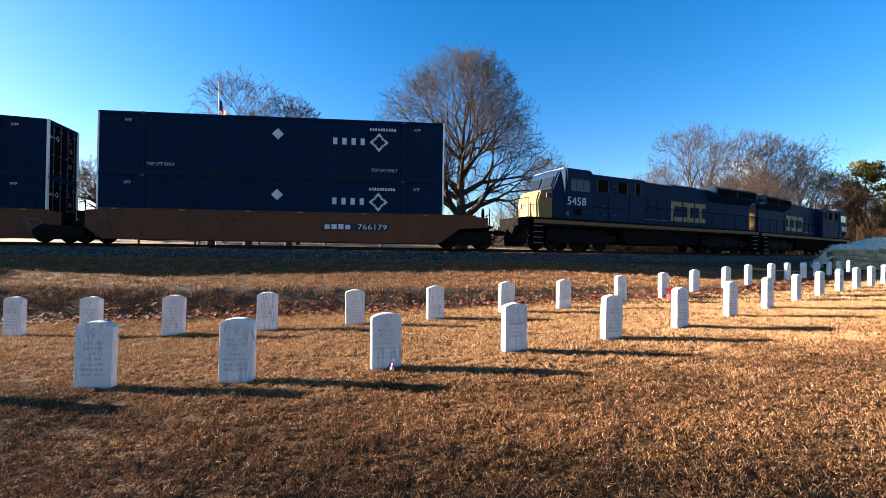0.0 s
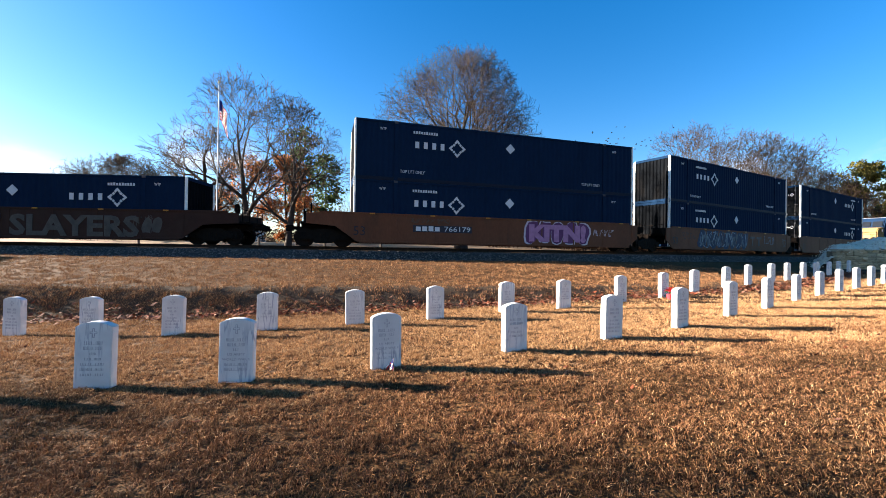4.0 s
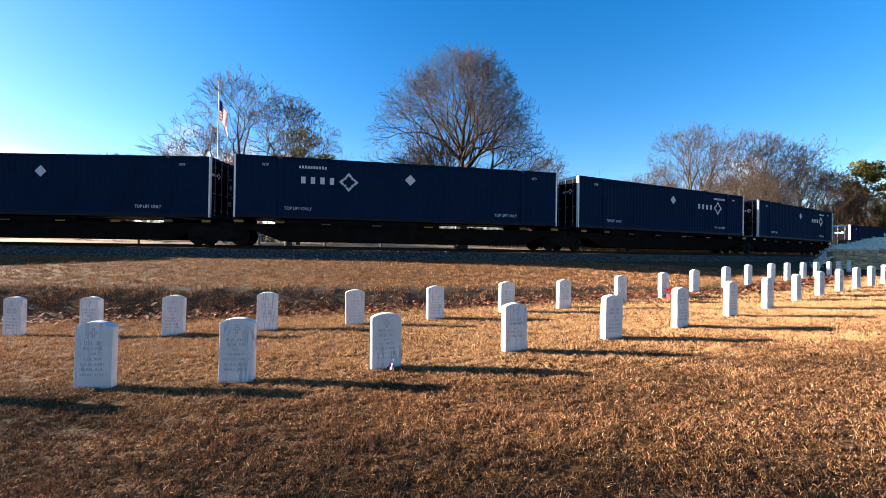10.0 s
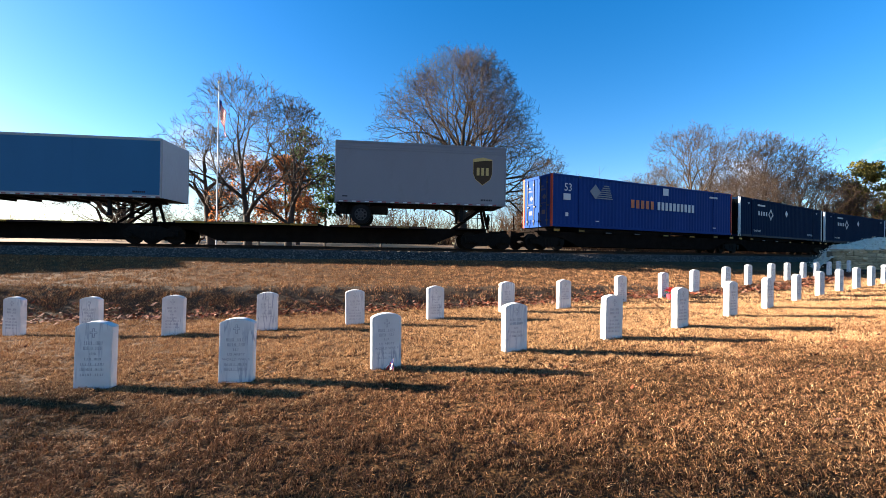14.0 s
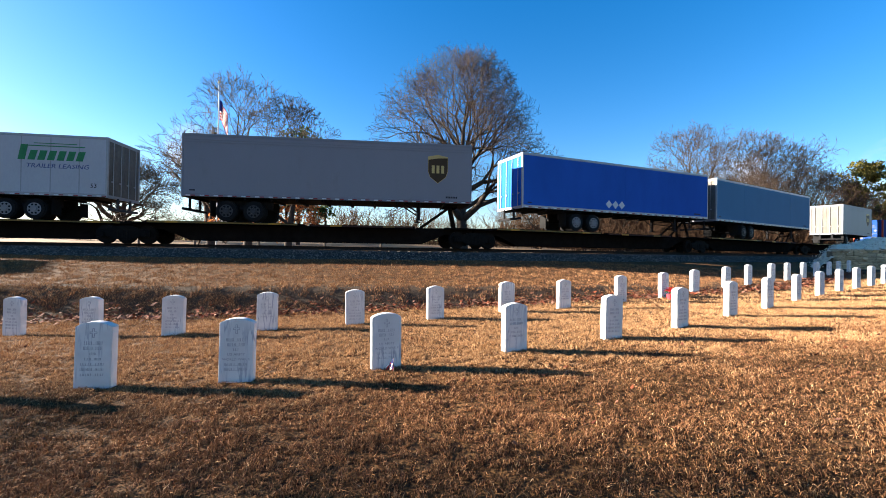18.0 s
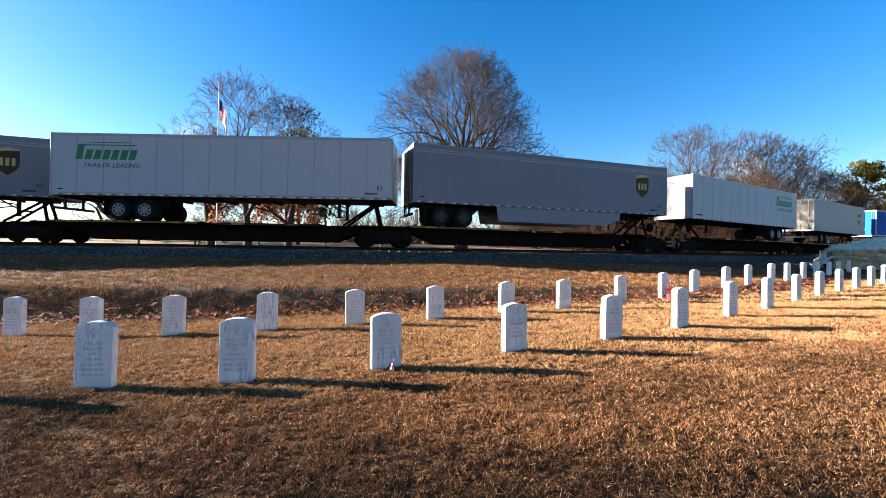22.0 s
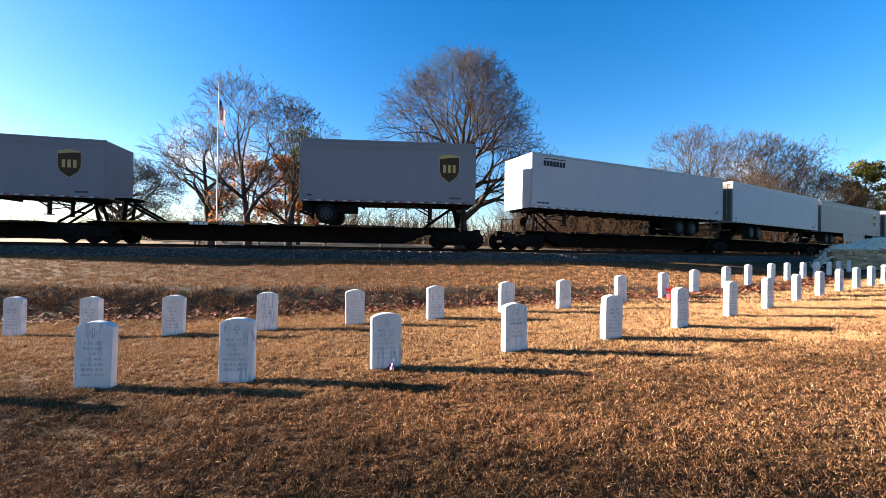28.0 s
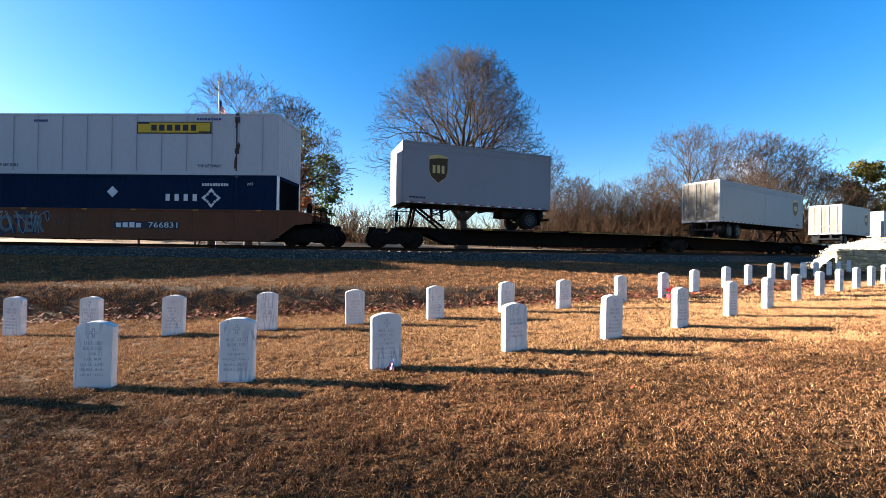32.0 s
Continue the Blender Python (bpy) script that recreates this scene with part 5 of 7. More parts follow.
    part("subframe", boxes((tail - 1.3, tail + 1.3, -0.55, -0.40, 1.75, base - 0.1), (tail - 1.3, tail + 1.3, 0.40, 0.55, 1.75, base - 0.1), (tail - 0.15, tail + 0.15, -0.9, 0.9, 1.68, 1.9)), UNDER, tr)
    bm = boxes((-fx - 0.05, -fx + 0.05, -1.15, 1.15, 1.62, 1.74, 0.01))
    for y in (-0.5, 0.5):
        box(bm, -fx - 0.04, -fx + 0.04, y - 0.05, y + 0.05, 1.7, base)
    part("rear_bumper", bm, UNDER if paint is not WHITE else RIM, tr)
    back = min(xs) if front > 0 else max(xs)
    for y0, y1 in ((-1.2, -0.62), (0.62, 1.2)):
        part("mud_flap", boxes((back - front * 0.72 - 0.012, back - front * 0.72 + 0.012, y0, y1, 1.35, 2.1)), TYRE, tr)
    leg = front * (h - (2.6 if length > 10 else 2.2))
    bm = bmesh.new()
    for y in (-0.85, 0.85):
        box(bm, leg - 0.07, leg + 0.07, y - 0.07, y + 0.07, 1.42, base, 0.008)
        box(bm, leg - 0.16, leg + 0.16, y - 0.12, y + 0.12, 1.38, 1.43)
        rod(bm, (leg, y, 1.75), (leg - front * 0.75, y, base - 0.05), 0.035)
    rod(bm, (leg, -0.85, 1.65), (leg, 0.85, 1.95), 0.03)
    rod(bm, (leg, -0.85, 2.0), (leg, 0.85, 2.0), 0.03)
    part("landing_gear", bm, UNDER, tr)
    if skirt:
        slope = 1.1 if skirt > 11 else 0.35
        a, b = sorted((fx - front * skirt, fx - front * (3.5 if skirt > 11 else 4.6)))
        for out in (-1, 1):
            bm = bmesh.new()
            o = [(a + 0.15, base - 0.80), (a, base), (b, base), (b - 0.04, base - 0.45), (b - slope, base - 0.80)] if front > 0 else [(a + slope, base - 0.80), (a + 0.04, base - 0.45), (a, base), (b, base), (b - 0.15, base - 0.80)]
            prism(bm, o, out * 1.24 - 0.01, out * 1.24 + 0.01)
            part("side_skirt", bm, UPS_GREY, tr)
    y = -w - 0.002
    def logo_part(name, bm, material, dy=0.0):
        bm.transform(Matrix.Translation((0, y - dy, 0)))
        return part(name, bm, material, tr)
    if logo and logo[0] == "shield":
        x, z, k = logo[1], logo[2], logo[3]
        def shield(s):
            o = [(-0.42, 0.50), (0.0, 0.58), (0.42, 0.50), (0.42, -0.12), (0.33, -0.36), (0.0, -0.62), (-0.33, -0.36), (-0.42, -0.12)]
            return [(x + px * s, z + pz * s) for px, pz in o]
        logo_part("emblem_edge", plate(shield(k * 1.04), y0=-0.006), SHIELD_GOLD)
        logo_part("emblem", plate(shield(k), y0=-0.008), SHIELD_BROWN, 0.003)
        logo_part("emblem_mark", plate(*letter_bars(3, x - 0.27 * k, z - 0.2 * k, 0.62 * k, 0.34 * k, 0.4), [(x - 0.42 * k, z + 0.50 * k), (x - 0.42 * k, z + 0.38 * k), (x, z + 0.45 * k), (x + 0.42 * k, z + 0.47 * k), (x + 0.42 * k, z + 0.50 * k), (x, z + 0.58 * k)], y0=-0.006), SHIELD_GOLD, 0.012)
    elif logo and logo[0] == "green":
        x, z, k = logo[1], logo[2], logo[3]
        for i in range(7):
            a, b0, b1 = x + i * 0.375 * k, z, z + (0.66 * k if i == 0 else 0.42 * k)
            logo_part("wordmark_bar", plate([(a + 0.12 * k, b1), (a + 0.12 * k + 0.27 * k, b1), (a + 0.27 * k, b0), (a, b0)][::-1]), GREEN_MARK)
        logo_part("wordmark_bar", plate(rect(x + 0.62 * k, x + 2.3 * k, z + 0.72 * k, z + 0.75 * k), rect(x + 0.4 * k, x + 2.6 * k, z + 0.60 * k, z + 0.64 * k)), GREEN_MARK)
        t = add_mesh("lettering", words("TRAILER LEASING", 0.3, NAVY_MARK, 0.003, 0.2, width=2.45 * k), NAVY_MARK, tr, x + 0.3 * k, y, z - 0.34 * k)
    elif logo and logo[0] == "plaque":
        x, z, k = logo[1], logo[2], logo[3]
        for bar in letter_bars(7, x, z, 1.5, 0.28, 0.22) + [rect(x, x + 1.5, z + 0.38, z + 0.42)]:
            logo_part("wordmark_bar", plate(bar), BLACK_MARK)
    elif logo and logo[0] == "squares":
        x, z = logo[1], logo[2]
        for i in range(3):
            logo_part("placard", plate(diamond(x + i * 0.5, z, 0.24)), WHITE_PLAIN)
    if paint in (UPS_GREY, UPS_DARKER):
        logo_part("upper_band", plate(rect(-h + 0.1, h - 0.1, top - 0.42, top - 0.38), rect(-h + 0.1, h - 0.1, top - 0.30, top - 0.27)), ALU if paint is UPS_DARKER else UPS_DARKER)
    if length > 16 and paint is not SKY_BLUE:
        add_mesh("lettering", words("53", 0.3, BLACK_MARK, 0.003, width=0.26), BLACK_MARK, tr, h - 0.75, -w - 0.004, base + 0.42)
    logo_part("small_print", plate(*letter_bars(7, h - 1.3 if front > 0 else -h + 0.6, base + 0.22, 0.6, 0.09, 0.3), rect(-h + 0.35, -h + 0.6, base + 0.24, base + 0.30)), BLACK_MARK)
    return rides(tr, place, Matrix.Translation((x_mid - place, 0, 0)))


PLAT_LABEL = "dark low trailer-carrying spine car with worn yellow edge bands"
# (boundaries of the articulated sets, then each trailer: middle, length, nose, ...)
sets = [[27.7, 11.7, -6.5, -23.6, -40.3, -58.0], [-62.0, -78.5, -95.6, -113.0, -130.2, -146.9], [-150.9, -168.4, -187.3, -205.9]]
TRAILERS = {(0, 0): (24.3, 8.53, 1), (0, 1): (3.2, 16.15, 1), (0, 2): (-13.65, 14.63, 1), (0, 3): (-30.8, 13.72, 1), (0, 4): (-50.1, 16.15, -1),
            (1, 0): (-69.2, 16.15, 1), (1, 1): (-86.35, 16.15, 1), (1, 2): (-103.5, 16.15, 1), (1, 3): (-120.95, 16.15, 1), (1, 4): (-138.75, 16.15, -1),
            (2, 0): (-154.35, 8.53, 1), (2, 1): (-175.75, 13.9, 1), (2, 2): (-201.65, 8.4, -1)}
for i, row in enumerate(sets):
    for j in range(len(row) - 1):
        hi_s, lo_s = row[j], row[j + 1]
        mid, half = (hi_s + lo_s) / 2, (hi_s - lo_s) / 2
        first, last = j == 0, j == len(row) - 2
        tm, tl, tf = TRAILERS[(i, j)]
        p = trailer_platform(mid, half - 0.15, half, half if first else None, tf, tm - mid + tf * (tl / 2 - 0.95), PLAT_LABEL, last, first)
        TRAILERS[(i, j)] = (tm, tl, tf, mid)
        if (i, j) == (2, 0):
            hx = -167.1 - mid
            bm = boxes((hx - 0.45, hx + 0.30, -0.5, 0.5, 2.08, 2.20, 0.02))
            for y in (-0.3, 0.3):
                rod(bm, (hx, y, 2.1), (hx - 0.15, y, 1.02), 0.075)
                rod(bm, (hx + 0.05, y, 1.95), (hx + 1.7, y, 1.03), 0.065)
            part("trailer_hitch", bm, FRAME_BLACK, p)
            text_on(p, "370788", 0.2, WHITE_PLAIN, -2.7, 0.93, 1.15, y=-1.285)
            mark("car_mark", plate(comb(4, -4.0, 0.94, 0.9, 0.13, 0.25)), WHITE_PLAIN, p, y=-1.285)


def put(i, j, paint, label, **kw):
    tm, tl, tf, mid = TRAILERS[(i, j)]
    return trailer(mid, tm, tl, tf, paint, label, **kw)


GREY_LABEL = "silver-grey box trailer with a brown shield emblem"
put(0, 0, UPS_GREY, "short silver-grey box trailer with a brown shield emblem", axles=1, logo=("shield", 3.05, 3.95, 1.15), seams=False, base=2.2)
put(0, 1, SKY_BLUE, "plain light blue box trailer on a spine car", seams=False, slide=2.6)
put(0, 2, ROYAL, "royal blue box trailer with faded panels and three white placards", seams=False, logo=("squares", -1.3, 2.75), slide=2.2)
put(0, 3, UPS_GREY, GREY_LABEL, logo=("shield", 5.15, 3.95, 1.15), seams=False, slide=0.5)
put(0, 4, WHITE, "white panelled box trailer with green lettering near its tail", logo=("green", 4.2, 3.95, 1.1), slide=1.7)
put(1, 0, UPS_DARKER, "silver-grey box trailer with a brown shield and a long skirt", logo=("shield", 6.15, 3.95, 1.15), skirt=11.6, seams=False)
put(1, 1, WHITE, "white panelled box trailer with green lettering near its tail", logo=("green", -6.9, 3.95, 1.1), slide=1.7)
put(1, 2, UPS_DARKER, GREY_LABEL + ", with a side skirt", logo=("shield", 6.2, 3.95, 1.15), skirt=10.6, seams=False)
put(1, 3, WHITE, "plain white box trailer with small navy numbers", logo=None, seams=False, slide=1.6)
put(1, 4, WHITE, "plain white box trailer with a small black word plate", logo=("plaque", -7.3, 4.55, 1), seams=False, slide=1.6)
put(2, 0, UPS_GREY, "short silver-grey box trailer with a brown shield emblem", axles=1, logo=("shield", 2.95, 3.95, 1.15), seams=False, base=2.2)
put(2, 1, UPS_GREY, GREY_LABEL, logo=("shield", 5.4, 3.95, 1.15), seams=False)
put(2, 2, UPS_GREY, "short grey box trailer with a brown shield near its nose", axles=1, logo=("shield", -2.35, 3.95, 1.15), seams=False, base=2.2)


# ---- locomotives ----
def locomotive(place, number, label, backwards=False):
    lo = thing("locomotive", label, "locomotive", "locomotives of the train")
    part("underframe", boxes((-10.2, 10.6, -1.35, 1.35, 1.28, 1.72, 0.02)), FRAME_BLACK, lo)
    part("sill_stripe", boxes((-10.25, 10.55, -1.375, -1.352, 1.42, 1.62)), RUST_STRIPE, lo)
    bm = bmesh.new()
    prism(bm, [(-9.65, 1.7), (-9.7, 2.7), (-9.5, 3.25), (-8.75, 3.4), (-8.75, 1.7)], -1.12, 1.12)
    for v in bm.verts:
        if v.co.x < -9.3:
            v.co.y *= 0.78
    bmesh.ops.bevel(bm, geom=list(bm.edges), offset=0.08, segments=2, affect="EDGES")
    nose = part("nose", bm, LOCO_YELLOW, lo)
    part("nose_door", boxes((-9.74, -9.67, -0.35, 0.35, 1.75, 2.62, 0.01)), LOCO_YELLOW, nose)
    part("headlight", boxes((-9.75, -9.68, 0.45, 0.75, 2.35, 2.6, 0.01)), LOCO_GREY, nose)
    part("number_panel", boxes((-9.25, -8.8, -1.15, -1.10, 2.85, 3.1)), BLACK_MARK, nose)
    part("end_plate", boxes((-10.62, -10.56, -1.33, 1.33, 0.95, 1.74, 0.01)), FRAME_BLACK, lo)
    part("end_deck", boxes((-10.58, -9.7, -1.3, 1.3, 1.722, 1.745)), FRAME_BLACK, lo)
    for y in (-0.9, -0.6, 0.6, 0.9):
        bm = bmesh.new()
        for k in range(5):
            a, b = k * 0.75, k * 0.75 + 0.75
            rod(bm, (-10.63 - 0.22 * math.sin(a * 0.85), y, 1.25 - 0.21 * k), (-10.63 - 0.22 * math.sin(b * 0.85), y, 1.04 - 0.21 * k), 0.03, seg=6)
        part("air_hose", bm, FRAME_BLACK, lo)
    bm = bmesh.new()
    prism(bm, [(-8.85, 1.7), (-8.85, 3.3), (-8.5, 4.15), (-8.25, 4.5), (-6.35, 4.5), (-6.2, 4.3), (-6.2, 1.7)], -1.5, 1.5)
    bmesh.ops.bisect_plane(bm, geom=bm.verts[:] + bm.edges[:] + bm.faces[:], plane_co=(-8.2, 0, 0), plane_no=(1, 0, 0))
    for v in bm.verts:
        if v.co.x < -8.24:
            v.co.y *= 0.72
    bmesh.ops.bevel(bm, geom=list(bm.edges), offset=0.07, segments=2, affect="EDGES")
    cab = part("cab", bm, LOCO_BLUE, lo)
    part("cab_roof", boxes((-8.2, -6.25, -1.3, 1.3, 4.48, 4.56, 0.03)), LOCO_GREY, lo)
    part("cab_vent", boxes((-7.7, -7.1, -1.52, -1.49, 1.95, 2.3)), FRAME_BLACK, lo)
    wf = part("window_frame", boxes((-7.95, -6.5, -1.525, -1.49, 3.22, 3.98, 0.01)), LOCO_BLUE, lo)
    for a, b in ((-7.9, -7.52), (-7.46, -7.0), (-6.96, -6.55)):
        part("pane", boxes((a, b, -1.535, -1.52, 3.3, 3.92)), GLASS, wf)
    part("window_post", boxes((-7.5, -7.46, -1.545, -1.52, 3.3, 3.8)), LOCO_GREY, wf)
    part("window_rail", boxes((-7.9, -6.55, -1.545, -1.52, 3.27, 3.31)), LOCO_GREY, wf)
    for y in (-0.52, 0.52):
        bm = boxes((-0.02, 0.02, -0.42, 0.42, -0.32, 0.32))
        bm.transform(Matrix.Translation((-8.70, y, 3.78)) @ Matrix.Rotation(radians(22), 4, "Y"))
        part("windscreen", bm, GLASS, lo)
    cabinet = part("equipment_cabinet", boxes((-6.21, -1.9, -1.46, 1.46, 1.7, 4.34, 0.05)), LOCO_BLUE, lo)
    for x, wide in ((-5.85, 0.8), (-4.25, 0.75), (-2.75, 0.4)):
        part("grille", boxes((x, x + wide, -1.475, -1.45, 3.4, 4.05)), FRAME_BLACK, cabinet)
        for e in (x - 0.05, x + wide + 0.01):
            part("grille_edge", boxes((e, e + 0.04, -1.485, -1.45, 3.36, 4.08)), RUST_STRIPE, cabinet)
    for x in (-5.0, -3.3):
        part("seam", boxes((x, x + 0.03, -1.468, -1.455, 1.75, 3.3)), FRAME_BLACK, cabinet)
    part("seam", boxes((-6.1, -3.4, -1.469, -1.455, 2.45, 2.48)), FRAME_BLACK, cabinet)
    for x, z in ((-5.4, 2.55), (-5.35, 2.05), (-4.5, 2.05), (-4.6, 3.75), (-2.4, 2.5)):
        part("label_plate", boxes((x, x + 0.14, -1.472, -1.455, z, z + 0.05)), ROD_GREY, cabinet)
    part("label_plate", boxes((-8.2, -8.0, -1.512, -1.49, 1.9, 2.12)), ROD_GREY, cab)
    part("seam", boxes((-7.95, -6.3, -1.508, -1.49, 2.36, 2.39)), FRAME_BLACK, cab)
    bm = boxes((-6.2, 5.2, -0.92, 0.92, 1.7, 4.38, 0.05))
    hood = part("hood", bm, LOCO_BLUE, lo)
    for k in range(8):
        x = -1.85 + k * 0.87
        part("access_door", boxes((x, x + 0.78, -0.945, -0.915, 1.85, 3.45, 0.006)), LOCO_BLUE, hood)
    bm = bmesh.new()
    prism(bm, [(-0.92, 1.7), (0.92, 1.7), (0.92, 3.55), (1.45, 3.95), (1.45, 4.45), (1.2, 4.62), (-1.2, 4.62), (-1.45, 4.45), (-1.45, 3.95), (-0.92, 3.55)], 5.2, 10.1)
    bm.transform(Matrix(((0, 1, 0, 0), (1, 0, 0, 0), (0, 0, 1, 0), (0, 0, 0, 1))))
    bmesh.ops.recalc_face_normals(bm, faces=bm.faces)
    rad = part("radiator_hood", bm, LOCO_BLUE, lo)
    for x in (5.4, 7.8):
        part("radiator_screen", boxes((x, x + 2.1, -1.475, -1.44, 3.98, 4.42)), FRAME_BLACK, rad)
    part("rear_hood", boxes((10.0, 10.35, -0.85, 0.85, 1.7, 3.9, 0.06)), LOCO_BLUE, lo)
    part("exhaust_stack", boxes((-0.6, 0.4, -0.4, 0.4, 4.37, 4.55, 0.04)), DARK_TRIM, lo)
    part("roof_blower", boxes((1.6, 4.2, -0.7, 0.7, 4.36, 4.52, 0.06)), LOCO_BLUE, lo)
    bm = bmesh.new()
    prism(bm, [(-3.6, 1.28), (-3.6, 0.75), (-3.3, 0.42), (3.3, 0.42), (3.6, 0.75), (3.6, 1.28)], -1.3, 1.3)
    bmesh.ops.bevel(bm, geom=list(bm.edges), offset=0.05, segments=2, affect="EDGES")
    part("fuel_tank", bm, FRAME_BLACK, lo)
    for c in (-6.7, 6.7):
        bm = bmesh.new()
        for y in (-1.12, 1.12):
            prism(bm, [(-2.6, 0.55), (-2.6, 0.85), (-1.2, 0.98), (1.2, 0.98), (2.6, 0.85), (2.6, 0.55), (1.3, 0.42), (-1.3, 0.42)], y - 0.09, y + 0.09)
            for x in (-1.85, 0, 1.85):
                box(bm, x - 0.2, x + 0.2, y - 0.14, y + 0.14, 0.36, 0.78, 0.03)
                rod(bm, (x - 0.4, y, 0.5), (x - 0.4, y, 0.95), 0.09)
        box(bm, -2.2, 2.2, -0.9, 0.9, 0.75, 1.25)
        b = part("bogie", bm, BOGIE, lo)
        b.location.x = c
        for x in (-1.85, 0, 1.85):
            w = link_mesh("wheelset", WHEELSET_ME, TREAD, b)
            w.location, w.scale = (x, 0, 0.53), (1.25, 1, 1.25)
    for way in (-1, 1):
        bm = bmesh.new()
        prism(bm, [(way * 10.6, 1.3), (way * 10.6, 0.35), (way * 11.0, 0.18), (way * 11.05, 0.25), (way * 10.75, 1.3)], -1.25, 1.25)
        part("plough", bm, FRAME_BLACK, lo)
        coupler(lo, way * 10.7, way)
        for y in (-1.3, 1.3):
            for k in range(4):
                part("step", boxes((way * 10.0 - 0.29, way * 10.0 + 0.29, y - 0.12, y + 0.12, 0.35 + k * 0.3, 0.39 + k * 0.3)), LOCO_GREY, lo)
            for dx in (-0.31, 0.31):
                part("step_side", boxes((way * 10.0 + dx - 0.02, way * 10.0 + dx + 0.02, y - 0.12, y + 0.12, 0.3, 1.29)), FRAME_BLACK, lo)
        bm = bmesh.new()
        for y in (-1.3, 0.0, 1.3):
            rod(bm, (way * 10.55, y, 1.7), (way * 10.55, y, 2.75), 0.02)
        rod(bm, (way * 10.55, -1.3, 2.75), (way * 10.55, 1.3, 2.75), 0.02)
        part("end_railing", bm, FRAME_BLACK, lo)
    bm = bmesh.new()
    for y in (-1.3, 1.3):
        for k in range(10):
            x = -1.7 + k * 1.34
            rod(bm, (x, y, 1.7), (x, y, 2.75), 0.018)
        rod(bm, (-1.7, y, 2.75), (10.4, y, 2.75), 0.018)
    part("handrail", bm, FRAME_BLACK, lo)
    if number:
        text_on(lo, number, 0.62, WHITE_PLAIN, -8.15, 2.5, 1.35, y=-1.505)
    else:
        mark("number_line", plate(*letter_bars(4, -8.35, 2.42, 1.5, 0.46)), WHITE_PLAIN, lo, y=-1.505)
    for k in range(3):
        a = 1.2 + k * 1.25
        o = [[(a, 2.05), (a + 1.1, 2.05), (a + 1.1, 2.35), (a, 2.35)], [(a, 3.05), (a + 1.1, 3.05), (a + 1.1, 3.35), (a, 3.35)]]
        o += [[(a, 2.35), (a + 0.3, 2.35), (a + 0.3, 3.05), (a, 3.05)]] if k == 0 else ([[(a + 0.4, 2.35), (a + 0.7, 2.35), (a + 0.7, 3.05), (a + 0.4, 3.05)]])
        mark("emblem_bar", plate(*o), LOCO_GOLD, lo, y=-0.95)
    mark("panel_stripe", plate(rect(-1.8, 0.9, 2.02, 2.06)), LOCO_GREY, lo, y=-0.95)
    if backwards:
        mirror = Matrix.Scale(-1, 4, (1, 0, 0))
        for ob in [o for o in lo.children_recursive if o.type == "MESH"]:
            ob.location.x = -ob.location.x
            if ob.data.users == 1:
                ob.data.transform(mirror)
                ob.data.flip_normals()
        part("end_panel", boxes((-10.38, -10.34, -0.83, 0.83, 1.75, 3.85)), LOCO_YELLOW, lo)
    return rides(lo, place)


locomotive(219.75, "5458", "dark blue diesel locomotive with a yellow nose, numbered 5458")
locomotive(242.3, "", "dark blue diesel locomotive running backwards, its yellow end behind another", True)
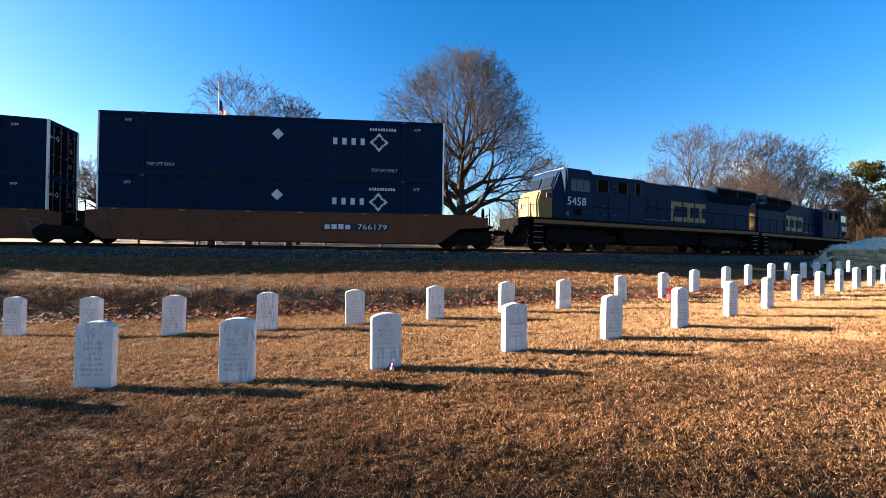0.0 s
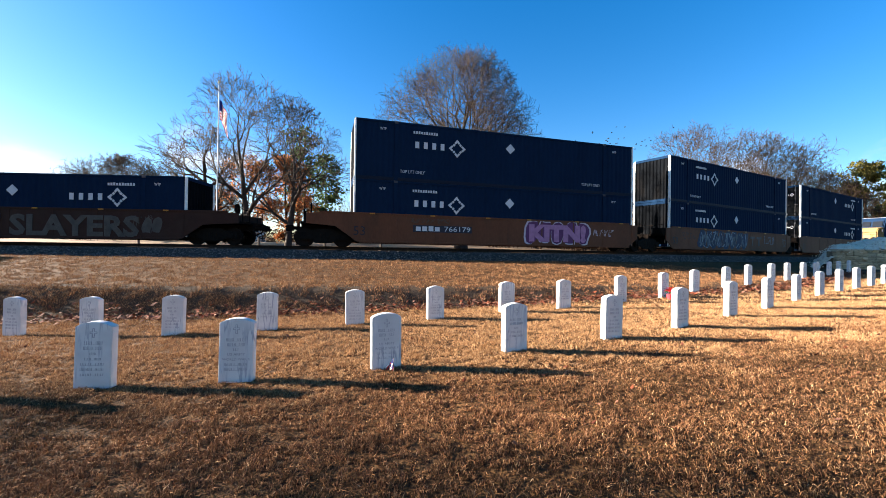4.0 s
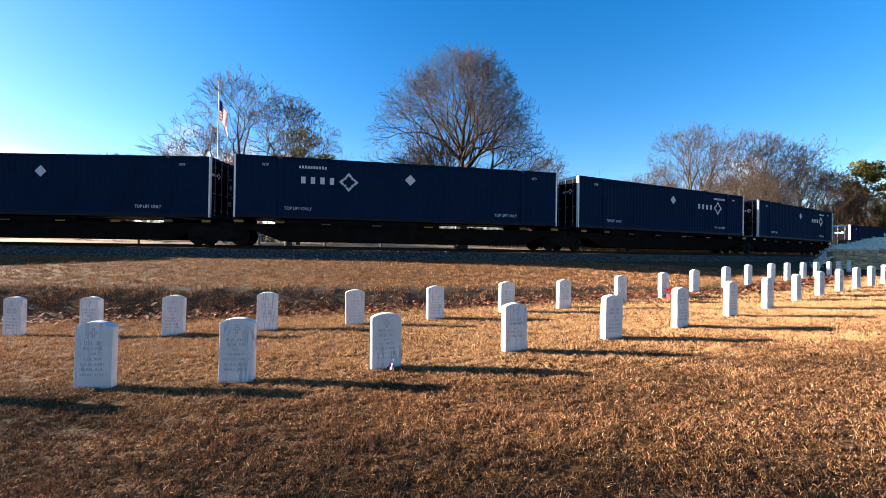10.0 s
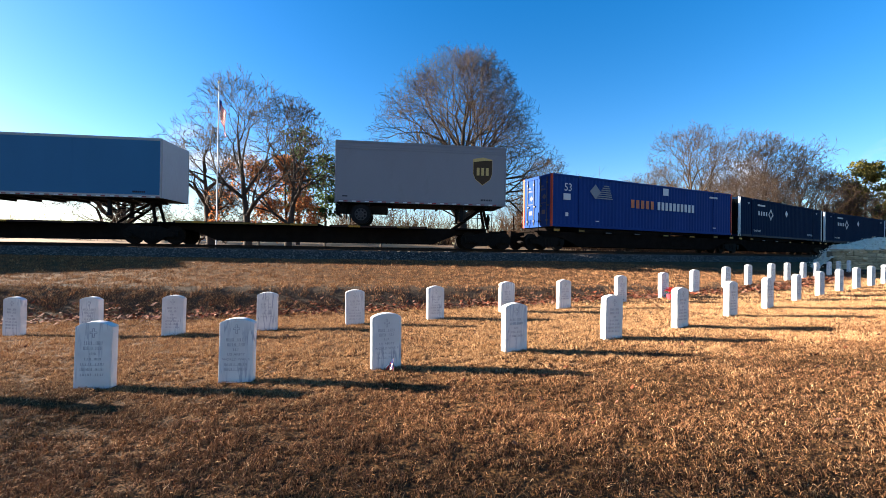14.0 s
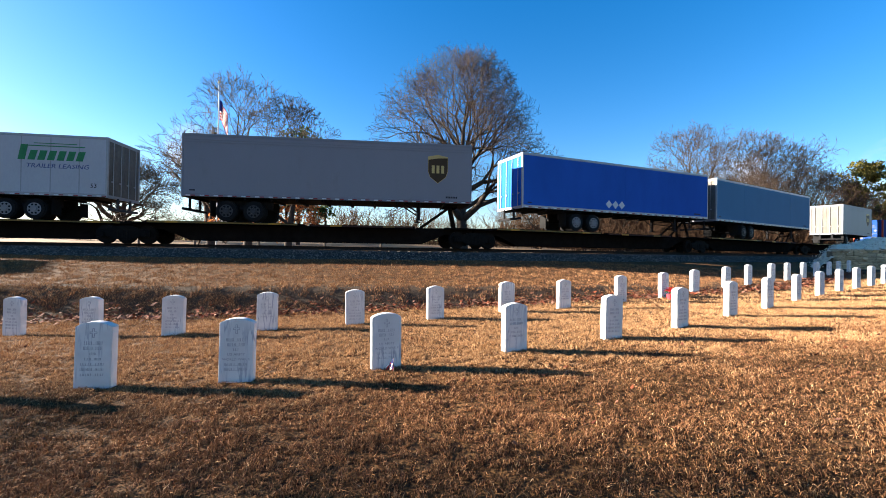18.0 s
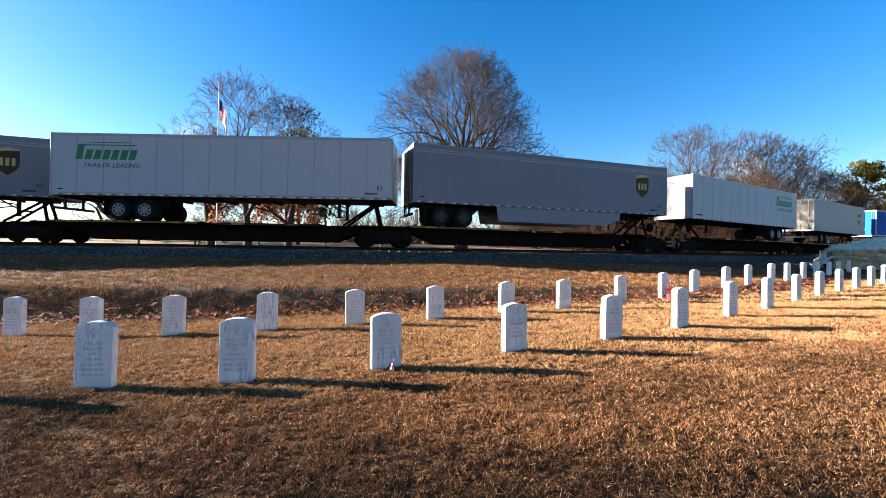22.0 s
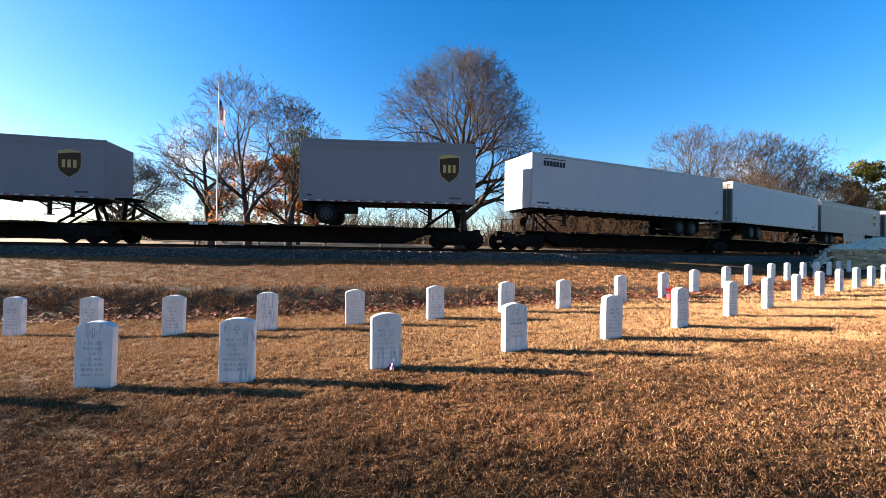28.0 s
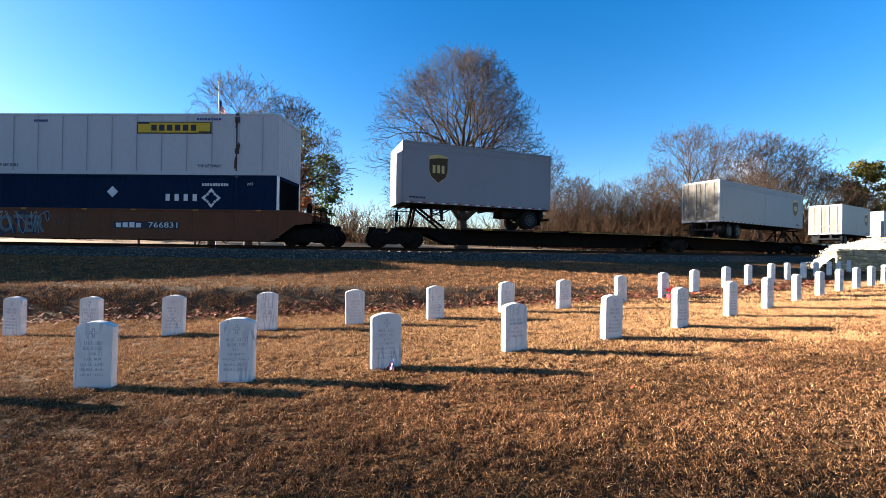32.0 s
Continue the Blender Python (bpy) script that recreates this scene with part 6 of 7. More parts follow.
# ================= trees =================
def grow(rnd, height, spread, trunk_r, fork=0.25, limbs=14, depth=6, rise=0.04, lean=(0, 0), crook=0.16, twiggy=0.5, r_tip=0.009, spray=1.28, limb_r=0.6):
    """Segments of a bare tree: two ends, two radii and a level. A leader with limbs that fork again and again out to an egg-shaped crown."""
    segs = []
    mid_z, rad_z, rad_x = height * (0.5 + fork * 0.35), height * (0.5 - fork * 0.35), height * 0.42 * spread
    part_of = (0.24, 0.19, 0.155, 0.13, 0.11, 0.095, 0.08)

    def reach(p, d):
        q = Vector((p.x / rad_x, p.y / rad_x, (p.z - mid_z) / rad_z))
        e = Vector((d.x / rad_x, d.y / rad_x, d.z / rad_z))
        a, b, c = e.dot(e), q.dot(e), q.dot(q) - 1
        return max(height * 0.10, (-b + math.sqrt(max(0.0, b * b - a * c))) / a)

    def limb(p, d, r, whole, k):
        length = whole * part_of[k] * rnd.uniform(0.75, 1.25)
        for half in (0, 1):
            d = (d + Vector((rnd.uniform(-crook, crook), rnd.uniform(-crook, crook), rnd.uniform(-crook, crook) * 0.7 + rise))).normalized()
            q = p + d * length / 2
            r2 = max(r * 0.90, r_tip * 0.8)
            segs.append((p, q, r, r2, 1 if k < 2 else (2 if k < 4 else 3)))
            if k >= 2 and rnd.random() < twiggy:
                side = (Matrix.Rotation(rnd.uniform(0, 6.283), 3, d) @ d.orthogonal().normalized())
                t = (d * 0.6 + side).normalized()
                q2 = q + t * length * rnd.uniform(0.5, 1.0)
                segs.append((q, q2, max(r * 0.4, r_tip), r_tip * 0.7, 3))
                for _ in range(2):
                    t2 = (t + Vector((rnd.uniform(-0.7, 0.7), rnd.uniform(-0.7, 0.7), rnd.uniform(-0.4, 0.7)))).normalized()
                    m = q.lerp(q2, rnd.uniform(0.4, 1.0))
                    segs.append((m, m + t2 * length * rnd.uniform(0.3, 0.7), r_tip, r_tip * 0.6, 3))
            p, r = q, r2
        if k + 1 < depth - (1 if whole < height * 0.3 else 0):
            n = 2 if rnd.random() < 0.72 else 3
            a0 = rnd.uniform(0, 6.283)
            o = d.orthogonal().normalized()
            for i in range(n):
                side = Matrix.Rotation(a0 + 6.283 * i / n + rnd.uniform(-0.4, 0.4), 3, d) @ o
                a = rnd.uniform(0.25, 0.62)
                limb(p, (d * math.cos(a) + side * math.sin(a)).normalized(), max(r * rnd.uniform(0.66, 0.84), r_tip), whole, k + 1)

    p, d, r = Vector((0, 0, -0.3)), Vector((lean[0], lean[1], 1)).normalized(), trunk_r
    n, top = 9, height * 0.72
    turn_a = rnd.uniform(0, 6.283)
    for i in range(n):
        d = (d + Vector((rnd.uniform(-0.09, 0.09), rnd.uniform(-0.09, 0.09), 0.05))).normalized()
        q = p + d * (top / n)
        r2 = trunk_r * (1 - 0.86 * ((i + 1) / n) ** 0.9)
        segs.append((p, q, r * (1.25 if i == 0 else 1), r2, 0))
        if (i + 1) / n > fork:
            rel = (i + 1) / n
            cnt = max(1, round(limbs / (n * (1 - fork)) * (1.3 - 0.55 * rel)))
            for _ in range(cnt):
                turn_a += 2.4 + rnd.uniform(-0.4, 0.4)
                tilt = (spray - 0.80 * rel) * rnd.uniform(0.85, 1.15)
                nd = Vector((math.cos(turn_a) * math.sin(tilt), math.sin(turn_a) * math.sin(tilt), math.cos(tilt)))
                st = p.lerp(q, rnd.random())
                limb(st, nd, max(r2 * limb_r * rnd.uniform(0.82, 1.18), 0.035), reach(st, nd) * rnd.uniform(0.85, 1.05), 0)
        p, r = q, r2
    limb(p, d, r, reach(p, d), 0)
    return segs


def tubes(name, segs, sides, material, parent, rmin=0.006):
    """All segments as tapered tubes in one mesh."""
    p0 = np.array([tuple(s[0]) for s in segs])
    p1 = np.array([tuple(s[1]) for s in segs])
    r0 = np.maximum([s[2] for s in segs], rmin)
    r1 = np.maximum([s[3] for s in segs], rmin * 0.7)
    d = p1 - p0
    d /= np.linalg.norm(d, axis=1)[:, None] + 1e-9
    ref = np.where(abs(d[:, 2:3]) < 0.9, np.array([[0, 0, 1.0]]), np.array([[1.0, 0, 0]]))
    u = np.cross(d, ref)
    u /= np.linalg.norm(u, axis=1)[:, None]
    w = np.cross(d, u)
    vs = []
    for p, r in ((p0, r0), (p1, r1)):
        for k in range(sides):
            a = 6.28319 * k / sides
            vs.append(p + (u * math.cos(a) + w * math.sin(a)) * r[:, None])
    v = np.stack(vs, 1).reshape(-1, 3)
    base = (np.arange(len(segs)) * 2 * sides)[:, None]
    f = np.concatenate([base + np.array([k, (k + 1) % sides, sides + (k + 1) % sides, sides + k]) for k in range(sides)])
    return from_arrays(name, v, f, material, parent, smooth=True)


def sprays(name, centres, size, material, parent, rnd, per=1, flat=0.0):
    """Small two-sided bent leaf clumps at the given places."""
    c = np.repeat(np.array(centres), per, 0)
    n = len(c)
    c = c + rnd.normal(0, 1, (n, 3)) * (size * 1.2)
    a = rnd.normal(0, 1, (n, 3))
    a /= np.linalg.norm(a, axis=1)[:, None]
    b = np.cross(a, rnd.normal(0, 1, (n, 3)))
    b /= np.linalg.norm(b, axis=1)[:, None]
    s = size * rnd.uniform(0.6, 1.3, (n, 1))
    v = np.stack((c - a * s, c + b * s * 0.55, c + a * s, c - b * s * 0.55 + np.array([0, 0, 1]) * s * 0.2), 1).reshape(-1, 3)
    i = (np.arange(n) * 4)[:, None]
    f = np.concatenate((i + np.array([[0, 1, 2]]), i + np.array([[0, 2, 3]])))
    return from_arrays(name, v, f, material, parent)


def bare_tree(x, y, height, label, seed, spread=1.0, trunk=0.4, name="bare_tree", leaves=None, group="bare trees beyond the track", **kw):
    rnd = random.Random(seed)
    t = thing(name, label, "tree", group, Matrix.Translation((x, y, gz(x, y) - 0.05)))
    segs = grow(rnd, height, spread, trunk, **kw)
    tubes("trunk", [s for s in segs if s[4] <= 1], 7, BARK, t, 0.02)
    tubes("crown", [s for s in segs if s[4] > 1], 3, TWIG, t, 0.006)
    if leaves:
        tips = [tuple(s[1]) for s in segs if s[4] >= 2 and rnd.random() < leaves[1] and s[1].z < height * leaves[3]]
        sprays("leaves", tips, leaves[2], leaves[0], t, np.random.default_rng(seed), 3)
    return t


def conifer(x, y, height, width, label, seed, material, name="conifer", layers=16, dense=26, size=0.22, bare=0.12, group="evergreens beyond the track", girth=0.018, rounded=False):
    rnd, r2 = random.Random(seed), np.random.default_rng(seed)
    t = thing(name, label, "tree", group, Matrix.Translation((x, y, gz(x, y) - 0.05)))
    segs, tips = [], []
    z, top = 0.0, height
    for k in range(12):
        segs.append((Vector((0, 0, height * k / 12)), Vector((rnd.uniform(-0.05, 0.05), 0, height * (k + 1) / 12)), height * girth * (1 - k / 13), height * girth * (1 - (k + 1) / 13), 0))
    limbs = []
    for k in range(layers):
        f = bare + (1 - bare) * k / layers
        reach = width / 2 * (math.sin(math.pi * (0.15 + 0.8 * k / layers)) ** 0.7 if rounded else (1 - f) ** 0.75) * rnd.uniform(0.7, 1.15) + 0.15
        for j in range(7):
            a = rnd.uniform(0, 6.283)
            rr = reach * rnd.uniform(0.6, 1.15)
            p = Vector((0, 0, height * f))
            q = p + Vector((math.cos(a) * rr, math.sin(a) * rr, rr * rnd.uniform(-0.05, 0.35)))
            limbs.append((p, q, 0.03, 0.012, 2))
            for i in range(dense):
                g = rnd.uniform(0.25, 1.0)
                c = p.lerp(q, g)
                tips.append((c.x, c.y, c.z + rnd.uniform(-0.1, 0.2)))
    tubes("trunk", segs, 7, BARK, t, 0.02)
    tubes("bough", limbs, 3, BARK, t)
    sprays("foliage", tips, size, material, t, r2, 1)
    return t


def at_pixel_column(u, depth):
    """A place depth metres out, u metres to the side for each metre of depth."""
    return u * depth, depth


# the great bare tree in the middle, and the group by the flagpole
BIG = "large bare deciduous tree with a broad fine-twigged crown"
bare_tree(1.7, 38.5, 18.9, BIG, 3, spread=1.03, trunk=0.64, fork=0.26, limbs=26, depth=7, twiggy=0.6, r_tip=0.0115, crook=0.10, spray=1.34, limb_r=0.74, rise=0.0)
bare_tree(-16.6, 34.0, 14.9, "tall bare tree with open spreading limbs behind the flagpole", 12, spread=1.15, trunk=0.36, fork=0.26, limbs=9, depth=7, crook=0.13, twiggy=0.12, r_tip=0.014, spray=1.18, limb_r=0.75, rise=0.0)
bare_tree(-13.4, 34.5, 13.7, "tall bare tree with open spreading limbs", 21, spread=1.0, trunk=0.32, fork=0.28, limbs=8, depth=7, crook=0.14, twiggy=0.12, r_tip=0.014, lean=(0.06, 0), spray=1.12, limb_r=0.75, rise=0.0)
bare_tree(-20.8, 36.0, 11.6, "crooked bare tree with heavy low limbs", 33, spread=1.05, trunk=0.46, fork=0.22, limbs=9, depth=6, crook=0.34, twiggy=0.5, r_tip=0.015, lean=(-0.12, 0), limb_r=0.9)
bare_tree(-38.3, 48.0, 10.4, "low round bare orchard tree with dense crooked branches", 41, spread=1.7, trunk=0.5, fork=0.15, limbs=19, depth=7, crook=0.34, r_tip=0.016, limb_r=0.75, rise=0.0)
bare_tree(-29.5, 52.0, 7.2, "low bare tree with dense fine twigs", 43, spread=1.5, trunk=0.26, fork=0.15, limbs=14, depth=6, crook=0.3, r_tip=0.017, rise=0.0)
bare_tree(-15.0, 38.5, 9.2, "oak with rust-red clinging leaves", 51, spread=0.95, trunk=0.2, fork=0.15, limbs=12, depth=6, leaves=(OAKLEAF, 0.34, 0.13, 0.95), name="oak")
bare_tree(-18.2, 37.0, 9.0, "young oak with sparse rust-red leaves", 52, spread=0.9, trunk=0.14, fork=0.15, limbs=9, depth=5, leaves=(OAKLEAF, 0.34, 0.13, 0.95), name="oak")
conifer(-15.2, 42.0, 12.4, 5.6, "dark green pine behind bare trees", 61, NEEDLE, "pine", 11, 26, 0.20, 0.30, rounded=True)
conifer(-14.0, 47.5, 10.6, 4.8, "dark green broad pine", 62, NEEDLE, "pine", 10, 28, 0.20, 0.32, rounded=True)
RIGHT = "bare tree in the wood beyond the track"
for i, (u, d, h, sp, tr) in enumerate(((0.33, 70, 11.5, 0.9, 0.2), (0.26, 66, 13.0, 1.0, 0.22), (0.41, 85, 12.5, 0.8, 0.2), (0.52, 78, 14.0, 1.0, 0.25), (0.615, 66, 17.5, 1.05, 0.34), (0.66, 72, 18.0, 0.9, 0.3), (0.735, 66, 16.0, 0.7, 0.25),
                                     (0.79, 68, 17.8, 0.85, 0.3), (0.85, 64, 16.2, 0.9, 0.28), (0.90, 66, 15.0, 0.9, 0.26), (0.965, 62, 11.5, 1.0, 0.22), (1.02, 66, 11.0, 1.0, 0.22), (0.57, 80, 12.0, 0.9, 0.2), (0.70, 84, 13.5, 0.9, 0.2), (0.76, 60, 11.0, 0.7, 0.16), (0.82, 58, 10.5, 0.8, 0.16))):
    x, y = at_pixel_column(u, d)
    bare_tree(x, y, h * (1.24 if 0.58 < u < 0.92 else 1.2), RIGHT, 100 + i, spread=sp, trunk=tr * 1.25, fork=0.2, limbs=11, depth=6, crook=0.11, twiggy=0.3, r_tip=0.019, spray=1.0, limb_r=0.75, rise=0.02, group="wood on the far side of the track")
conifer(69.5, 66.0, 16.0, 10.0, "yellow-green cedar at the wood's edge", 71, CEDAR, "cedar", 16, 90, 0.23, 0.10, rounded=True)
conifer(77.0, 67.0, 13.0, 10.5, "yellow-green cedar at the wood's edge", 72, CEDAR, "cedar", 14, 90, 0.23, 0.08, rounded=True)


# brush and far woods, too fine to count
def brush(name, places, label, material, seed, height=2.6, stems=7, tip=0.012):
    """Thickets of thin forking stems in one mesh."""
    rnd = random.Random(seed)
    segs = []
    zs = ground_z(np.array([p[0] for p in places]), np.array([p[1] for p in places]))
    for (x, y), z in zip(places, zs):
        h = height * rnd.uniform(0.45, 1.2)
        for _ in range(stems):
            p = Vector((x + rnd.gauss(0, 0.5), y + rnd.gauss(0, 0.5), float(z) - 0.1))
            d = Vector((rnd.gauss(0, 0.35), rnd.gauss(0, 0.35), 1)).normalized()
            r = tip * 2.2
            for k in range(3):
                d = (d + Vector((rnd.uniform(-0.3, 0.3), rnd.uniform(-0.3, 0.3), 0.05))).normalized()
                q = p + d * h * 0.33
                segs.append((p, q, r, r * 0.7, 3))
                for _ in range(2 if k else 1):
                    t = (d + Vector((rnd.uniform(-0.9, 0.9), rnd.uniform(-0.9, 0.9), rnd.uniform(-0.3, 0.5)))).normalized()
                    m = p.lerp(q, rnd.uniform(0.2, 1.0))
                    e = m + t * h * rnd.uniform(0.12, 0.3)
                    segs.append((m, e, r * 0.6, tip * 0.6, 3))
                    t = (t + Vector((rnd.uniform(-0.9, 0.9), rnd.uniform(-0.9, 0.9), rnd.uniform(-0.3, 0.5)))).normalized()
                    segs.append((m.lerp(e, 0.6), m.lerp(e, 0.6) + t * h * 0.13, tip * 0.8, tip * 0.5, 3))
                p, r = q, r * 0.7
    return tagged(tubes(name, segs, 3, material, None, 0.004), label, "brush", kind="stuff")


rb = random.Random(77)
brush("brush", [(u * d, d) for u, d in [(rb.uniform(-0.27, 1.15), rb.uniform(50, 64)) for _ in range(320)]], "tangled bare brown brush along the wood's edge", BRUSH, 5, 4.6, 7, 0.021)
brush("tall_brush", [(u * d, d) for u, d in [(rb.uniform(0.50, 1.2), rb.uniform(56, 70)) for _ in range(250)]], "tall dense brown thicket at the wood's edge", BRUSH, 8, 8.0, 8, 0.016)
brush("sapling_thicket", [(u * d, d) for u, d in [(rb.uniform(0.16, 0.66), rb.uniform(60, 78)) for _ in range(250)]], "thicket of bare brown saplings beyond the track", BRUSH, 9, 9.0, 8, 0.018)
brush("far_woods", [(u * d, d) for u, d in [(rb.uniform(-1.2, 1.0), rb.uniform(110, 150)) for _ in range(130)]], "distant hazy line of bare woods", BRUSH, 6, 7.0, 7, 0.03)

# the low undergrowth behind, a dense mass of small dead leaves and twigs
ru = np.random.default_rng(88)
n = 34000
ux, uy = ru.uniform(-1.25, 1.25, n), ru.uniform(68, 96, n)
ux = ux * uy
top = 2.0 + 1.5 * np.array([noise.noise((a * 0.11, b * 0.05, 2.0)) for a, b in zip(ux, uy)])
uz = ground_z(ux, uy) + top * ru.random(n) ** 0.8
tagged(sprays("undergrowth", np.stack((ux, uy, uz), 1), 0.24, BRUSH, None, ru), "dense low brown undergrowth behind the field", "brush", kind="stuff")

# a bare tree off to the side, whose branches dapple the near lawn
bare_tree(-37.0, 5.1, 13.4, "tall bare tree beside the lawn", 301, spread=0.85, trunk=0.36, fork=0.3, limbs=13, depth=6, twiggy=0.4, r_tip=0.022, crook=0.16, spray=1.2, limb_r=0.7, group="bare trees beside the lawn")


# ================= flagpole, fence posts, house =================
fx, fy = at_pixel_column(-0.566, 31.0)
fz = gz(fx, fy)
pole = thing("flagpole", "tall aluminium flagpole with a gold ball on top", "flagpole", m=Matrix.Translation((fx, fy, fz)))
part("shaft", rod(bmesh.new(), (0, 0, -0.2), (0, 0, 13.0), 0.055, 0.030, 10), POLE, pole)
bm = bmesh.new()
bmesh.ops.create_uvsphere(bm, u_segments=12, v_segments=8, radius=0.085, matrix=Matrix.Translation((0, 0, 13.07)))
part("ball", bm, SHIELD_GOLD, pole)

flag = thing("flag", "red, white and blue striped flag hanging limp in folds", "flag", m=Matrix.Translation((fx, fy, fz)))


def flag_strip(u0, u1, v0, v1, ztop, length, drop):
    """A piece of hanging cloth: u along the fly, v down the hoist, with folds."""
    bm = bmesh.new()
    nu, nv = 8, 2
    grid = []
    for i in range(nu + 1):
        row = []
        for j in range(nv + 1):
            u, v = u0 + (u1 - u0) * i / nu, v0 + (v1 - v0) * j / nv
            x = 0.06 + u * length * 0.27 + 0.05 * math.sin(u * 9)
            y = 0.16 * math.sin(u * 11 + v * 1.5) * (0.3 + u)
            z = ztop - v * drop - u * u * 1.15 - u * 0.35
            row.append(bm.verts.new((x, y, z)))
        grid.append(row)
    for i in range(nu):
        for j in range(nv):
            bm.faces.new((grid[i][j], grid[i + 1][j], grid[i + 1][j + 1], grid[i][j + 1]))
    bmesh.ops.solidify(bm, geom=bm.faces[:], thickness=0.008)
    return bm


for k in range(13):
    u0 = 0.42 if k < 7 else 0.0
    part("stripe", flag_strip(u0, 1.0, k / 13, (k + 1) / 13, 11.7, 2.4, 1.5), FLAG_RED if k % 2 == 0 else FLAG_WHITE, flag)
part("canton", flag_strip(0.0, 0.42, 0, 7 / 13, 11.7, 2.4, 1.5), FLAG_BLUE, flag)

for u in (-0.46, -0.295, -0.155, -0.62, -0.76):
    x, y = at_pixel_column(u, 29.5)
    p = thing("fence_post", "weathered wooden fence post beyond the track", "post", "fence posts beyond the track", Matrix.Translation((x, y, gz(x, y))))
    part("post", rod(bmesh.new(), (0, 0, -0.2), (0, 0, 1.15), 0.09, 0.085, 8), WOOD, p)


def house(x, y, wide, deep, high, label):
    h = thing("house", label, "house", "houses beyond the field", Matrix.Translation((x, y, gz(x, y))))
    part("wall", boxes((-wide / 2, wide / 2, 0, deep, -0.3, high, 0.02)), HOUSE_WALL, h)
    bm = bmesh.new()
    prism(bm, [(-0.6, high - 0.1), (deep / 2, high + 1.7), (deep + 0.6, high - 0.1)], -wide / 2 - 0.4, wide / 2 + 0.4)
    bm.transform(Matrix(((0, 1, 0, 0), (1, 0, 0, 0), (0, 0, 1, 0), (0, 0, 0, 1))))
    bmesh.ops.recalc_face_normals(bm, faces=bm.faces)
    part("roof", bm, HOUSE_ROOF, h)
    for k in range(3):
        wx = -wide / 2 + wide * (k + 0.5) / 3
        wf = part("window", boxes((wx - 0.55, wx + 0.55, -0.05, 0.03, 0.9, 2.1, 0.01)), WHITE_PLAIN, h)
        part("pane", boxes((wx - 0.45, wx + 0.45, -0.065, -0.04, 1.0, 2.0)), GLASS, wf)


house(-39.0, 72.0, 9.0, 6.0, 2.6, "small pale house with a grey roof beyond the field")
# ================= stone wall and gravel heap =================
wall_a, wall_b = Vector((22.0, 22.4, 0)), Vector((32.5, 23.4, 0))
wd = (wall_b - wall_a)
wlen = wd.length
wdir = wd.normalized()
wz = gz(wall_a.x, wall_a.y)
garden_wall = thing("stone_wall", "low dry-stacked tan stone retaining wall", "stone wall", kind="structure")
WM = Matrix.Translation((wall_a.x, wall_a.y, wz)) @ Matrix.Rotation(math.atan2(wdir.y, wdir.x), 4, "Z")
garden_wall.matrix_world = WM
part("core", boxes((0.08, wlen, 0.10, 0.6, -0.3, 0.98)), MORTAR, garden_wall)
stone_meshes = []
r = random.Random(9)
for k in range(7):
    bm = boxes((0, 1, 0, 1, 0, 1))
    bmesh.ops.bevel(bm, geom=list(bm.edges), offset=0.08, segments=1, affect="EDGES")
    for v in bm.verts:
        v.co += Vector((r.uniform(-0.04, 0.04), r.uniform(-0.06, 0.06), r.uniform(-0.05, 0.05)))
    me = bpy.data.meshes.new("stone")
    bm.to_mesh(me)
    bm.free()
    me.materials.append(WALLSTONE)
    stone_meshes.append(me)
z = -0.12
while z < 0.98:
    hgt = r.uniform(0.07, 0.16)
    x = 0.0
    while x < wlen:
        w = r.uniform(0.22, 0.62)
        s = link_mesh("stone", r.choice(stone_meshes), WALLSTONE, garden_wall)
        s.matrix_basis = Matrix.LocRotScale((x, r.uniform(-0.05, 0.02), z), None, (w - 0.02, 0.24, hgt - 0.015))
        x += w
    z += hgt
for k in range(24):
    s = link_mesh("cap_stone", r.choice(stone_meshes), WALLSTONE, garden_wall)
    s.matrix_basis = Matrix.LocRotScale((k * 0.45 - 0.05, -0.07, z), None, (0.43, 0.42, 0.08))

heap = np.random.default_rng(4)
hx, hy = np.meshgrid(np.linspace(-1.9, 12, 60), np.linspace(0.12, 4.4, 22))
hz = -0.1 + (1.5 * smooth(-1.7, 0.5, hx) + 0.5 * smooth(0.4, 3.5, hx)) * (1 - 0.42 * (np.abs(hy - 1.9) / 2.0) ** 1.5) + heap.normal(0, 0.025, hx.shape)
hx = hx + hy * 0.95
hv = np.stack((hx, hy, hz), -1).reshape(-1, 3)
ii = np.arange(hx.size).reshape(hx.shape)
hf = np.stack((ii[:-1, :-1], ii[:-1, 1:], ii[1:, 1:], ii[1:, :-1]), -1).reshape(-1, 4)
mound = from_arrays("gravel_heap", hv, hf, GRAVEL, smooth=True)
mound.matrix_world = WM
tagged(mound, "pale sunlit gravel heap behind the stone wall", "gravel", kind="structure")
n = 5000
k = heap.integers(0, len(hv), n)
hp = np.array([tuple(WM @ Vector(p)) for p in hv[k] + heap.normal(0, 0.12, (n, 3)) * np.array([1, 1, 0.05])])
scatter_rocks("gravel_rocks", hp[:, 0], hp[:, 1], hp[:, 2], heap.uniform(0.02, 0.06, n), GRAVEL_ROCK, "pale loose gravel on the heap")


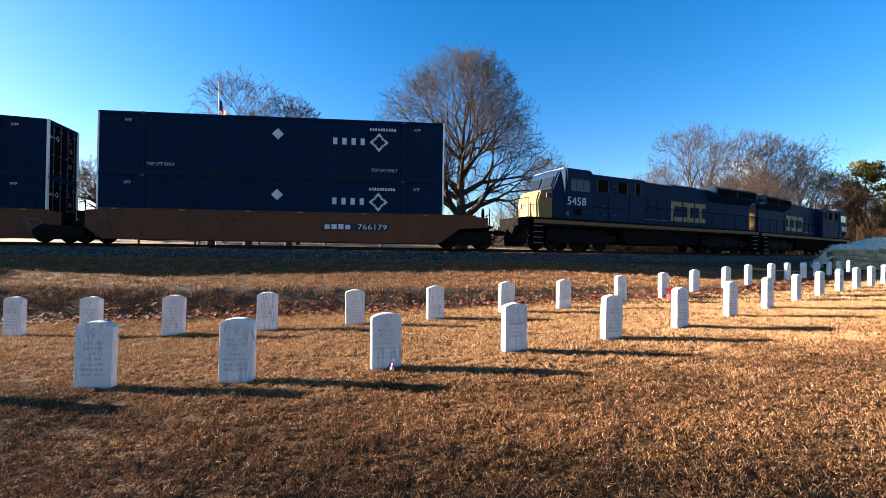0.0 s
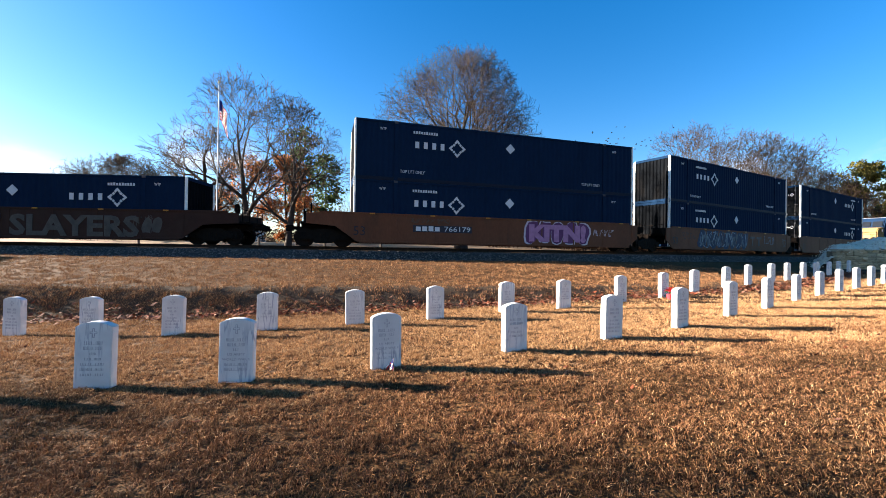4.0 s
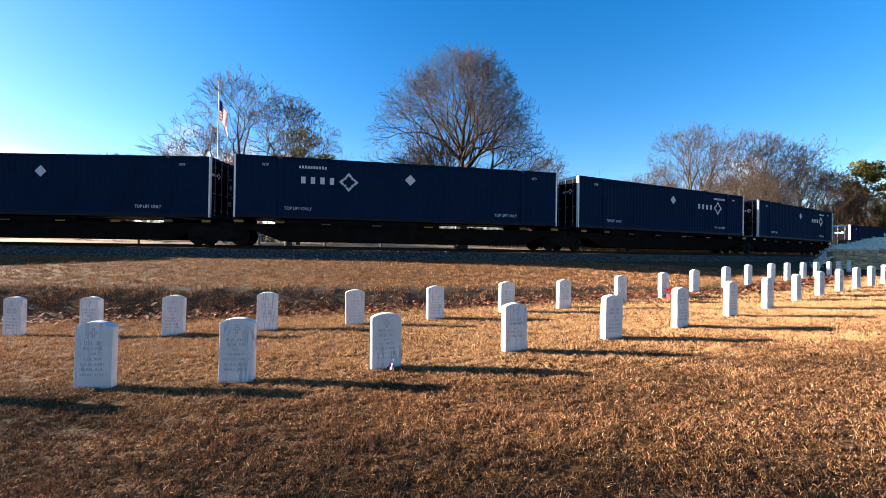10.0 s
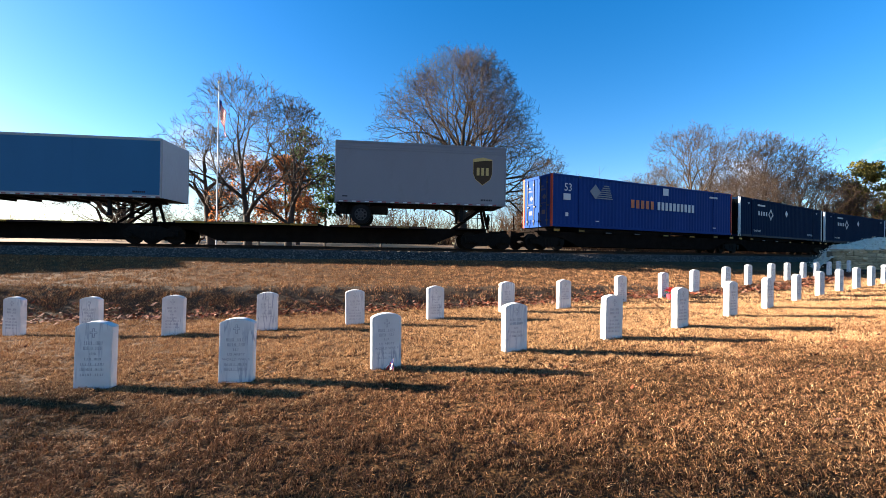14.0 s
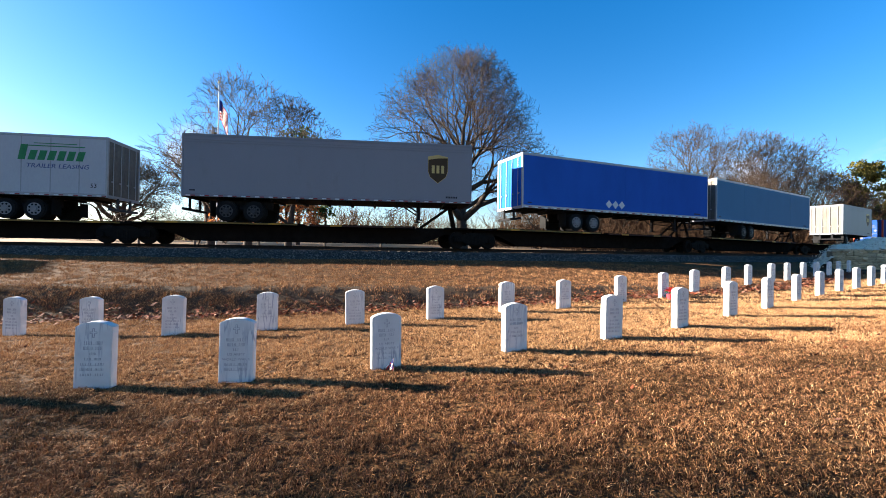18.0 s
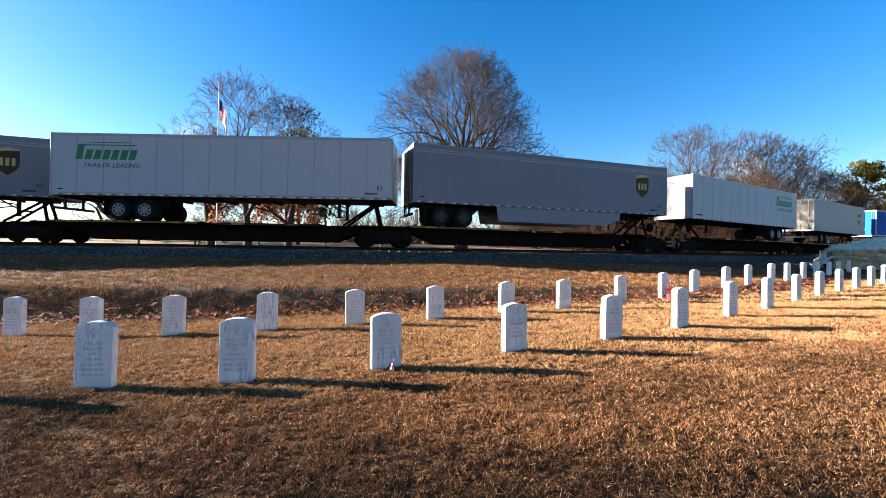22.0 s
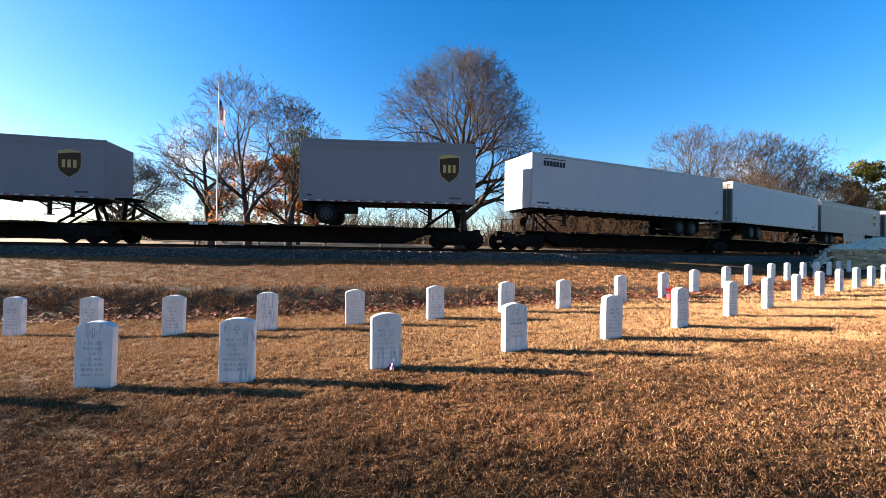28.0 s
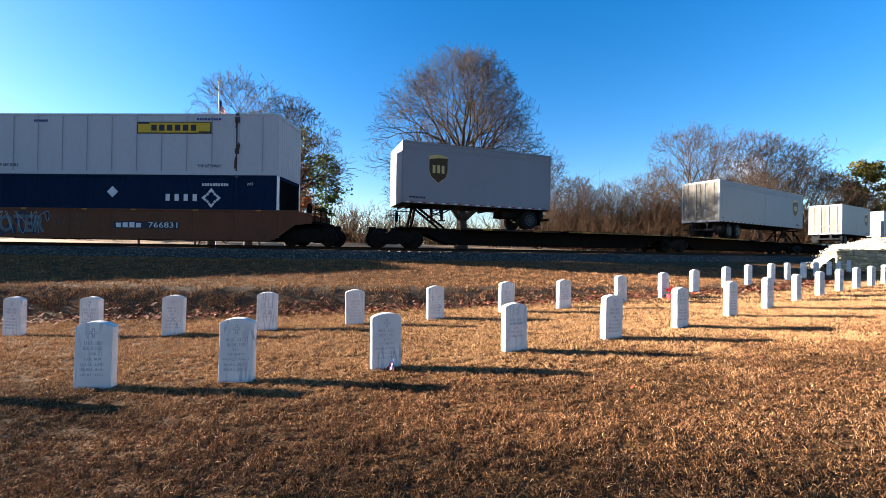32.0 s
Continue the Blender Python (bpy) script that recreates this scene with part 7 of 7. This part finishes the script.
# ================= small things on the lawn =================
def small_flag(x, y):
    """The cloth droops from the tip of the stick to a point, its stripes fanning down to the grass."""
    f = thing("small_flag", "small striped grave flag drooping against a headstone", "flag", m=Matrix.Translation((x, y, gz(x, y))) @ Matrix.Rotation(radians(-40), 4, "Z"))
    part("stick", rod(bmesh.new(), (0.055, 0.01, -0.05), (0.062, 0.0, 0.155), 0.004, seg=6), WOOD, f)
    tip, foot = Vector((0.058, 0, 0.15)), (-0.075, 0.055)
    for k in range(6):
        xs = [foot[0] + (foot[1] - foot[0]) * q / 6 for q in (k, k + 1)]
        lows = [Vector((a, -0.012 * math.sin(k * 2.1), 0.012 + 0.012 * math.cos(k * 1.7))) for a in xs]
        high = [lows[0].lerp(tip, 0.62), lows[1].lerp(tip, 0.62)]
        bm = bmesh.new()
        bm.faces.new([bm.verts.new(p) for p in (lows[0], lows[1], high[1], high[0])])
        bmesh.ops.solidify(bm, geom=bm.faces[:], thickness=0.003)
        part("stripe", bm, FLAG_RED if k % 2 else FLAG_WHITE, f)
    corner = Vector((foot[1], 0, 0.035))
    bm = bmesh.new()
    bm.faces.new([bm.verts.new(p) for p in (corner + Vector((0.006, -0.008, 0)), tip, Vector((foot[0], -0.008, 0.012)).lerp(tip, 0.58), Vector((0.012, -0.016, 0.075)))])
    bmesh.ops.solidify(bm, geom=bm.faces[:], thickness=0.003)
    part("canton", bm, FLAG_BLUE, f)


small_flag(-0.56, 4.36)
pot = thing("poinsettia", "bright red poinsettia flowers against a headstone", "flowers", m=Matrix.Translation((5.70, 10.02, gz(5.70, 10.02))))
bm = rod(bmesh.new(), (0, 0, -0.02), (0, 0, 0.14), 0.07, 0.09, 12)
part("pot", bm, FLAG_RED, pot)
rf = random.Random(3)
pet = bmesh.new()
gr = bmesh.new()
for k in range(9):
    c = Vector((rf.uniform(-0.15, 0.15), rf.uniform(-0.1, 0.1), rf.uniform(0.16, 0.32)))
    for j in range(6):
        a = j * 1.047 + rf.random()
        tip = c + Vector((math.cos(a) * 0.09, math.sin(a) * 0.09, rf.uniform(-0.03, 0.03)))
        sd = Vector((-math.sin(a), math.cos(a), 0)) * 0.03
        mid = c.lerp(tip, 0.5) + Vector((0, 0, 0.012))
        vs = [pet.verts.new(q) for q in (c, mid + sd, tip, mid - sd)]
        pet.faces.new(vs)
    a = rf.random() * 6.28
    tip = c + Vector((math.cos(a) * 0.12, math.sin(a) * 0.12, -0.06))
    sd = Vector((-math.sin(a), math.cos(a), 0)) * 0.03
    vs = [gr.verts.new(q) for q in (c - Vector((0, 0, 0.02)), c.lerp(tip, 0.5) + sd, tip, c.lerp(tip, 0.5) - sd)]
    gr.faces.new(vs)
part("petals", pet, PETAL, pot)
part("foliage", gr, GREENERY, pot)


# ================= grass and leaves =================
def ripple_at(x, y):
    return np.array([noise.noise((a * 0.9, b * 0.9, 0.0)) * 0.030 + noise.noise((a * 2.7, b * 2.7, 4.0)) * 0.012 for a, b in zip(x, y)])


def blades(name, x, y, hgt, width, material, label, r):
    n = len(x)
    z = ground_z(x, y) + ripple_at(x, y)
    a = r.uniform(0, 6.283, n)
    side = np.stack((np.cos(a), np.sin(a), np.zeros(n)), 1) * width[:, None]
    lean = r.normal(0, 0.32, (n, 2)) * hgt[:, None]
    base = np.stack((x, y, z - 0.004), 1)
    tip = base + np.stack((lean[:, 0], lean[:, 1], hgt * r.uniform(0.6, 1.0, n)), 1)
    v = np.stack((base - side, base + side, tip), 1).reshape(-1, 3)
    f = np.arange(n * 3).reshape(n, 3)
    return tagged(from_arrays(name, v, f, material), label, "grass", kind="stuff")


def curled_blades(name, x, y, hgt, width, material, label, r, curl=0.5):
    """Withered blades that rise, bend over and curl sideways: a strip of two pieces each."""
    n = len(x)
    z = ground_z(x, y) + ripple_at(x, y)
    a = r.uniform(0, 6.283, n)
    side = np.stack((np.cos(a), np.sin(a), r.normal(0, 0.3, n)), 1) * width[:, None]
    d0 = r.normal(0, 0.35, (n, 2))
    d1 = d0 + r.normal(0, curl * 1.4, (n, 2))
    p0 = np.stack((x, y, z - 0.006), 1)
    h = hgt[:, None]
    p1 = p0 + np.concatenate((d0, np.full((n, 1), 1.0)), 1) * h * 0.55
    p2 = p1 + np.concatenate((d1, r.uniform(-0.3, 0.9, (n, 1))), 1) * h * 0.5
    v = np.stack((p0 - side * 0.8, p0 + side * 0.8, p1 - side, p1 + side, p2), 1).reshape(-1, 3)
    i = (np.arange(n) * 5)[:, None]
    f = np.concatenate([i + np.array([t]) for t in ((0, 1, 3), (0, 3, 2), (2, 3, 4))])
    return tagged(from_arrays(name, v, f, material), label, "grass", kind="stuff")


r = np.random.default_rng(11)


def lawn_points(n, y0, y1, power):
    """Random places in the widening stretch of lawn before the stand, denser near it."""
    y = y0 + (y1 - y0) * r.random(n) ** power
    return r.uniform(-1.22, 1.22, n) * y * 0.98, y


def tufts(x, y):
    """How thick the grass stands: wide patches, tufts, and small clumps."""
    wide = np.array([noise.noise((a * 1.1, b * 1.5, 3.0)) for a, b in zip(x, y)])
    tuft = np.array([noise.noise((a * 4.5, b * 5.5, 9.0)) for a, b in zip(x, y)])
    clump = np.array([noise.noise((a * 15, b * 15, 7.0)) for a, b in zip(x, y)])
    return wide, tuft, clump


def brown_shade_share(x, y, wide, tuft):
    """Share of brown blades, which also darken the near lawn in place of shade: below a slanting, ragged edge, with
    straw-coloured patches in it.
    """
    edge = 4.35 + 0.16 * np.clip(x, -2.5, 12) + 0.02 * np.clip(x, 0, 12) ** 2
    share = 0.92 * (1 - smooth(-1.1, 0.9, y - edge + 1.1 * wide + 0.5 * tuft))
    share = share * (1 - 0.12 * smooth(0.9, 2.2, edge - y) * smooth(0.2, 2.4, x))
    # more brown to the left, in place of the darker backlit look
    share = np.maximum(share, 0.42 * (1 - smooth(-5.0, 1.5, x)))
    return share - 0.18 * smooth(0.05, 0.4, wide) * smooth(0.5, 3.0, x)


x, y = lawn_points(310000, 1.6, 5.2, 0.75)
wide, tuft, clump = tufts(x, y)
keep = 0.3 * wide + 0.6 * tuft + 0.9 * clump > r.uniform(-0.6, 0.1, len(x))
x, y, wide, tuft, clump = x[keep], y[keep], wide[keep], tuft[keep], clump[keep]
tall = (0.020 + 0.022 * r.random(len(x))) * (1 + 0.6 * tuft + 1.0 * np.clip(clump, -0.6, 0.6))
broad = 0.0016 + 0.0012 * r.random(len(x))
dark = brown_shade_share(x, y, wide, tuft) > r.random(len(x))
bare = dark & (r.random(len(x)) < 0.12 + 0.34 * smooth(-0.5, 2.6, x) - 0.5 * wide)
for pick, material, label in ((~dark, STRAW, "short dry straw-coloured grass blades of the lawn"), (dark & ~bare, BROWN_AND_SHADE, "short brown lawn grass blades, partly darkened in place of shade"),
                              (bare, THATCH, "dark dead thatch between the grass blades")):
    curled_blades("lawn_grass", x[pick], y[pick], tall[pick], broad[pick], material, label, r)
x, y = lawn_points(360000, 5.0, 9.2, 0.85)
wide, tuft, clump = tufts(x, y)
keep = 0.4 * wide + 0.7 * tuft + 0.6 * clump > r.uniform(-0.75, 0.05, len(x))
x, y, wide, tuft, clump = x[keep], y[keep], wide[keep], tuft[keep], clump[keep]
tall = (0.020 + 0.028 * r.random(len(x))) * (1 + 0.5 * tuft + 0.8 * np.clip(clump, -0.5, 0.6))
broad = 0.0026 + 0.0018 * r.random(len(x))
dark = brown_shade_share(x, y, wide, tuft) > r.random(len(x))
for pick, material, label in ((~dark, STRAW, "short dry straw-coloured grass blades of the lawn"), (dark, BROWN_AND_SHADE, "short brown lawn grass blades, partly darkened in place of shade")):
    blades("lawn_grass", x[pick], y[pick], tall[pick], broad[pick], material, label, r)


def foot_of(x, y):
    return 11.9 - 3.3 * smooth(4, 22, to_track(x, y)[1])


x, y = lawn_points(280000, 8.5, 19.0, 0.9)
q, s = to_track(x, y)
clump = np.array([noise.noise((a * 3.5, b * 3.5, 2.0)) + 0.6 * noise.noise((a * 9, b * 9, 5.0)) for a, b in zip(x, y)])
keep = (q > 3.8) & (clump > r.uniform(-0.6, 0.1, len(x)))
x, y, clump, q = x[keep], y[keep], clump[keep], q[keep]
verge = q < foot_of(x, y)
tall = (0.025 + 0.035 * r.random(len(x))) * (1 + 1.3 * np.clip(clump, -0.4, 0.8) * np.where(verge, 1.7, 0.6))
broad = 0.004 + 0.004 * r.random(len(x))
dark = verge & (r.random(len(x)) < 0.88 - 0.3 * clump)
for pick, material, label in ((~dark, STRAW, "short dry grass on the far lawn and verge"), (dark, BROWN_AND_SHADE, "withered brown grass on the rough verge")):
    blades("lawn_grass", x[pick], y[pick], tall[pick], broad[pick], material, label, r)
n = 110000
x, y = r.uniform(-20, 22, n), r.uniform(5, 19, n)
_, soil = ground_z(x, y, True)
keep = soil > r.random(n) * 0.9 + 0.1
blades("bank_thatch", x[keep], y[keep], 0.03 + 0.07 * r.random(keep.sum()), np.full(keep.sum(), 0.004), THATCH, "dark matted thatch on the bank", r)


def leaf_litter(name, x, y, size, label, lift=0.03):
    n = len(x)
    z = ground_z(x, y) + lift * (1 + 1.3 * r.random(n))
    c = np.stack((x, y, z), 1)
    a = r.uniform(0, 6.283, n)
    u = np.stack((np.cos(a), np.sin(a), r.normal(0, 0.35, n)), 1) * size[:, None]
    w = np.stack((-np.sin(a), np.cos(a), r.normal(0, 0.35, n)), 1) * size[:, None] * 0.6
    up = np.array([[0, 0, 1.0]]) * size[:, None] * 0.4
    v = np.stack((c - u + up, c + w, c + u + up * 0.5, c - w + up * 0.3), 1).reshape(-1, 3)
    i = (np.arange(n) * 4)[:, None]
    f = np.concatenate((i + np.array([[0, 1, 2]]), i + np.array([[0, 2, 3]])))
    return tagged(from_arrays(name, v, f, LEAF), label, "leaves", kind="stuff")


n = 110000
x, y = r.uniform(-18, 22, n), r.uniform(5, 20, n)
q, s = to_track(x, y)
foot = 11.9 - 3.3 * smooth(4, 22, s)
d = q - foot
keep = np.abs(d - 0.10) < 0.62 * r.random(n) ** 0.8
leaf_litter("leaf_litter", x[keep], y[keep], r.uniform(0.034, 0.064, keep.sum()), "red-brown fallen leaves drifted along the foot of the bank")
x, y = lawn_points(420, 2.6, 13.0, 0.8)
leaf_litter("scattered_leaves", x, y, r.uniform(0.016, 0.034, len(x)), "few fallen leaves scattered over the lawn", 0.012)


# ================= a flock that flies up from the wood =================
def bird_meshes():
    bm = bmesh.new()
    bmesh.ops.create_uvsphere(bm, u_segments=8, v_segments=6, radius=0.06, matrix=Matrix.Diagonal((2.0, 0.8, 0.8, 1)))
    body = bpy.data.meshes.new("body")
    bm.to_mesh(body)
    bm.clear()
    prism(bm, [(-0.06, 0.0), (0.07, 0.0), (0.03, 0.14), (-0.05, 0.24), (-0.03, 0.12)], -0.004, 0.004)
    bm.transform(Matrix(((1, 0, 0, 0), (0, 0, 1, 0), (0, 1, 0, 0), (0, 0, 0, 1))))
    bmesh.ops.recalc_face_normals(bm, faces=bm.faces)
    wing = bpy.data.meshes.new("wing")
    bm.to_mesh(wing)
    bm.free()
    return body, wing


BIRD_BODY, BIRD_WING = bird_meshes()
FLOCK = []
rbird = random.Random(15)
for k in range(34):
    b = thing("bird", "small dark bird of a flock", "bird", "flock over the wood")
    link_mesh("body", BIRD_BODY, BIRD, b)
    for way in (1, -1):
        w = link_mesh("wing", BIRD_WING, BIRD, b)
        w.matrix_basis = Matrix.Diagonal((1, way, 1, 1)) @ Matrix.Rotation(radians(rbird.uniform(-25, 45)), 4, "X")
    depth = rbird.uniform(48, 60)
    u = rbird.uniform(0.37, 0.66)
    v = rbird.uniform(0.262, 0.325) if u > 0.45 else rbird.uniform(0.275, 0.31)
    perch = Vector(((u + 0.02) * 47, 47, gz((u + 0.02) * 47, 47) + 0.05))
    rest = Vector(((u - 0.12) * 46, 46, gz((u - 0.12) * 46, 46) + 0.05))
    up = Vector((u * depth, depth, EYE + v * depth))
    FLOCK.append((b, perch, rest, up, rbird.uniform(0, 0.35), rbird.uniform(1.2, 2.2)))


# ================= what moves =================
def motions():
    for b, perch, rest, up, wait, drift in FLOCK:
        face = Matrix.Rotation(radians(165), 4, "Z")
        walk(b, [(t, Matrix.Translation(p) @ face) for t, p in (
            (0, perch), (1.9 + wait, perch), (2.5 + wait, perch.lerp(up, 0.75)), (3.0 + wait, up), (3.6 + wait, up + Vector((-drift, 0.4, 0.2))),
            (4.6 + wait, rest.lerp(up, 0.35)), (5.4, rest), (32, rest))])
    sway = [(0, 0), (3, 12), (6, -14), (8, 4), (9, 14), (11, -4), (13, -16), (16, 6), (19, 12), (21, -6), (23, 10), (25, 0), (28, -12), (30, 2), (32, -14)]
    walk(flag, [(t, Matrix.Translation((fx, fy, fz)) @ Matrix.Rotation(radians(a), 4, "Z")) for t, a in sway])
    times = [float(t) for t in range(0, 33)]
    for ob, place, offset in MOVING:
        walk(ob, [(t, car_pose(place + travel(t)) @ offset) for t in times])


motions()
